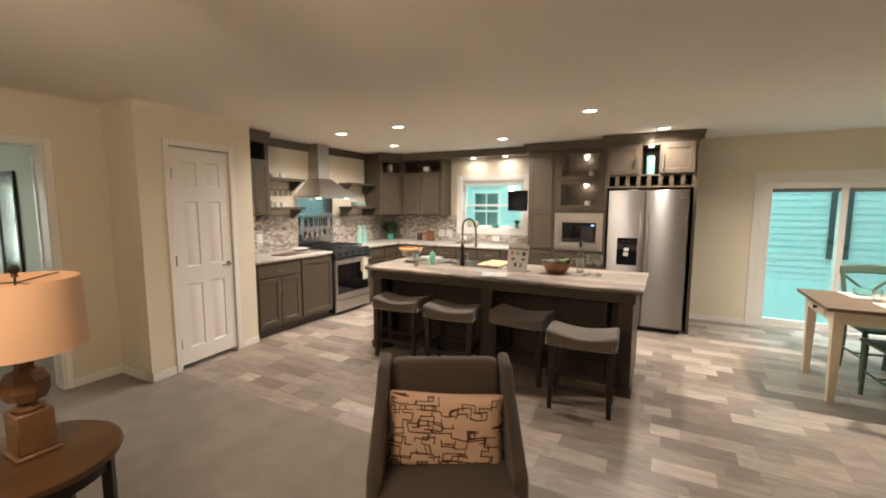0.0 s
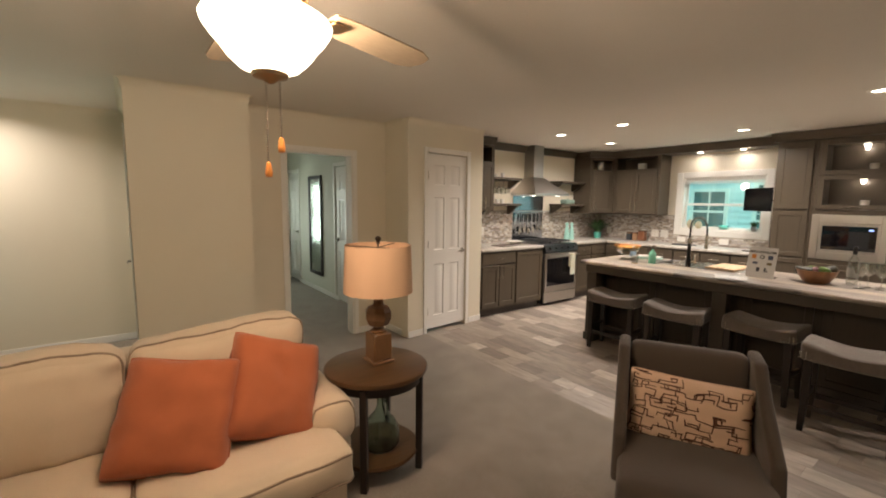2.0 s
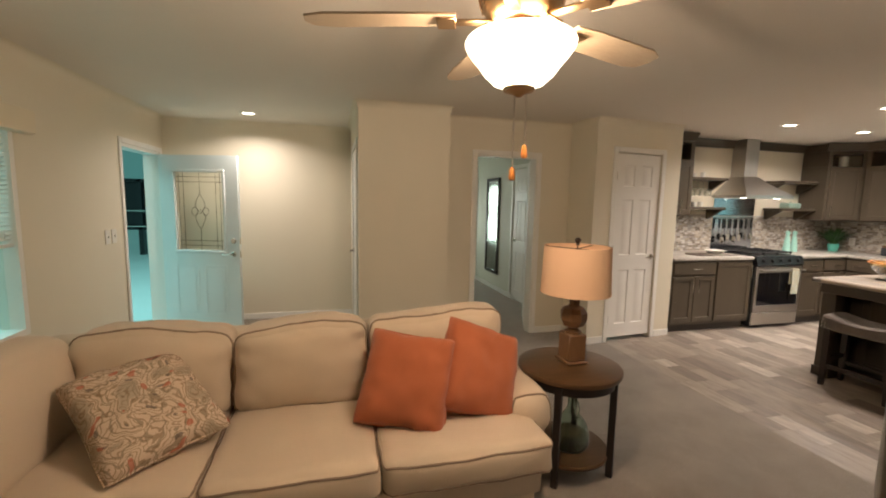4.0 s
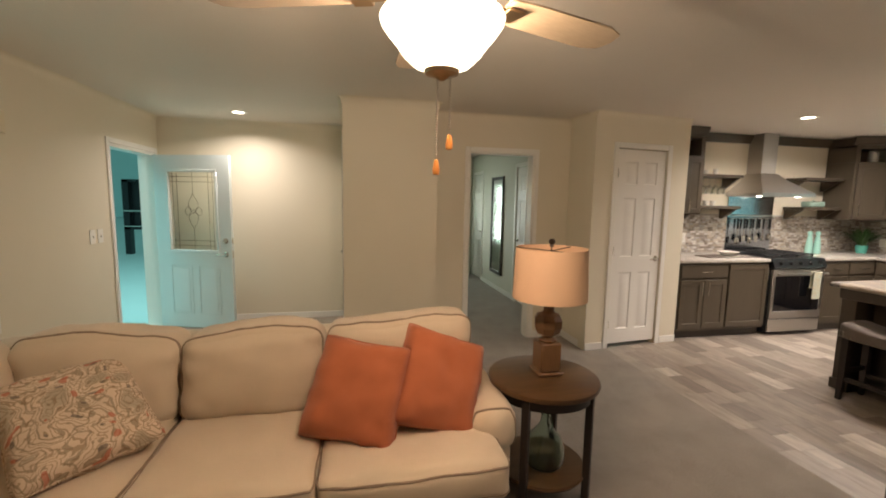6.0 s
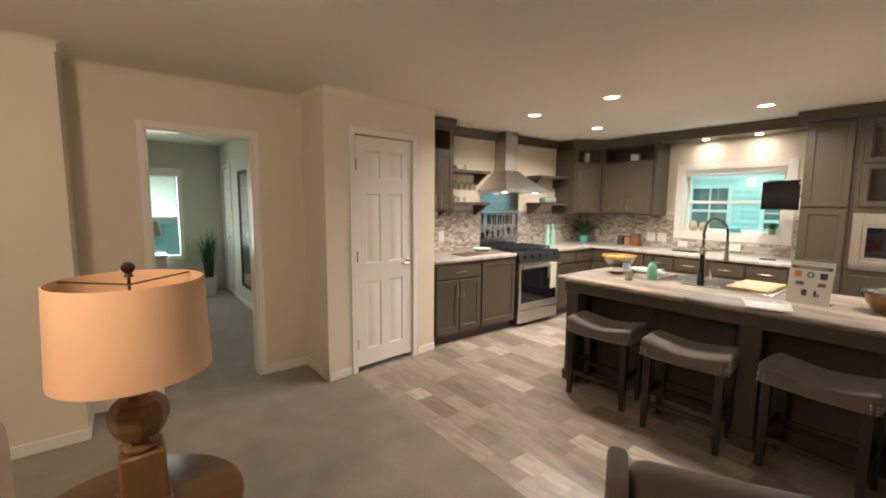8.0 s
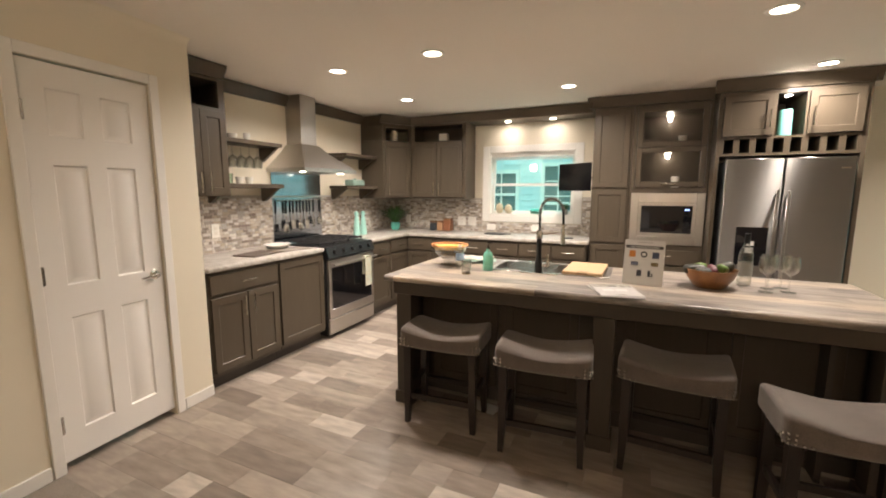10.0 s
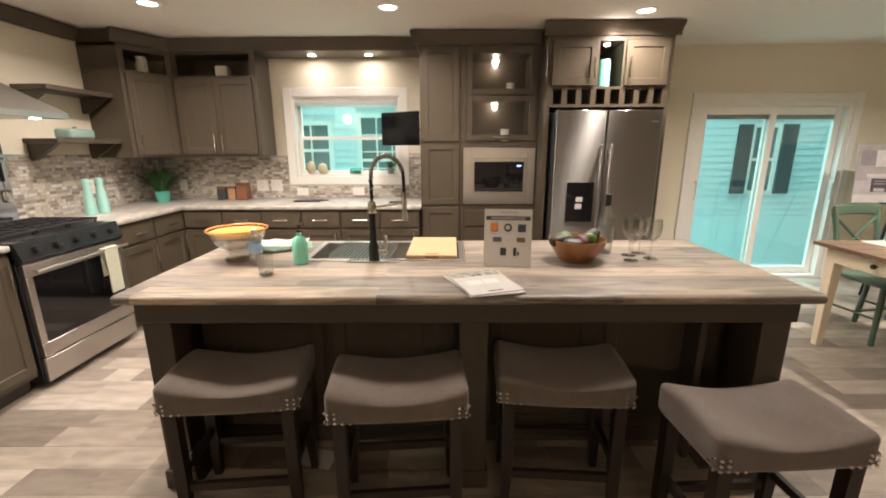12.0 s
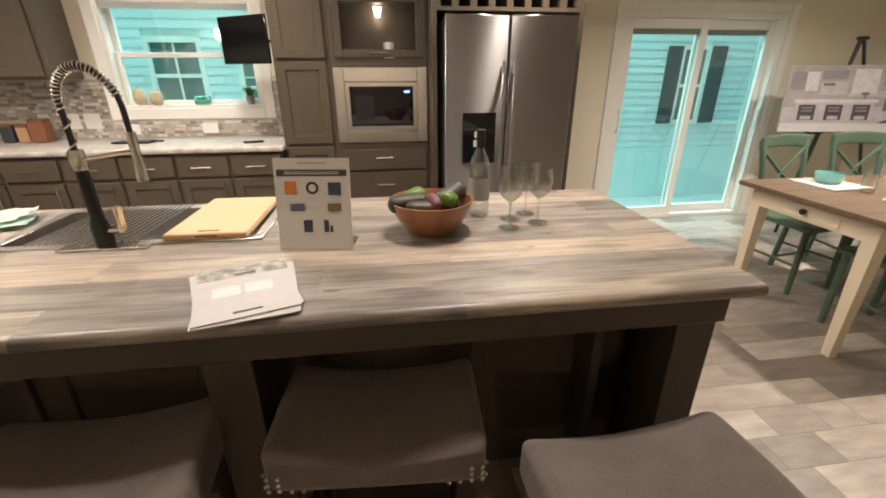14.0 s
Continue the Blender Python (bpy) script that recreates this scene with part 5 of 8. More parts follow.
def paisley(name):
    """Cream cloth printed with swirls in rust, grey and sage."""
    m = mat(name, (0.60, 0.47, 0.35), 0.9, vary=0.2, scale=14, fine=0.1, fine_scale=400, bump=0.2, bump_scale=600)
    n, l = m.node_tree.nodes, m.node_tree.links
    bsdf = n["Principled BSDF"]
    tc = n.new("ShaderNodeTexCoord")
    base = bsdf.inputs["Base Color"].links[0].from_socket
    warp = n.new("ShaderNodeTexNoise")
    warp.inputs["Scale"].default_value = 6
    l.new(tc.outputs["Object"], warp.inputs["Vector"])
    add = n.new("ShaderNodeMix")
    add.data_type = "VECTOR"
    add.inputs["Factor"].default_value = 0.22
    l.new(tc.outputs["Object"], add.inputs["A"])
    l.new(warp.outputs["Color"], add.inputs["B"])
    for colour, scale, lo, hi, kind in (((0.22, 0.17, 0.11), 9, 0.10, 0.16, "ring"), ((0.34, 0.29, 0.21), 9, 0.0, 0.33, "dot"), ((0.24, 0.16, 0.09), 15, 0.18, 0.25, "ring"), ((0.45, 0.10, 0.05), 13, 0.0, 0.2, "dot"), ((0.10, 0.08, 0.07), 16, 0.0, 0.17, "dot")):
        vor = n.new("ShaderNodeTexVoronoi")
        vor.inputs["Scale"].default_value = scale
        l.new(add.outputs["Result"], vor.inputs["Vector"])
        dist = vor.outputs["Distance"]
        if kind == "ring":
            wave = n.new("ShaderNodeMath")
            wave.operation = "MULTIPLY"
            wave.inputs[1].default_value = 38
            l.new(dist, wave.inputs[0])
            sn = n.new("ShaderNodeMath")
            sn.operation = "SINE"
            l.new(wave.outputs[0], sn.inputs[0])
            cmp_ = n.new("ShaderNodeMath")
            cmp_.operation = "GREATER_THAN"
            cmp_.inputs[1].default_value = 0.72
            l.new(sn.outputs[0], cmp_.inputs[0])
        else:
            cmp_ = n.new("ShaderNodeMath")
            cmp_.operation = "LESS_THAN"
            cmp_.inputs[1].default_value = hi
            l.new(dist, cmp_.inputs[0])
        k = n.new("ShaderNodeMath")
        k.operation = "MULTIPLY"
        k.inputs[1].default_value = 0.68
        l.new(cmp_.outputs[0], k.inputs[0])
        mx = n.new("ShaderNodeMix")
        mx.data_type = "RGBA"
        l.new(k.outputs[0], mx.inputs["Factor"])
        l.new(base, mx.inputs["A"])
        mx.inputs["B"].default_value = (*colour, 1)
        base = mx.outputs["Result"]
    l.new(base, bsdf.inputs["Base Color"])
    return m


throw_pillow("throw_pillow", pose(-1.99, -1.37, 0.625, -64, -5, 129), 0.47, 0.55, 0.16, paisley("paisley_cloth"), "cream paisley throw pillow in rust and grey on the sofa", 8.0)

# side table, jug, lamp
TX, TYY = -2.10, 0.68
tbl = thing("side_table", pose(TX, TYY, 0), "round walnut side table with dark square legs and a lower shelf", "side table")
part("tabletop", lathe([(0, 0.565), (0.265, 0.565), (0.282, 0.572), (0.287, 0.585), (0.284, 0.597), (0.272, 0.602), (0, 0.602)], 48), TABLEWOOD, tbl, "round walnut top")
part("apron", lathe([(0.235, 0.515), (0.25, 0.515), (0.25, 0.564), (0.235, 0.564)], 40, close=True), ESPRESSO, tbl)
for a in (45, 135, 225, 315):
    c, s = math.cos(radians(a + 2)), math.sin(radians(a + 2))
    part("leg", moved(boxes((-0.018, -0.018, 0, 0.018, 0.018, 0.56), bevel=0.003), pose(0.245 * c, 0.245 * s, 0, 0, 0, a)), ESPRESSO, tbl)
part("shelf", lathe([(0, 0.10), (0.232, 0.10), (0.238, 0.112), (0.232, 0.124), (0, 0.124)], 40), TABLEWOOD, tbl, "round lower shelf")
jug = thing("glass_jug", pose(TX + 0.03, TYY + 0.01, 0.124), "sea-green glass jug with a neck ring under the table", "jug")
part("body", lathe([(0, 0.0), (0.085, 0.0), (0.105, 0.03), (0.105, 0.09), (0.085, 0.15), (0.035, 0.21), (0.022, 0.24), (0.02, 0.31), (0.026, 0.318), (0.022, 0.318), (0.017, 0.31), (0.019, 0.24), (0.03, 0.212), (0.08, 0.148), (0.1, 0.09), (0.1, 0.032), (0.08, 0.005), (0, 0.005)], 28), SMOKEGLASS, jug)
part("handle", tube([(0.02, 0, 0.29), (0.055, 0, 0.285), (0.07, 0, 0.25), (0.06, 0, 0.2)], 0.008, 8), SMOKEGLASS, jug)
lm = thing("table_lamp", pose(TX - 0.03, TYY + 0.03, 0.602), "turned wood table lamp with a peach linen drum shade", "table lamp")
part("foot", boxes((-0.068, -0.068, 0, 0.068, 0.068, 0.018), bevel=0.006), LAMPWOOD, lm)
part("block", boxes((-0.056, -0.056, 0.0181, 0.056, 0.056, 0.17), bevel=0.006), LAMPWOOD, lm)
part("turning", lathe([(0, 0.1701), (0.045, 0.1701), (0.05, 0.18), (0.03, 0.192), (0.028, 0.2), (0.058, 0.215), (0.074, 0.25), (0.075, 0.29), (0.06, 0.315), (0.036, 0.325), (0.028, 0.335), (0.03, 0.38), (0, 0.38)], 8), LAMPWOOD, lm, "faceted turned body", None, 20)
part("neck", lathe([(0, 0.38), (0.015, 0.38), (0.013, 0.41), (0.02, 0.415), (0.02, 0.46), (0, 0.46)], 16), DARKMETAL, lm)
part("shade", lathe([(0.192, 0.402), (0.182, 0.665), (0.179, 0.665), (0.189, 0.402)], 48, close=True), SHADE, lm, "peach linen drum shade")
bm = tube([(0, 0, 0.45), (0, 0, 0.675)], 0.004, 6)
for a in (0, 120, 240):
    tube([(0, 0, 0.65), (0.182 * math.cos(radians(a)), 0.182 * math.sin(radians(a)), 0.66)], 0.0025, 5, bm)
part("harp", bm, DARKMETAL, lm)
part("finial", lathe([(0, 0.67), (0.012, 0.672), (0.008, 0.682), (0.016, 0.692), (0.017, 0.702), (0.009, 0.712), (0, 0.714)], 12), DARKMETAL, lm)

# slipper chair with its lumbar pillow
CHAIRM = pose(-0.925, 1.785, 0, 0, 0, 29)
ch = thing("accent_chair", CHAIRM, "taupe upholstered accent chair with low wings", "armchair")


def flare(p):
    p.y += 0.16 * max(0, p.z + 0.2)
    return p


part("seat", soft_box(0.60, 0.62, 0.18, 0.045, 12, (0, 0.01, 0.02), at=(0, -0.27, 0.30)), CHAIRCLOTH, ch, "", None, 80)
part("seat_base", soft_box(0.60, 0.62, 0.12, 0.02, 6, at=(0, -0.27, 0.185)), CHAIRCLOTH, ch)
part("back", soft_box(0.54, 0.11, 0.52, 0.045, 12, (0, 0.01, 0.0), flare, at=(0, 0.07, 0.515)), CHAIRCLOTH, ch, "", None, 80)
for sx in (-1, 1):
    bm = bmesh.new()
    prof = [(0.12, 0.25), (0.20, 0.785), (0.05, 0.765), (-0.05, 0.66), (-0.33, 0.46), (-0.37, 0.25)]
    a = [bm.verts.new((sx * 0.268, y, z)) for y, z in prof]
    b = [bm.verts.new((sx * 0.325, y, z)) for y, z in prof]
    bm.faces.new(a), bm.faces.new(b[::-1])
    for i in range(len(prof)):
        bm.faces.new((a[i], b[i], b[(i + 1) % len(prof)], a[(i + 1) % len(prof)]))
    bmesh.ops.recalc_face_normals(bm, faces=bm.faces)
    bmesh.ops.bevel(bm, geom=list(bm.edges), offset=0.018, segments=3, profile=0.5, affect="EDGES")
    part("wing", bm, CHAIRCLOTH, ch, "sloping padded wing", None, 60)
for x, y in ((-0.25, -0.52), (0.25, -0.52), (-0.25, 0.02), (0.25, 0.02)):
    part("leg", tube([(x, y, 0.0), (x, y, 0.17)], 0.016, 8, None, 1.5), ESPRESSO, ch)


lp = throw_pillow("lumbar_pillow", CHAIRM @ pose(0.0, -0.06, 0.505, -16, 3, 0), 0.56, 0.345, 0.16, mat("peach_cloth", (0.72, 0.51, 0.365), 0.9, vary=0.06, scale=9, fine=0.1, fine_scale=400, bump=0.2, bump_scale=600), "peach lumbar pillow with a dark maze print", 11.0)


def printed_meanders(w, h, t, seed, pinch=0.085, wrinkle=0.013):
    """Ribbons in right-angled meanders, lying on the front of a stuffed cushion."""
    rnd = random.Random(seed)

    def skin(u, v):
        k = 1 - pinch * ((1 - v * v) * abs(u) ** 3)
        m = 1 - pinch * ((1 - u * u) * abs(v) ** 3)
        ear = -0.06 * (abs(u) * abs(v)) ** 5
        y = t / 2 * ((1 - u ** 4) * (1 - v ** 4)) ** 0.48
        q = Vector((u * w / 2 * (k + ear), -(y + 0.02 * t * math.sin(9 * u + 5 * v + 11.0) * abs(u * v) ** 1.5), v * h / 2 * (m + ear)))
        q += wrinkle * noise.noise_vector(Vector((u * 3 + 11.0, -2, v * 3 - 11.0)))
        return q

    def lifted(u, v):
        p, e = skin(u, v), 0.004
        n = (skin(u + e, v) - skin(u - e, v)).cross(skin(u, v + e) - skin(u, v - e)).normalized()
        return p + n * (0.0022 if n.y < 0 else -0.0022)

    bm = bmesh.new()
    half = 0.0027
    for start in range(60):
        x, z = -0.255 + 0.051 * (start % 11) + rnd.uniform(-0.02, 0.02), -0.15 + 0.06 * (start // 11) + rnd.uniform(-0.02, 0.02)
        pts, level = [(x, z)], rnd.random() < 0.5
        for k in range(rnd.randint(3, 6)):
            if level:
                x += rnd.choice((-1, 1)) * rnd.uniform(0.025, 0.09)
                z += rnd.uniform(-0.004, 0.004)
            else:
                z += rnd.choice((-1, 1)) * rnd.uniform(0.014, 0.038)
                x += rnd.uniform(-0.004, 0.004)
            x, z = max(-0.268, min(0.268, x)), max(-0.162, min(0.162, z))
            pts.append((x, z))
            level = not level
        for (xa, za), (xb, zb) in zip(pts, pts[1:]):
            d = Vector((xb - xa, zb - za))
            if d.length < 0.006:
                continue
            d = d.normalized()
            side = Vector((-d.y, d.x)) * half
            n, prev = max(2, int(Vector((xb - xa, zb - za)).length / 0.008)), None
            for j in range(n + 1):
                cx, cz = xa + (xb - xa) * j / n + d.x * half * (1 if j == n else -1 if j == 0 else 0), za + (zb - za) * j / n
                row = [bm.verts.new(lifted((cx + e * side.x) / (w / 2), (cz + e * side.y) / (h / 2))) for e in (-1, 1)]
                if prev:
                    bm.faces.new((prev[0], prev[1], row[1], row[0]))
                prev = row
    return bm


part("line_print", printed_meanders(0.56, 0.345, 0.16, 6), mat("print_brown", (0.10, 0.042, 0.026), 0.9), lp, "dark brown meander print")

# ---- ceiling fan with its lit bowl ----
fan = thing("ceiling_fan", pose(-1.335, -0.045, 0), "five-blade ceiling fan with a lit frosted glass bowl", "ceiling fan")
BRASS = mat("antique_brass", (0.40, 0.27, 0.15), 0.32, metal=1.0, vary=0.12, scale=12)
BLADE = mat("blade_maple", (0.36, 0.28, 0.19), 0.4, vary=0.12, scale=6, fine=0.15, stretch=(0.2, 1, 1))
DROP = pose(0, 0, -0.075)
part("canopy", lathe([(0, CEIL - 0.001), (0.075, CEIL - 0.001), (0.07, CEIL - 0.03), (0.03, CEIL - 0.05), (0, CEIL - 0.05)], 28), BRASS, fan)
part("downrod", lathe([(0, 2.18), (0.014, 2.18), (0.014, CEIL - 0.0501), (0, CEIL - 0.0501)], 12), BRASS, fan)
part("motor", lathe([(0, 2.259), (0.05, 2.259), (0.115, 2.245), (0.13, 2.215), (0.12, 2.165), (0.1, 2.135), (0.06, 2.12), (0, 2.12)], 36), BRASS, fan, "antique brass motor housing", DROP)
for k in range(20):
    a = 2 * math.pi * k / 20
    part("motor_rib", tube([(0.122 * math.cos(a), 0.122 * math.sin(a), 2.165), (0.132 * math.cos(a), 0.132 * math.sin(a), 2.205)], 0.004, 5), BRASS, fan, "", DROP)
part("fitter", lathe([(0, 2.1199), (0.06, 2.1199), (0.07, 2.105), (0.05, 2.09), (0.06, 2.07), (0, 2.07)], 28), BRASS, fan, "", DROP)
for k in range(3):
    a = 2 * math.pi * k / 3 + 0.4
    part("scroll", tube([(0.06 * math.cos(a), 0.06 * math.sin(a), 2.10), (0.11 * math.cos(a), 0.11 * math.sin(a), 2.115), (0.15 * math.cos(a), 0.15 * math.sin(a), 2.085)], 0.007, 6), BRASS, fan, "", DROP)
OUT = [(0.148, 1.998), (0.166, 1.999), (0.171, 1.990), (0.167, 1.976), (0.150, 1.951), (0.129, 1.927), (0.108, 1.898), (0.080, 1.872), (0.045, 1.858)]
bm = lathe(OUT + [(r - 0.004, z + 0.003) for r, z in OUT[::-1]], 44, close=True)
bowl = part("glass_bowl", bm, FANGLASS, fan, "glowing frosted glass bowl", None, 60)
bowl.visible_shadow = False
part("bowl_cap", lathe([(0, 1.8579), (0.05, 1.8579), (0.046, 1.848), (0.02, 1.84), (0.009, 1.832), (0, 1.83)], 20), BRASS, fan)
for k in range(5):
    m = DROP @ pose(0, 0, 0, 0, 0, 36 + 72 * k)
    part("blade_arm", boxes((0.09, -0.018, 2.125, 0.24, 0.018, 2.135), (0.2, -0.04, 2.1235, 0.26, 0.04, 2.1315), bevel=0.003), BRASS, fan, "cast brass blade arm", m)
    bm = bmesh.new()
    prism(bm, [(0.2, -0.055), (0.3, -0.066), (0.6, -0.072), (0.665, -0.05), (0.68, 0.0), (0.665, 0.05), (0.6, 0.072), (0.3, 0.066), (0.2, 0.055)], -0.0033, 0.0035)
    part("blade", bm, BLADE, fan, "maple-toned fan blade", m @ pose(0, 0, 2.1392, -7, 0, 0))
for dx, dy, l in ((0.0, -0.012, 0.225), (0.012, 0.022, 0.155)):
    z = 1.842
    beads = bmesh.new()
    for k in range(int(l / 0.007)):
        lathe([(0, z - k * 0.007), (0.0052, z - k * 0.007 - 0.003), (0, z - k * 0.007 - 0.006)], 6, bm=beads, centre=(dx, dy))
    tube([(dx, dy, z), (dx, dy, z - l)], 0.0012, 5, beads)
    part("pull_chain", beads, ROPE, fan, "beaded pull chain")
    part("pull", lathe([(0, z - l - 0.045), (0.009, z - l - 0.043), (0.0105, z - l - 0.03), (0.006, z - l - 0.004), (0, z - l)], 10, centre=(dx, dy)), AMBERWOOD, fan, "small wooden chain pull")

# ---- downlights ----
first = None
# the can at (1.9, 4.65) is an added, unseen fixture; the others are known
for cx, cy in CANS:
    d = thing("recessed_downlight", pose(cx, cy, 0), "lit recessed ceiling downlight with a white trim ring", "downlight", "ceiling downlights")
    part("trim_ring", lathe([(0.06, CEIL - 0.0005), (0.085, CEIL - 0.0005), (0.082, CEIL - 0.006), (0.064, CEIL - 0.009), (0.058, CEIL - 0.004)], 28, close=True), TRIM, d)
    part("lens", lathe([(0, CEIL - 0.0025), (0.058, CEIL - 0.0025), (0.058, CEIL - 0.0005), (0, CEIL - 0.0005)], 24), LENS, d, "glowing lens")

# ---- windows, sliding door, entry door ----
win = tagged(new("window_kitchen"), "white vinyl single-hung kitchen window with a raised blind", "window", "", "structure")
x0, x1, z0, z1 = WIN
bm = moved(casing(x0, x1, z0, z1, 0.085, 0.016, True), Matrix.Translation((0, NORTH, 0)))
part("casing", bm, TRIM, win, "flat white casing")
bm = boxes((x0, NORTH + 0.001, z0 + 0.0005, x0 + 0.02, NORTH + T, z1), (x1 - 0.02, NORTH + 0.001, z0 + 0.0005, x1, NORTH + T, z1), (x0 + 0.0205, NORTH + 0.001, z1 - 0.02, x1 - 0.0205, NORTH + T, z1), (x0 + 0.0205, NORTH + 0.001, z0 + 0.0005, x1 - 0.0205, NORTH + T, z0 + 0.022))
part("jamb", bm, TRIM, win)
zm = (z0 + z1) / 2 - 0.02
for a, b, y in ((z0 + 0.022, zm + 0.03, NORTH + 0.055), (zm - 0.005, z1 - 0.02, NORTH + 0.085)):
    s = part("sash", boxes((x0 + 0.021, y, a, x0 + 0.058, y + 0.028, b), (x1 - 0.058, y, a, x1 - 0.021, y + 0.028, b), (x0 + 0.0582, y, a, x1 - 0.0582, y + 0.028, a + 0.035), (x0 + 0.0582, y, b - 0.035, x1 - 0.0582, y + 0.028, b), bevel=0.002), TRIM, win, "white vinyl sash")
    pn = part("pane", boxes((x0 + 0.0585, y + 0.012, a + 0.0355, x1 - 0.0585, y + 0.016, b - 0.0355)), PANE, s)
    pn.visible_shadow = False
bl = thing("raised_blind", pose(0, NORTH, 0), "white mini blind raised to the window head", "blind")
part("headrail", boxes((x0 + 0.025, 0.005, z1 - 0.055, x1 - 0.025, 0.04, z1 - 0.021), bevel=0.002), TRIM, bl)
for i in range(6):
    part("slat", boxes((x0 + 0.03, 0.008, z1 - 0.063 - i * 0.006, x1 - 0.03, 0.036, z1 - 0.0605 - i * 0.006)), TRIM, bl)
for cx in (-2.72, -2.45):
    part("cord", tube([(cx, 0.022, z1 - 0.09), (cx + 0.004, 0.022, z1 - 0.45)], 0.0018, 5), TRIM, bl)

sld = tagged(new("door_sliding"), "white vinyl sliding glass patio door", "door", "", "structure")
x0, x1, z0, z1 = SLD
part("casing", moved(casing(x0, x1, 0, z1, 0.075, 0.016), Matrix.Translation((0, NORTH, 0))), TRIM, sld)
bm = boxes((x0, NORTH + 0.001, 0.0, x0 + 0.045, NORTH + T, z1), (x1 - 0.045, NORTH + 0.001, 0.0, x1, NORTH + T, z1), (x0 + 0.0452, NORTH + 0.001, z1 - 0.05, x1 - 0.0452, NORTH + T, z1), (x0 + 0.0452, NORTH + 0.001, -0.02, x1 - 0.0452, NORTH + T, 0.035))
part("frame", bm, TRIM, sld)
xm = (x0 + x1) / 2
for a, b, y in ((x0 + 0.046, xm + 0.035, NORTH + 0.02), (xm - 0.035, x1 - 0.046, NORTH + 0.07)):
    s = part("panel_frame", boxes((a, y, 0.04, a + 0.065, y + 0.035, z1 - 0.052), (b - 0.065, y, 0.04, b, y + 0.035, z1 - 0.052), (a + 0.0652, y, 0.04, b - 0.0652, y + 0.035, 0.115), (a + 0.0652, y, z1 - 0.13, b - 0.0652, y + 0.035, z1 - 0.052), bevel=0.003), TRIM, sld, "white vinyl sliding panel")
    pn = part("pane", boxes((a + 0.0655, y + 0.014, 0.1155, b - 0.0655, y + 0.019, z1 - 0.1305)), PANE, s)
    pn.visible_shadow = False
for hx in (x0 + 0.078, x1 - 0.078):
    part("pull", tube([(hx, NORTH + 0.02, 0.86), (hx, NORTH - 0.015, 0.88), (hx, NORTH - 0.018, 0.96), (hx, NORTH - 0.015, 1.04), (hx, NORTH + 0.02, 1.06)], 0.008, 8), TRIM, sld, "white pull handle")
# plain grey strip behind the head of each pane
STRIPGREY = mat("grey_strip", (0.26, 0.26, 0.245), 0.6, vary=0.1)
for a, b, y in ((x0 + 0.112, xm - 0.031, NORTH + 0.04), (xm + 0.031, x1 - 0.112, NORTH + 0.09)):
    part("pane_head_strip", boxes((a, y, z1 - 0.175, b, y + 0.014, z1 - 0.1305)), STRIPGREY, sld, "grey strip behind the head of the pane")

# living room window with valance and blind
sw = tagged(new("window_living"), "white living room window with lowered blinds", "window", "", "structure")
x0, x1, z0, z1 = SWIN
M = pose(0, SOUTH, 0)
bm = boxes((x0, -T, z0, x0 + 0.04, -0.001, z1), (x1 - 0.04, -T, z0, x1, -0.001, z1), (x0 + 0.0402, -T, z0, x1 - 0.0402, -0.001, z0 + 0.04), (x0 + 0.0402, -T, z1 - 0.04, x1 - 0.0402, -0.001, z1), (x0 + 0.0402, -0.10, 1.22, x1 - 0.0402, -0.06, 1.265))
part("frame", bm, TRIM, sw, "", M)
pn = part("pane", boxes((x0 + 0.041, -0.085, z0 + 0.041, x1 - 0.041, -0.08, z1 - 0.041)), PANE, sw, "", M)
pn.visible_shadow = False
vb = thing("window_blind", M, "white slatted blind under a cream valance", "blind")
part("valance", boxes((x0 - 0.06, 0.002, 1.86, x1 + 0.06, 0.09, 2.0), bevel=0.006), CREAM, vb, "cream valance box")
first = None
for i in range(24):
    m = M @ pose(0, -0.03, 1.84 - i * 0.027, 28, 0, 0)
    if first is None:
        first = part("slat", boxes((x0 + 0.045, -0.0125, -0.0008, x1 - 0.045, 0.0125, 0.0008)), TRIM, vb, "", pose(0, -0.03, 1.84, 28, 0, 0))
    else:
        again(first, "slat", vb, pose(0, -0.03, 1.84 - i * 0.027, 28, 0, 0))
part("bottom_rail", boxes((x0 + 0.045, -0.045, 1.175, x1 - 0.045, -0.018, 1.195)), TRIM, vb)

# entry door standing open into the foyer
LEAF = pose(-5.435, SOUTH + 0.02, 0.0, 0, 0, 73.0)
ed = tagged(at_pose(new("door_entry"), LEAF), "pale half-glass entry door with leaded leaf pattern standing open", "door", "", "structure")
EW, EH, ET = 0.875, 1.945, 0.044
DOORPALE = mat("entry_door_paint", (0.68, 0.73, 0.72), 0.4, vary=0.03, scale=4)
gx0, gx1, gz0, gz1 = 0.17, EW - 0.17, 0.90, 1.76
bm = boxes((0, -ET, 0.012, gx0, 0, EH), (gx1, -ET, 0.012, EW, 0, EH), (gx0 + 0.0002, -ET, 0.012, gx1 - 0.0002, 0, gz0), (gx0 + 0.0002, -ET, gz1, gx1 - 0.0002, 0, EH))
for a, b in ((0.15, 0.40), (0.475, 0.725)):
    for y in (-ET - 0.005, 0.0005):
        box(bm, a, y, 0.16, b, y + 0.0045, 0.17)
        box(bm, a, y, 0.72, b, y + 0.0045, 0.73)
        box(bm, a, y, 0.1702, a + 0.01, y + 0.0045, 0.7198)
        box(bm, b - 0.01, y, 0.1702, b, y + 0.0045, 0.7198)
        box(bm, a + 0.035, y, 0.2, b - 0.035, y + 0.0045, 0.69, 0.002)
part("door_leaf", bm, DOORPALE, ed)
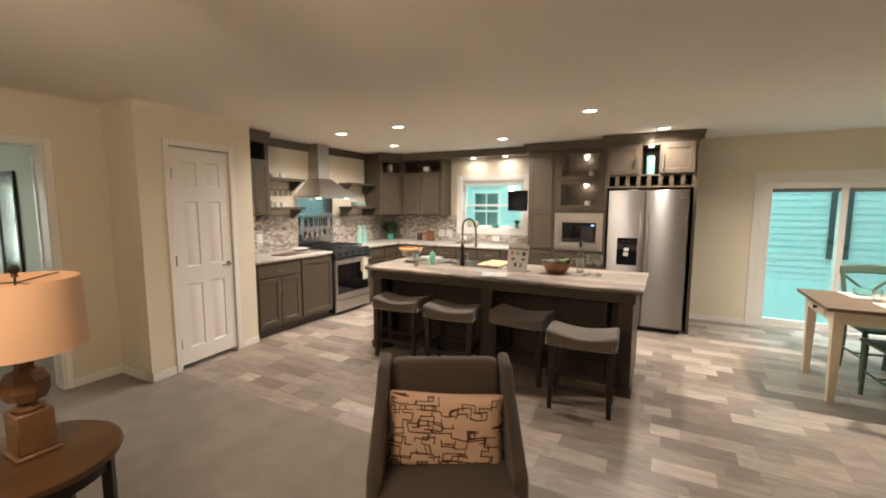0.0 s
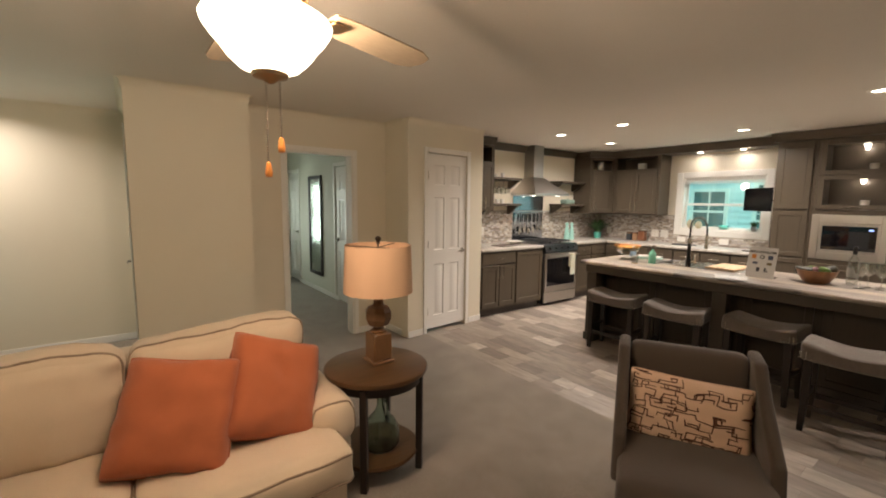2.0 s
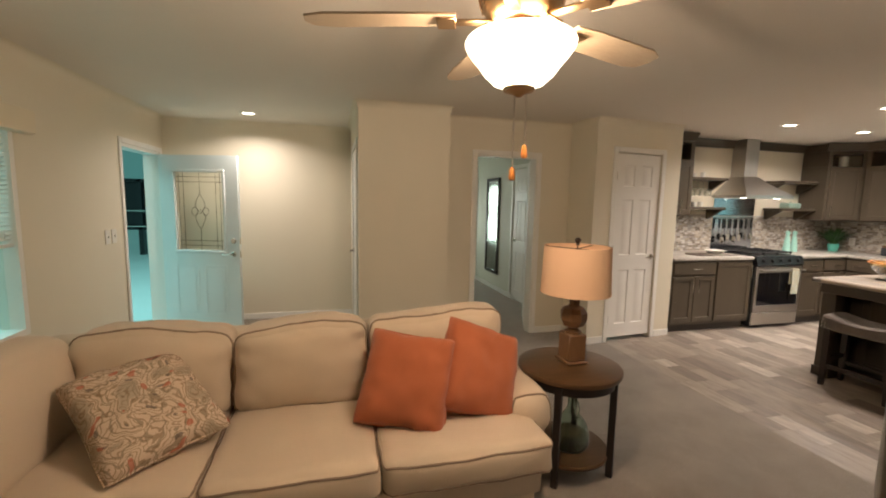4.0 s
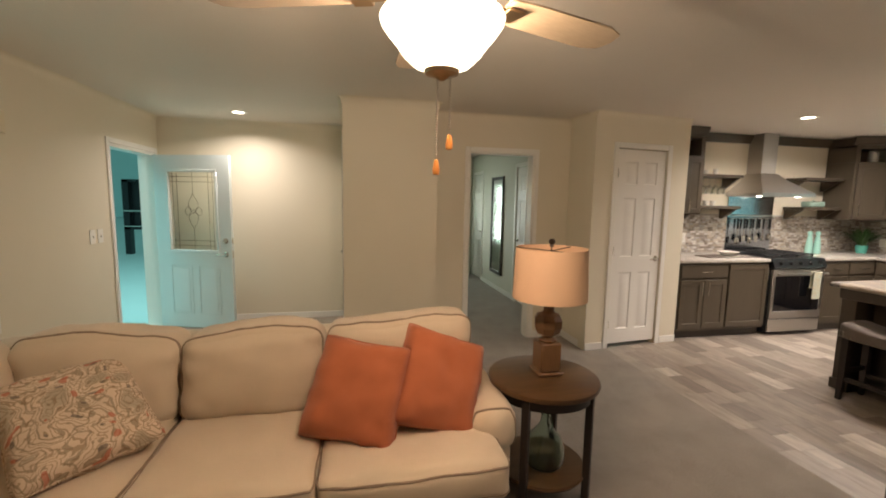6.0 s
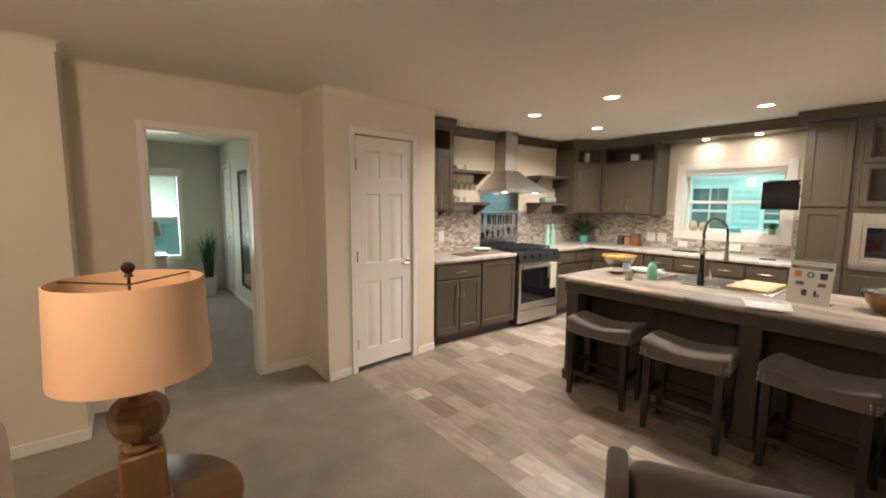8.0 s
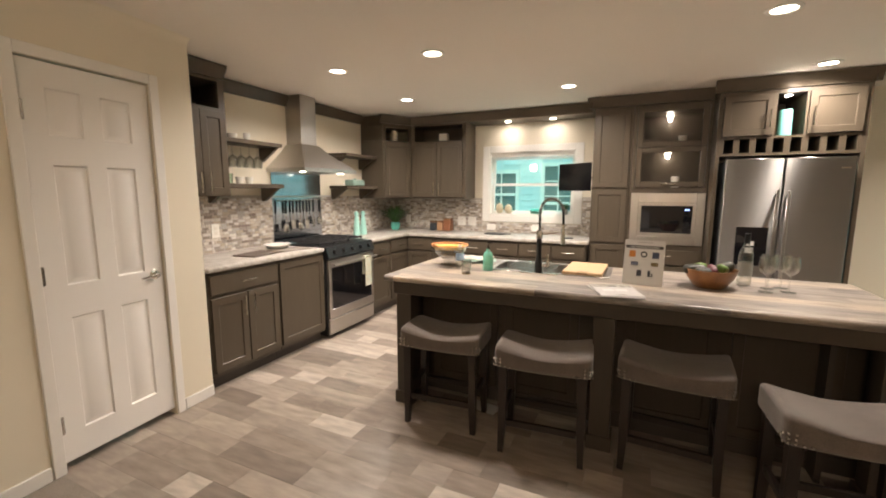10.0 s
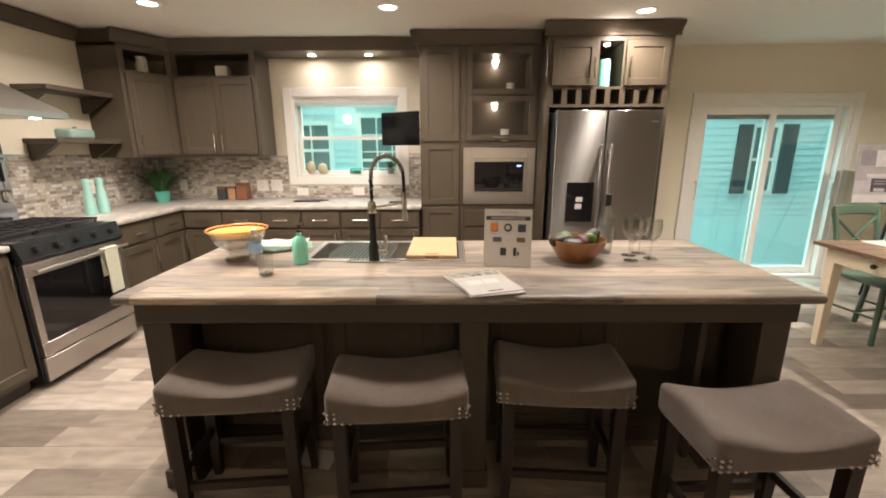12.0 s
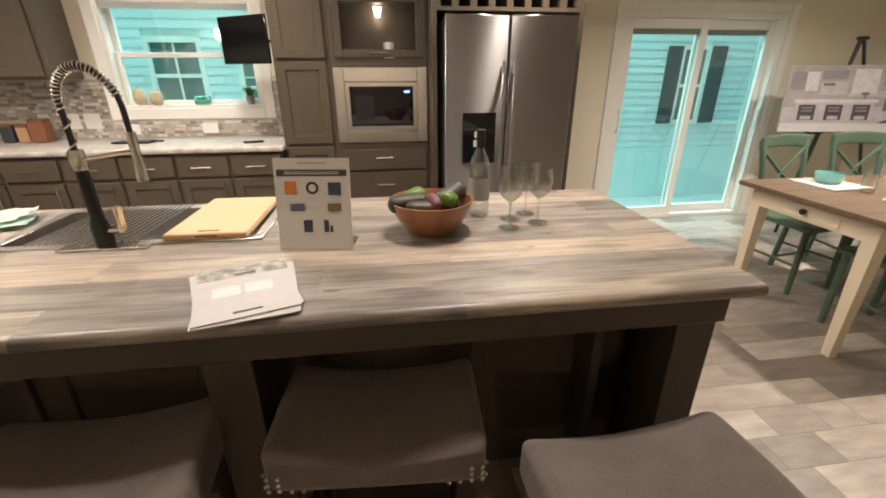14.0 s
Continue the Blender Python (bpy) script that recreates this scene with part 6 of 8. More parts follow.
bm = bmesh.new()
for y in (-ET - 0.012, 0.0005):
    for r in ((gx0 - 0.03, gz0 - 0.03, gx1 + 0.03, gz0), (gx0 - 0.03, gz1, gx1 + 0.03, gz1 + 0.03), (gx0 - 0.03, gz0 + 0.0002, gx0, gz1 - 0.0002), (gx1, gz0 + 0.0002, gx1 + 0.03, gz1 - 0.0002)):
        box(bm, r[0], y, r[1], r[2], y + 0.0115, r[3], 0.003)
part("glass_frame", bm, DOORPALE, ed)
FROST = glass_mat("textured_glass", (0.92, 0.93, 0.85), 0.35)
g = part("door_glass", boxes((gx0, -0.026, gz0, gx1, -0.018, gz1)), FROST, ed, "textured privacy glass")
g.visible_shadow = False
lead = bmesh.new()
gc, gm = (gx0 + gx1) / 2, (gz0 + gz1) / 2


def leadline(pts):
    tube([(x, -0.0285, z) for x, z in pts], 0.0022, 5, lead)


for dx in (0.035, 0.085):
    leadline([(gx0 + dx, gz0 + 0.005), (gx0 + dx, gz1 - 0.005)])
    leadline([(gx1 - dx, gz0 + 0.005), (gx1 - dx, gz1 - 0.005)])
for dz in (0.05, 0.105):
    leadline([(gx0 + 0.005, gz1 - dz), (gx1 - 0.005, gz1 - dz)])
    leadline([(gx0 + 0.005, gz0 + dz), (gx1 - 0.005, gz0 + dz)])
leadline([(gc, gm + 0.20), (gc, gz1 - 0.005)])
leadline([(gc, gz0 + 0.005), (gc, gm - 0.20)])
# two pointed leaves, tip to tip, with a small loop at either side
for way in (1, -1):
    for side in (1, -1):
        leadline([(gc + side * 0.055 * math.sin(math.pi * (k / 12) ** 1.25), gm + way * (0.20 - 0.225 * k / 12)) for k in range(13)])
for side in (1, -1):
    leadline([(gc + side * 0.062 + 0.036 * math.sin(math.pi * k / 8), gm + 0.045 * math.cos(math.pi * k / 8)) for k in range(17)])
part("lead_lines", lead, DARKMETAL, ed, "dark lead came pattern")
for y, s in ((-ET, 1), (0, -1)):
    lever(ed, pose(EW - 0.065, y, 0.86, 0, 0, 0 if s > 0 else 180), -1 * s)
    part("deadbolt", moved(lathe([(0, 0), (0.03, 0), (0.031, 0.008), (0.024, 0.016), (0, 0.018)], 20), pose(EW - 0.065, y, 1.01, 90 * s, 0, 0)), CHROME, ed, "round nickel deadbolt")
part("latch_plate", boxes((EW, -0.034, 0.82, EW + 0.0015, -0.01, 0.90), (EW, -0.034, 0.98, EW + 0.0015, -0.01, 1.04)), CHROME, ed)


def plate(name, m, w, h, kind, label, cat):
    p = thing(name, m, label, cat)
    part("cover", soft_box(w, 0.008, h, 0.0035, 4, at=(0, -0.004, 0)), TRIM, p)
    if kind == "switch":
        part("rocker", boxes((-0.006, -0.016, -0.012, 0.006, -0.0081, 0.012), bevel=0.002), TRIM, p)
    elif kind == "outlet":
        for z in (-0.021, 0.021):
            part("socket", boxes((-0.013, -0.0095, z - 0.012, 0.013, -0.0081, z + 0.012), bevel=0.003), WHITEWARE, p)
    return p


for x in (-4.33, -4.22):
    plate("light_switch", pose(x, SOUTH, 1.14, 0, 0, 180), 0.078, 0.12, "switch", "white wall switch by the entry door", "switch")

# ---- bedroom beyond the opening ----
bw = tagged(new("window_bedroom"), "white bedroom window with blinds", "window", "", "structure")
M = pose(-8.5, 0, 0, 0, 0, 90)
part("casing", casing(0.42, 1.46, 0.62, 1.87, 0.06, 0.014, True), TRIM, bw, "", M)
part("sash_rail", boxes((0.42, 0.03, 1.2, 1.46, 0.06, 1.24)), TRIM, bw, "", M)
pn = part("pane", boxes((0.42, 0.066, 0.62, 1.46, 0.07, 1.87)), PANE, bw, "", M)
pn.visible_shadow = False
bb = thing("bedroom_blind", M, "white slatted blind under a pale valance", "blind")
part("valance", boxes((0.35, -0.08, 1.86, 1.53, -0.016, 1.98), bevel=0.004), TRIM, bb)
first = None
for i in range(22):
    m = pose(0, 0.02, 1.83 - i * 0.028, 24, 0, 0)
    if first is None:
        first = part("slat", boxes((0.44, -0.0125, -0.0008, 1.44, 0.0125, 0.0008)), TRIM, bb, "", m)
    else:
        again(first, "slat", bb, m)
mr = thing("wall_mirror", pose(-7.15, 2.08, 0.28), "tall dark-framed mirror on the bedroom wall", "mirror")
part("frame", boxes((0, -0.03, 0, 0.05, -0.002, 1.62), (0.52, -0.03, 0, 0.57, -0.002, 1.62), (0.0502, -0.03, 0, 0.5198, -0.002, 0.05), (0.0502, -0.03, 1.57, 0.5198, -0.002, 1.62), bevel=0.003), ESPRESSO, mr)
part("glass", boxes((0.0505, -0.018, 0.0505, 0.5195, -0.012, 1.5695)), MIRROR, mr)


ns = thing("nightstand", pose(-8.2, 1.02, 0), "white bedside table with one drawer by the window", "nightstand")
part("top", boxes((-0.21, -0.23, 0.66, 0.21, 0.23, 0.685), bevel=0.004), TRIM, ns)
part("case", boxes((-0.19, -0.21, 0.47, 0.17, 0.21, 0.659), bevel=0.002), TRIM, ns)
nd = part("drawer_front", boxes((0.171, -0.195, 0.485, 0.186, 0.195, 0.645), bevel=0.003), TRIM, ns)
part("knob", moved(lathe([(0, 0), (0.008, 0), (0.008, 0.012), (0.016, 0.018), (0, 0.028)], 14), pose(0.186, 0, 0.565, 0, 90, 0)), DARKMETAL, nd, "dark round knob")
for lx in (-0.165, 0.145):
    for ly in (-0.185, 0.185):
        part("leg", boxes((lx - 0.02, ly - 0.02, 0.0, lx + 0.02, ly + 0.02, 0.4695), bevel=0.003), TRIM, ns)
part("shelf", boxes((-0.18, -0.2, 0.14, 0.16, 0.2, 0.16), bevel=0.002), TRIM, ns)
bl_ = thing("bedside_lamp", pose(-8.2, 1.05, 0.685), "small bedside lamp with a pale linen shade", "table lamp")
part("base", lathe([(0, 0), (0.07, 0), (0.072, 0.012), (0.03, 0.025), (0.02, 0.06), (0.045, 0.11), (0.05, 0.16), (0.02, 0.22), (0.012, 0.3), (0, 0.3)], 24), CHROME, bl_, "polished turned base")
part("shade", lathe([(0.15, 0.29), (0.13, 0.5), (0.127, 0.5), (0.147, 0.29)], 36, close=True), mat("pale_linen", (0.62, 0.58, 0.48), 0.85, vary=0.05, fine=0.08), bl_, "pale linen shade")


def grass_plant(name, m, pot_mat, pot, h, spread, count, label, blade=0.006, seed=4, pot_label=""):
    """A potted tuft: pot = (radius, height)."""
    rnd = random.Random(seed)
    p = thing(name, m, label, "plant")
    r, ph = pot
    part("pot", lathe([(0, 0), (r * 0.78, 0), (r * 0.95, ph * 0.5), (r, ph), (r * 0.9, ph), (r * 0.86, ph * 0.8), (0, ph * 0.8)], 24), pot_mat, p, pot_label)
    bm = bmesh.new()
    for i in range(count):
        a, tilt = rnd.uniform(0, 2 * math.pi), rnd.random() ** 0.7
        l = h * rnd.uniform(0.65, 1.05)
        d = Vector((math.cos(a), math.sin(a), 0))
        side = Vector((-d.y, d.x, 0))
        base = Vector((0, 0, ph * 0.8)) + d * r * 0.55 * rnd.random()
        prev = None
        for k in range(5):
            s = k / 4
            c = base + d * spread * tilt * s ** 1.6 + Vector((0, 0, l * (s - 0.28 * tilt * s * s)))
            wdt = blade * (1 - s) ** 0.6 + 0.0006
            row = (bm.verts.new(c - side * wdt), bm.verts.new(c + side * wdt))
            if prev:
                bm.faces.new((prev[0], prev[1], row[1], row[0]))
            prev = row
    part("foliage", bm, GREENLEAF, p, "", None, 80)
    return p


grass_plant("potted_grass", pose(-8.1, 1.78, 0), WHITEWARE, (0.12, 0.3), 0.9, 0.18, 120, "tall green grass plant in a pale floor pot", 0.008, 7)

# ---- outside: the neighbouring home and the hall ----
SKIRT = mat("skirting_panel", (0.66, 0.80, 0.80), 0.6, vary=0.04, scale=1.5)
nb = thing("neighbouring_home", pose(0, 9.5, 0), "pale siding-clad home with dark shutters beside the patio", "house")
HX0, HX1 = -9.5, 4.95
part("wall_core", boxes((HX0, 0.03, -0.65, HX1 - 0.02, 4.0, 3.1)), SIDING, nb)
part("skirting", boxes((HX0, -0.02, -0.65, HX1, 0.0299, 0.22)), SKIRT, nb, "plain pale skirting panel")
NW = [(-4.16, -3.56, 0.95, 1.78, 0), (-3.0, -2.22, 0.5, 1.90, 1), (3.68, 4.06, 0.66, 1.72, 2)]
first = None
h = 0.115
z = 0.225
while z < 3.0:
    segs, at = [], HX0
    for wx0, wx1, wz0, wz1, _ in NW:
        if z + h > wz0 - 0.06 and z < wz1 + 0.06:
            segs.append((at, wx0 - 0.07))
            at = wx1 + 0.07
    segs.append((at, HX1))
    for a, b in segs:
        bm = bmesh.new()
        prof = [(0.029, z), (-0.016, z), (-0.018, z + 0.006), (0.0, z + h), (0.029, z + h)]
        va = [bm.verts.new((a, y, zz)) for y, zz in prof]
        vb_ = [bm.verts.new((b, y, zz)) for y, zz in prof]
        bm.faces.new(va), bm.faces.new(vb_[::-1])
        for i in range(5):
            bm.faces.new((va[i], vb_[i], vb_[(i + 1) % 5], va[(i + 1) % 5]))
        part("siding_board", bm, SIDING, nb)
    z += h
DIMPANE = mat("dim_window", (0.10, 0.16, 0.16), 0.08, vary=0.3, scale=2)
for wx0, wx1, wz0, wz1, kind in NW:
    w = part("window", boxes((wx0 - 0.07, -0.035, wz0 - 0.07, wx0, 0.029, wz1 + 0.07), (wx1, -0.035, wz0 - 0.07, wx1 + 0.07, 0.029, wz1 + 0.07), (wx0 + 0.0002, -0.035, wz0 - 0.07, wx1 - 0.0002, 0.029, wz0), (wx0 + 0.0002, -0.035, wz1, wx1 - 0.0002, 0.029, wz1 + 0.07)), TRIM, nb, "white framed window")
    part("pane", boxes((wx0, 0.005, wz0, wx1, 0.015, wz1)), DIMPANE, w)
    bars = bmesh.new()
    box(bars, wx0, -0.012, (wz0 + wz1) / 2 - 0.025, wx1, 0.004, (wz0 + wz1) / 2 + 0.025)
    nv = 2 if kind != 1 else 3
    for k in range(1, nv):
        x = wx0 + k * (wx1 - wx0) / nv
        box(bars, x - 0.012, -0.0125, wz0, x + 0.012, 0.0035, wz1)
    if kind == 1:
        for k in range(1, 5):
            zz = wz0 + k * (wz1 - wz0) / 5
            box(bars, wx0, -0.0122, zz - 0.01, wx1, 0.0038, zz + 0.01)
    part("glazing_bar", bars, TRIM, w)
for sx0, sx1 in ((2.40, 2.68), (3.38, 3.62), (4.12, 4.38)):
    s = part("shutter", boxes((sx0, -0.06, 0.61, sx1, -0.0205, 1.77), bevel=0.004), SHUTTER, nb, "dark panelled shutter")
part("corner_trim", boxes((HX1 - 0.02, -0.03, -0.65, HX1 + 0.05, 0.06, 3.1)), TRIM, nb)
part("eave", boxes((HX0 - 0.3, -0.45, 3.05, HX1 + 0.35, 4.3, 3.2)), TRIM, nb, "white boxed eave")
pl = thing("porch_light", pose(-3.2, 9.48, 1.87), "lit white lantern on the neighbouring wall", "wall light")
part("backplate", boxes((-0.05, -0.03, -0.08, 0.05, -0.001, 0.08), bevel=0.004), TRIM, pl)
part("globe", lathe([(0, -0.06), (0.05, -0.05), (0.065, 0.0), (0.05, 0.06), (0, 0.07)], 16, centre=(0, -0.09)), glow("porch_globe", (1.0, 0.95, 0.75), 6), pl, "glowing globe")
porch = thing("porch_post", pose(5.25, 9.2, -0.65), "white square porch post at the neighbouring corner", "post")
part("shaft", boxes((-0.07, -0.07, 0, 0.07, 0.07, 3.6), bevel=0.004), TRIM, porch)
rail = thing("porch_rail", pose(5.4, 9.2, -0.65), "white porch railing of the next home", "railing")
part("top_rail", boxes((0, -0.03, 1.42, 2.4, 0.03, 1.48)), TRIM, rail)
part("bottom_rail", boxes((0, -0.03, 0.62, 2.4, 0.03, 0.67)), TRIM, rail)
first = None
for i in range(16):
    m = pose(0.1 + i * 0.145, 0, 0)
    if first is None:
        first = part("baluster", boxes((-0.018, -0.018, 0.0, 0.018, 0.018, 1.4199)), TRIM, rail, "", m)
    else:
        again(first, "baluster", rail, m)
far = thing("far_display", pose(-17.5, -8.4, -0.65), "black display shelving far across the show hall", "shelving")
part("frame", boxes((0, 0, 0.9, 0.25, 2.4, 1.0), (0, 0, 2.6, 0.25, 2.4, 2.7), (0, 0, 0, 0.25, 0.2, 2.7), (0, 2.2, 0, 0.25, 2.4, 2.7), (0, 1.1, 0, 0.25, 1.25, 2.7), (0, 0.2, 1.0, 0.02, 2.2, 2.6)), BLACK, far)
part("shelf_strip", boxes((0.251, 0, 1.55, 0.26, 2.4, 1.6), (0.251, 0, 1.0, 0.26, 2.4, 1.04)), CHROME, far)
bm = boxes((-45, -30, -0.6, -44.7, 30, 7.0))
structure("backdrop", bm, mat("hall_wall", (0.62, 0.74, 0.73), 0.7, vary=0.06, scale=0.3), "pale far wall of the show hall")

# ---- things on the island ----
Z = IZ
sg = thing("sign_holder", pose(-1.405, 3.985, Z + 0.003, -9, 0, -8), "upright printed price sheet in a clear stand", "sign")
part("sheet", boxes((0, 0, 0, 0.215, 0.003, 0.262)), PAPER, sg)
part("stand_foot", boxes((0, 0.003, 0, 0.215, 0.09, 0.003)), GLASS, sg, "clear acrylic foot", pose(0, 0, 0.004, 9, 0, 0))
INK = mat("print_black", (0.02, 0.02, 0.022), 0.6)
part("header_bar", boxes((0.008, -0.0012, 0.212, 0.207, -0.0002, 0.230)), mat("print_dark", (0.06, 0.055, 0.05), 0.6), sg, "dark header bar")
part("header_line", boxes((0.03, -0.002, 0.2175, 0.185, -0.0013, 0.220), (0.03, -0.002, 0.2225, 0.185, -0.0013, 0.2245)), PAPER, sg)
part("title_line", boxes((0.07, -0.0012, 0.246, 0.15, -0.0002, 0.250)), mat("print_grey", (0.35, 0.34, 0.33), 0.6), sg)
PICS = [(0.028, 0.16, 0.034, 0.038, (0.55, 0.20, 0.04)), (0.092, 0.156, 0.03, 0.045, (0.03, 0.03, 0.03)), (0.152, 0.158, 0.036, 0.036, (0.05, 0.06, 0.10)),
        (0.04, 0.112, 0.04, 0.022, (0.10, 0.11, 0.15)), (0.148, 0.112, 0.038, 0.022, (0.16, 0.12, 0.05)), (0.075, 0.05, 0.026, 0.036, (0.05, 0.05, 0.06)), (0.134, 0.05, 0.014, 0.036, (0.05, 0.05, 0.06)), (0.152, 0.05, 0.008, 0.02, (0.05, 0.05, 0.06))]
for i, (x, z, w, h, c) in enumerate(PICS):
    if i == 1:
        bm = lathe([(0.011, 0), (0.018, 0), (0.018, 0.001), (0.011, 0.001)], 20, close=True)
        moved(bm, Matrix.Translation((x + w / 2, -0.0003, z + h / 2)) @ Matrix.Rotation(radians(90), 4, "X"))
        part("printed_picture", bm, INK, sg)
    else:
        part("printed_picture", boxes((x, -0.0012, z, x + w, -0.0002, z + h)), mat("print_tone", c, 0.6, vary=0.4, scale=60), sg)
for x, z, w in ((0.03, 0.148, 0.03), (0.09, 0.148, 0.03), (0.155, 0.148, 0.03), (0.085, 0.120, 0.04), (0.04, 0.104, 0.04), (0.148, 0.104, 0.04), (0.07, 0.042, 0.035), (0.13, 0.042, 0.035)):
    part("printed_line", boxes((x, -0.001, z, x + w, -0.0002, z + 0.0022)), mat("print_pale", (0.5, 0.49, 0.47), 0.6), sg)

LEAFLET = mat("leaflet_paper", (0.47, 0.455, 0.435), 0.5, vary=0.12, scale=30)
for i, (dx, dy, a, top) in enumerate(((-0.012, 0.014, 24, 0), (0.006, -0.006, 14, 0), (-0.004, 0.004, 19, 1))):
    b = thing("brochure", pose(-1.425 + dx, 3.72 + dy, Z + 0.002 + 0.004 * i, 0, 0, a), "printed home brochure on the island worktop", "brochure", "stack of brochures")
    part("booklet", boxes((-0.108, -0.14, 0, 0.108, 0.14, 0.003)), LEAFLET, b)
    if top:
        part("photo_strip", boxes((-0.106, 0.07, 0.0031, 0.106, 0.136, 0.0034)), mat("print_photo", (0.20, 0.20, 0.16), 0.45, vary=0.6, scale=40, second=(0.36, 0.35, 0.31)), b, "green-grey photo strip")
        part("plan_drawing", boxes((-0.07, -0.03, 0.0031, -0.01, 0.02, 0.0034), (0.0, -0.03, 0.0031, 0.06, 0.02, 0.0034)), mat("print_pale_grey", (0.62, 0.60, 0.57), 0.6), b, "faint floor plan")
        part("caption_bar", boxes((-0.03, -0.12, 0.0031, 0.03, -0.112, 0.0034), (-0.02, 0.08, 0.00345, 0.03, 0.088, 0.0037)), INK, b)

wb = thing("wooden_salad_bowl", pose(-0.945, 4.09, Z), "acacia wood bowl of dark vegetables and lettuce", "bowl")
part("bowl", lathe([(0, 0), (0.07, 0), (0.085, 0.012), (0.118, 0.06), (0.135, 0.108), (0.129, 0.108), (0.11, 0.062), (0.07, 0.02), (0, 0.016)], 36), BOWLWOOD, wb)
for i in range(11):
    a = i * 2.399
    r = 0.035 + 0.055 * ((i * 37) % 10) / 10
    kind = i % 4
    sx, m_ = ((0.12, DARKVEG), (0.10, GREENVEG), (0.075, REDVEG), (0.09, DARKVEG))[kind]
    v = thing("vegetable", pose(-0.945 + r * math.cos(a), 4.09 + r * math.sin(a), Z + 0.088 + 0.012 * (i % 3), 20 * math.sin(i), 15 * math.cos(i * 2), i * 50), ("dark green courgette in the bowl", "green pepper in the wooden bowl", "dark red lettuce head in the bowl", "dark avocado in the wooden bowl")[kind], "vegetable")
    part("flesh", soft_box(sx, sx * 0.5, sx * 0.48, sx * 0.2, 7, noise_amount=0.008 if kind != 2 else 0.016, seed=i), m_, v)

wine = thing("wine_bottle", pose(-0.755, 4.235, Z), "clear glass wine bottle with dark capsule", "bottle")
part("glass", lathe([(0, 0.002), (0.034, 0.002), (0.0365, 0.01), (0.0365, 0.18), (0.03, 0.205), (0.0145, 0.235), (0.0135, 0.30), (0.0115, 0.30), (0.012, 0.236), (0.028, 0.203), (0.034, 0.178), (0.034, 0.012), (0, 0.008)], 24), GLASS, wine)
part("capsule", lathe([(0.0148, 0.245), (0.0152, 0.303), (0, 0.304)], 18), BLACK, wine, "dark capsule")
part("label", lathe([(0.0372, 0.06), (0.0372, 0.14)], 24), mat("label_grey", (0.30, 0.30, 0.27), 0.6), wine, "plain grey label")


def goblet():
    g = thing("wine_glass", pose(0, 0, 0), "clear stemmed wine glass on the island", "glass", "wine glasses")
    part("glass", lathe([(0, 0.001), (0.034, 0.001), (0.034, 0.0035), (0.008, 0.007), (0.0042, 0.02), (0.0042, 0.085), (0.012, 0.094), (0.034, 0.115), (0.041, 0.145), (0.037, 0.195), (0.0355, 0.195), (0.0395, 0.145), (0.0325, 0.116), (0.01, 0.096), (0, 0.094)], 28), GLASS, g)
    return g


g = goblet()
g.matrix_basis = pose(-0.685, 4.075, Z)
for x, y in ((-0.575, 4.11), (-0.585, 4.215), (-0.655, 4.17)):
    copy_thing(g, pose(x, y, Z))

for k in range(5):
    tagged(copy_thing(g, pose(WESTK + 0.15, 3.74 + 0.086 * k, 1.8272, 180, 0, 0)), "clear stemmed wine glass hung under the wall shelf", "glass", "hung wine glasses")

sp = thing("soap_dispenser", pose(-2.27, 4.045, Z), "teal glass soap dispenser with a dark pump", "soap dispenser")
part("bottle", lathe([(0, 0.0), (0.034, 0.0), (0.036, 0.01), (0.036, 0.10), (0.026, 0.125), (0.012, 0.135), (0.012, 0.15), (0, 0.15)], 24), mat("teal_translucent", (0.24, 0.66, 0.50), 0.12, vary=0.06, coat=0.6), sp)
bm = lathe([(0, 0.1505), (0.013, 0.1505), (0.013, 0.162), (0.005, 0.165), (0.005, 0.185), (0, 0.185)], 14)
tube([(0, 0, 0.187), (0.03, -0.01, 0.186)], 0.006, 8, bm)
part("pump", bm, DARKMETAL, sp, "dark pump")

cmp_bowl = thing("pedestal_glass_bowl", pose(-2.60, 4.13, Z), "clear pedestal bowl with an amber rim", "bowl")
part("bowl", lathe([(0, 0.0), (0.07, 0.0), (0.072, 0.006), (0.05, 0.012), (0.05, 0.04), (0.062, 0.05), (0.11, 0.09), (0.138, 0.15), (0.134, 0.15), (0.106, 0.094), (0.06, 0.055), (0, 0.052)], 36), GLASS, cmp_bowl)
part("rim_band", lathe([(0.136, 0.146), (0.142, 0.150), (0.139, 0.156), (0.133, 0.151)], 36, close=True), AMBERWOOD, cmp_bowl, "amber rim")
part("amber_lining", lathe([(0.0, 0.12), (0.118, 0.122), (0.127, 0.142), (0.0, 0.135)], 32), mat("amber_fill", (0.62, 0.34, 0.07), 0.5, vary=0.2, scale=20), cmp_bowl, "amber filling")
wbt = thing("water_bottle", pose(-2.475, 4.03, Z), "small clear plastic water bottle with a blue label", "bottle")
part("body", lathe([(0, 0.0), (0.028, 0.0), (0.03, 0.012), (0.03, 0.04), (0.028, 0.05), (0.03, 0.06), (0.03, 0.115), (0.02, 0.14), (0.012, 0.15), (0.012, 0.16), (0, 0.16)], 20), GLASS, wbt)
part("label", lathe([(0.0306, 0.058), (0.0306, 0.105)], 20), mat("label_blue", (0.35, 0.5, 0.68), 0.5, vary=0.3, scale=60), wbt, "pale blue label")
part("cap", lathe([(0.0135, 0.152), (0.0135, 0.168), (0, 0.168)], 14), PAPER, wbt, "white cap")
tm = thing("glass_tumbler", pose(-2.36, 3.86, Z), "clear tumbler with an amber base", "glass")
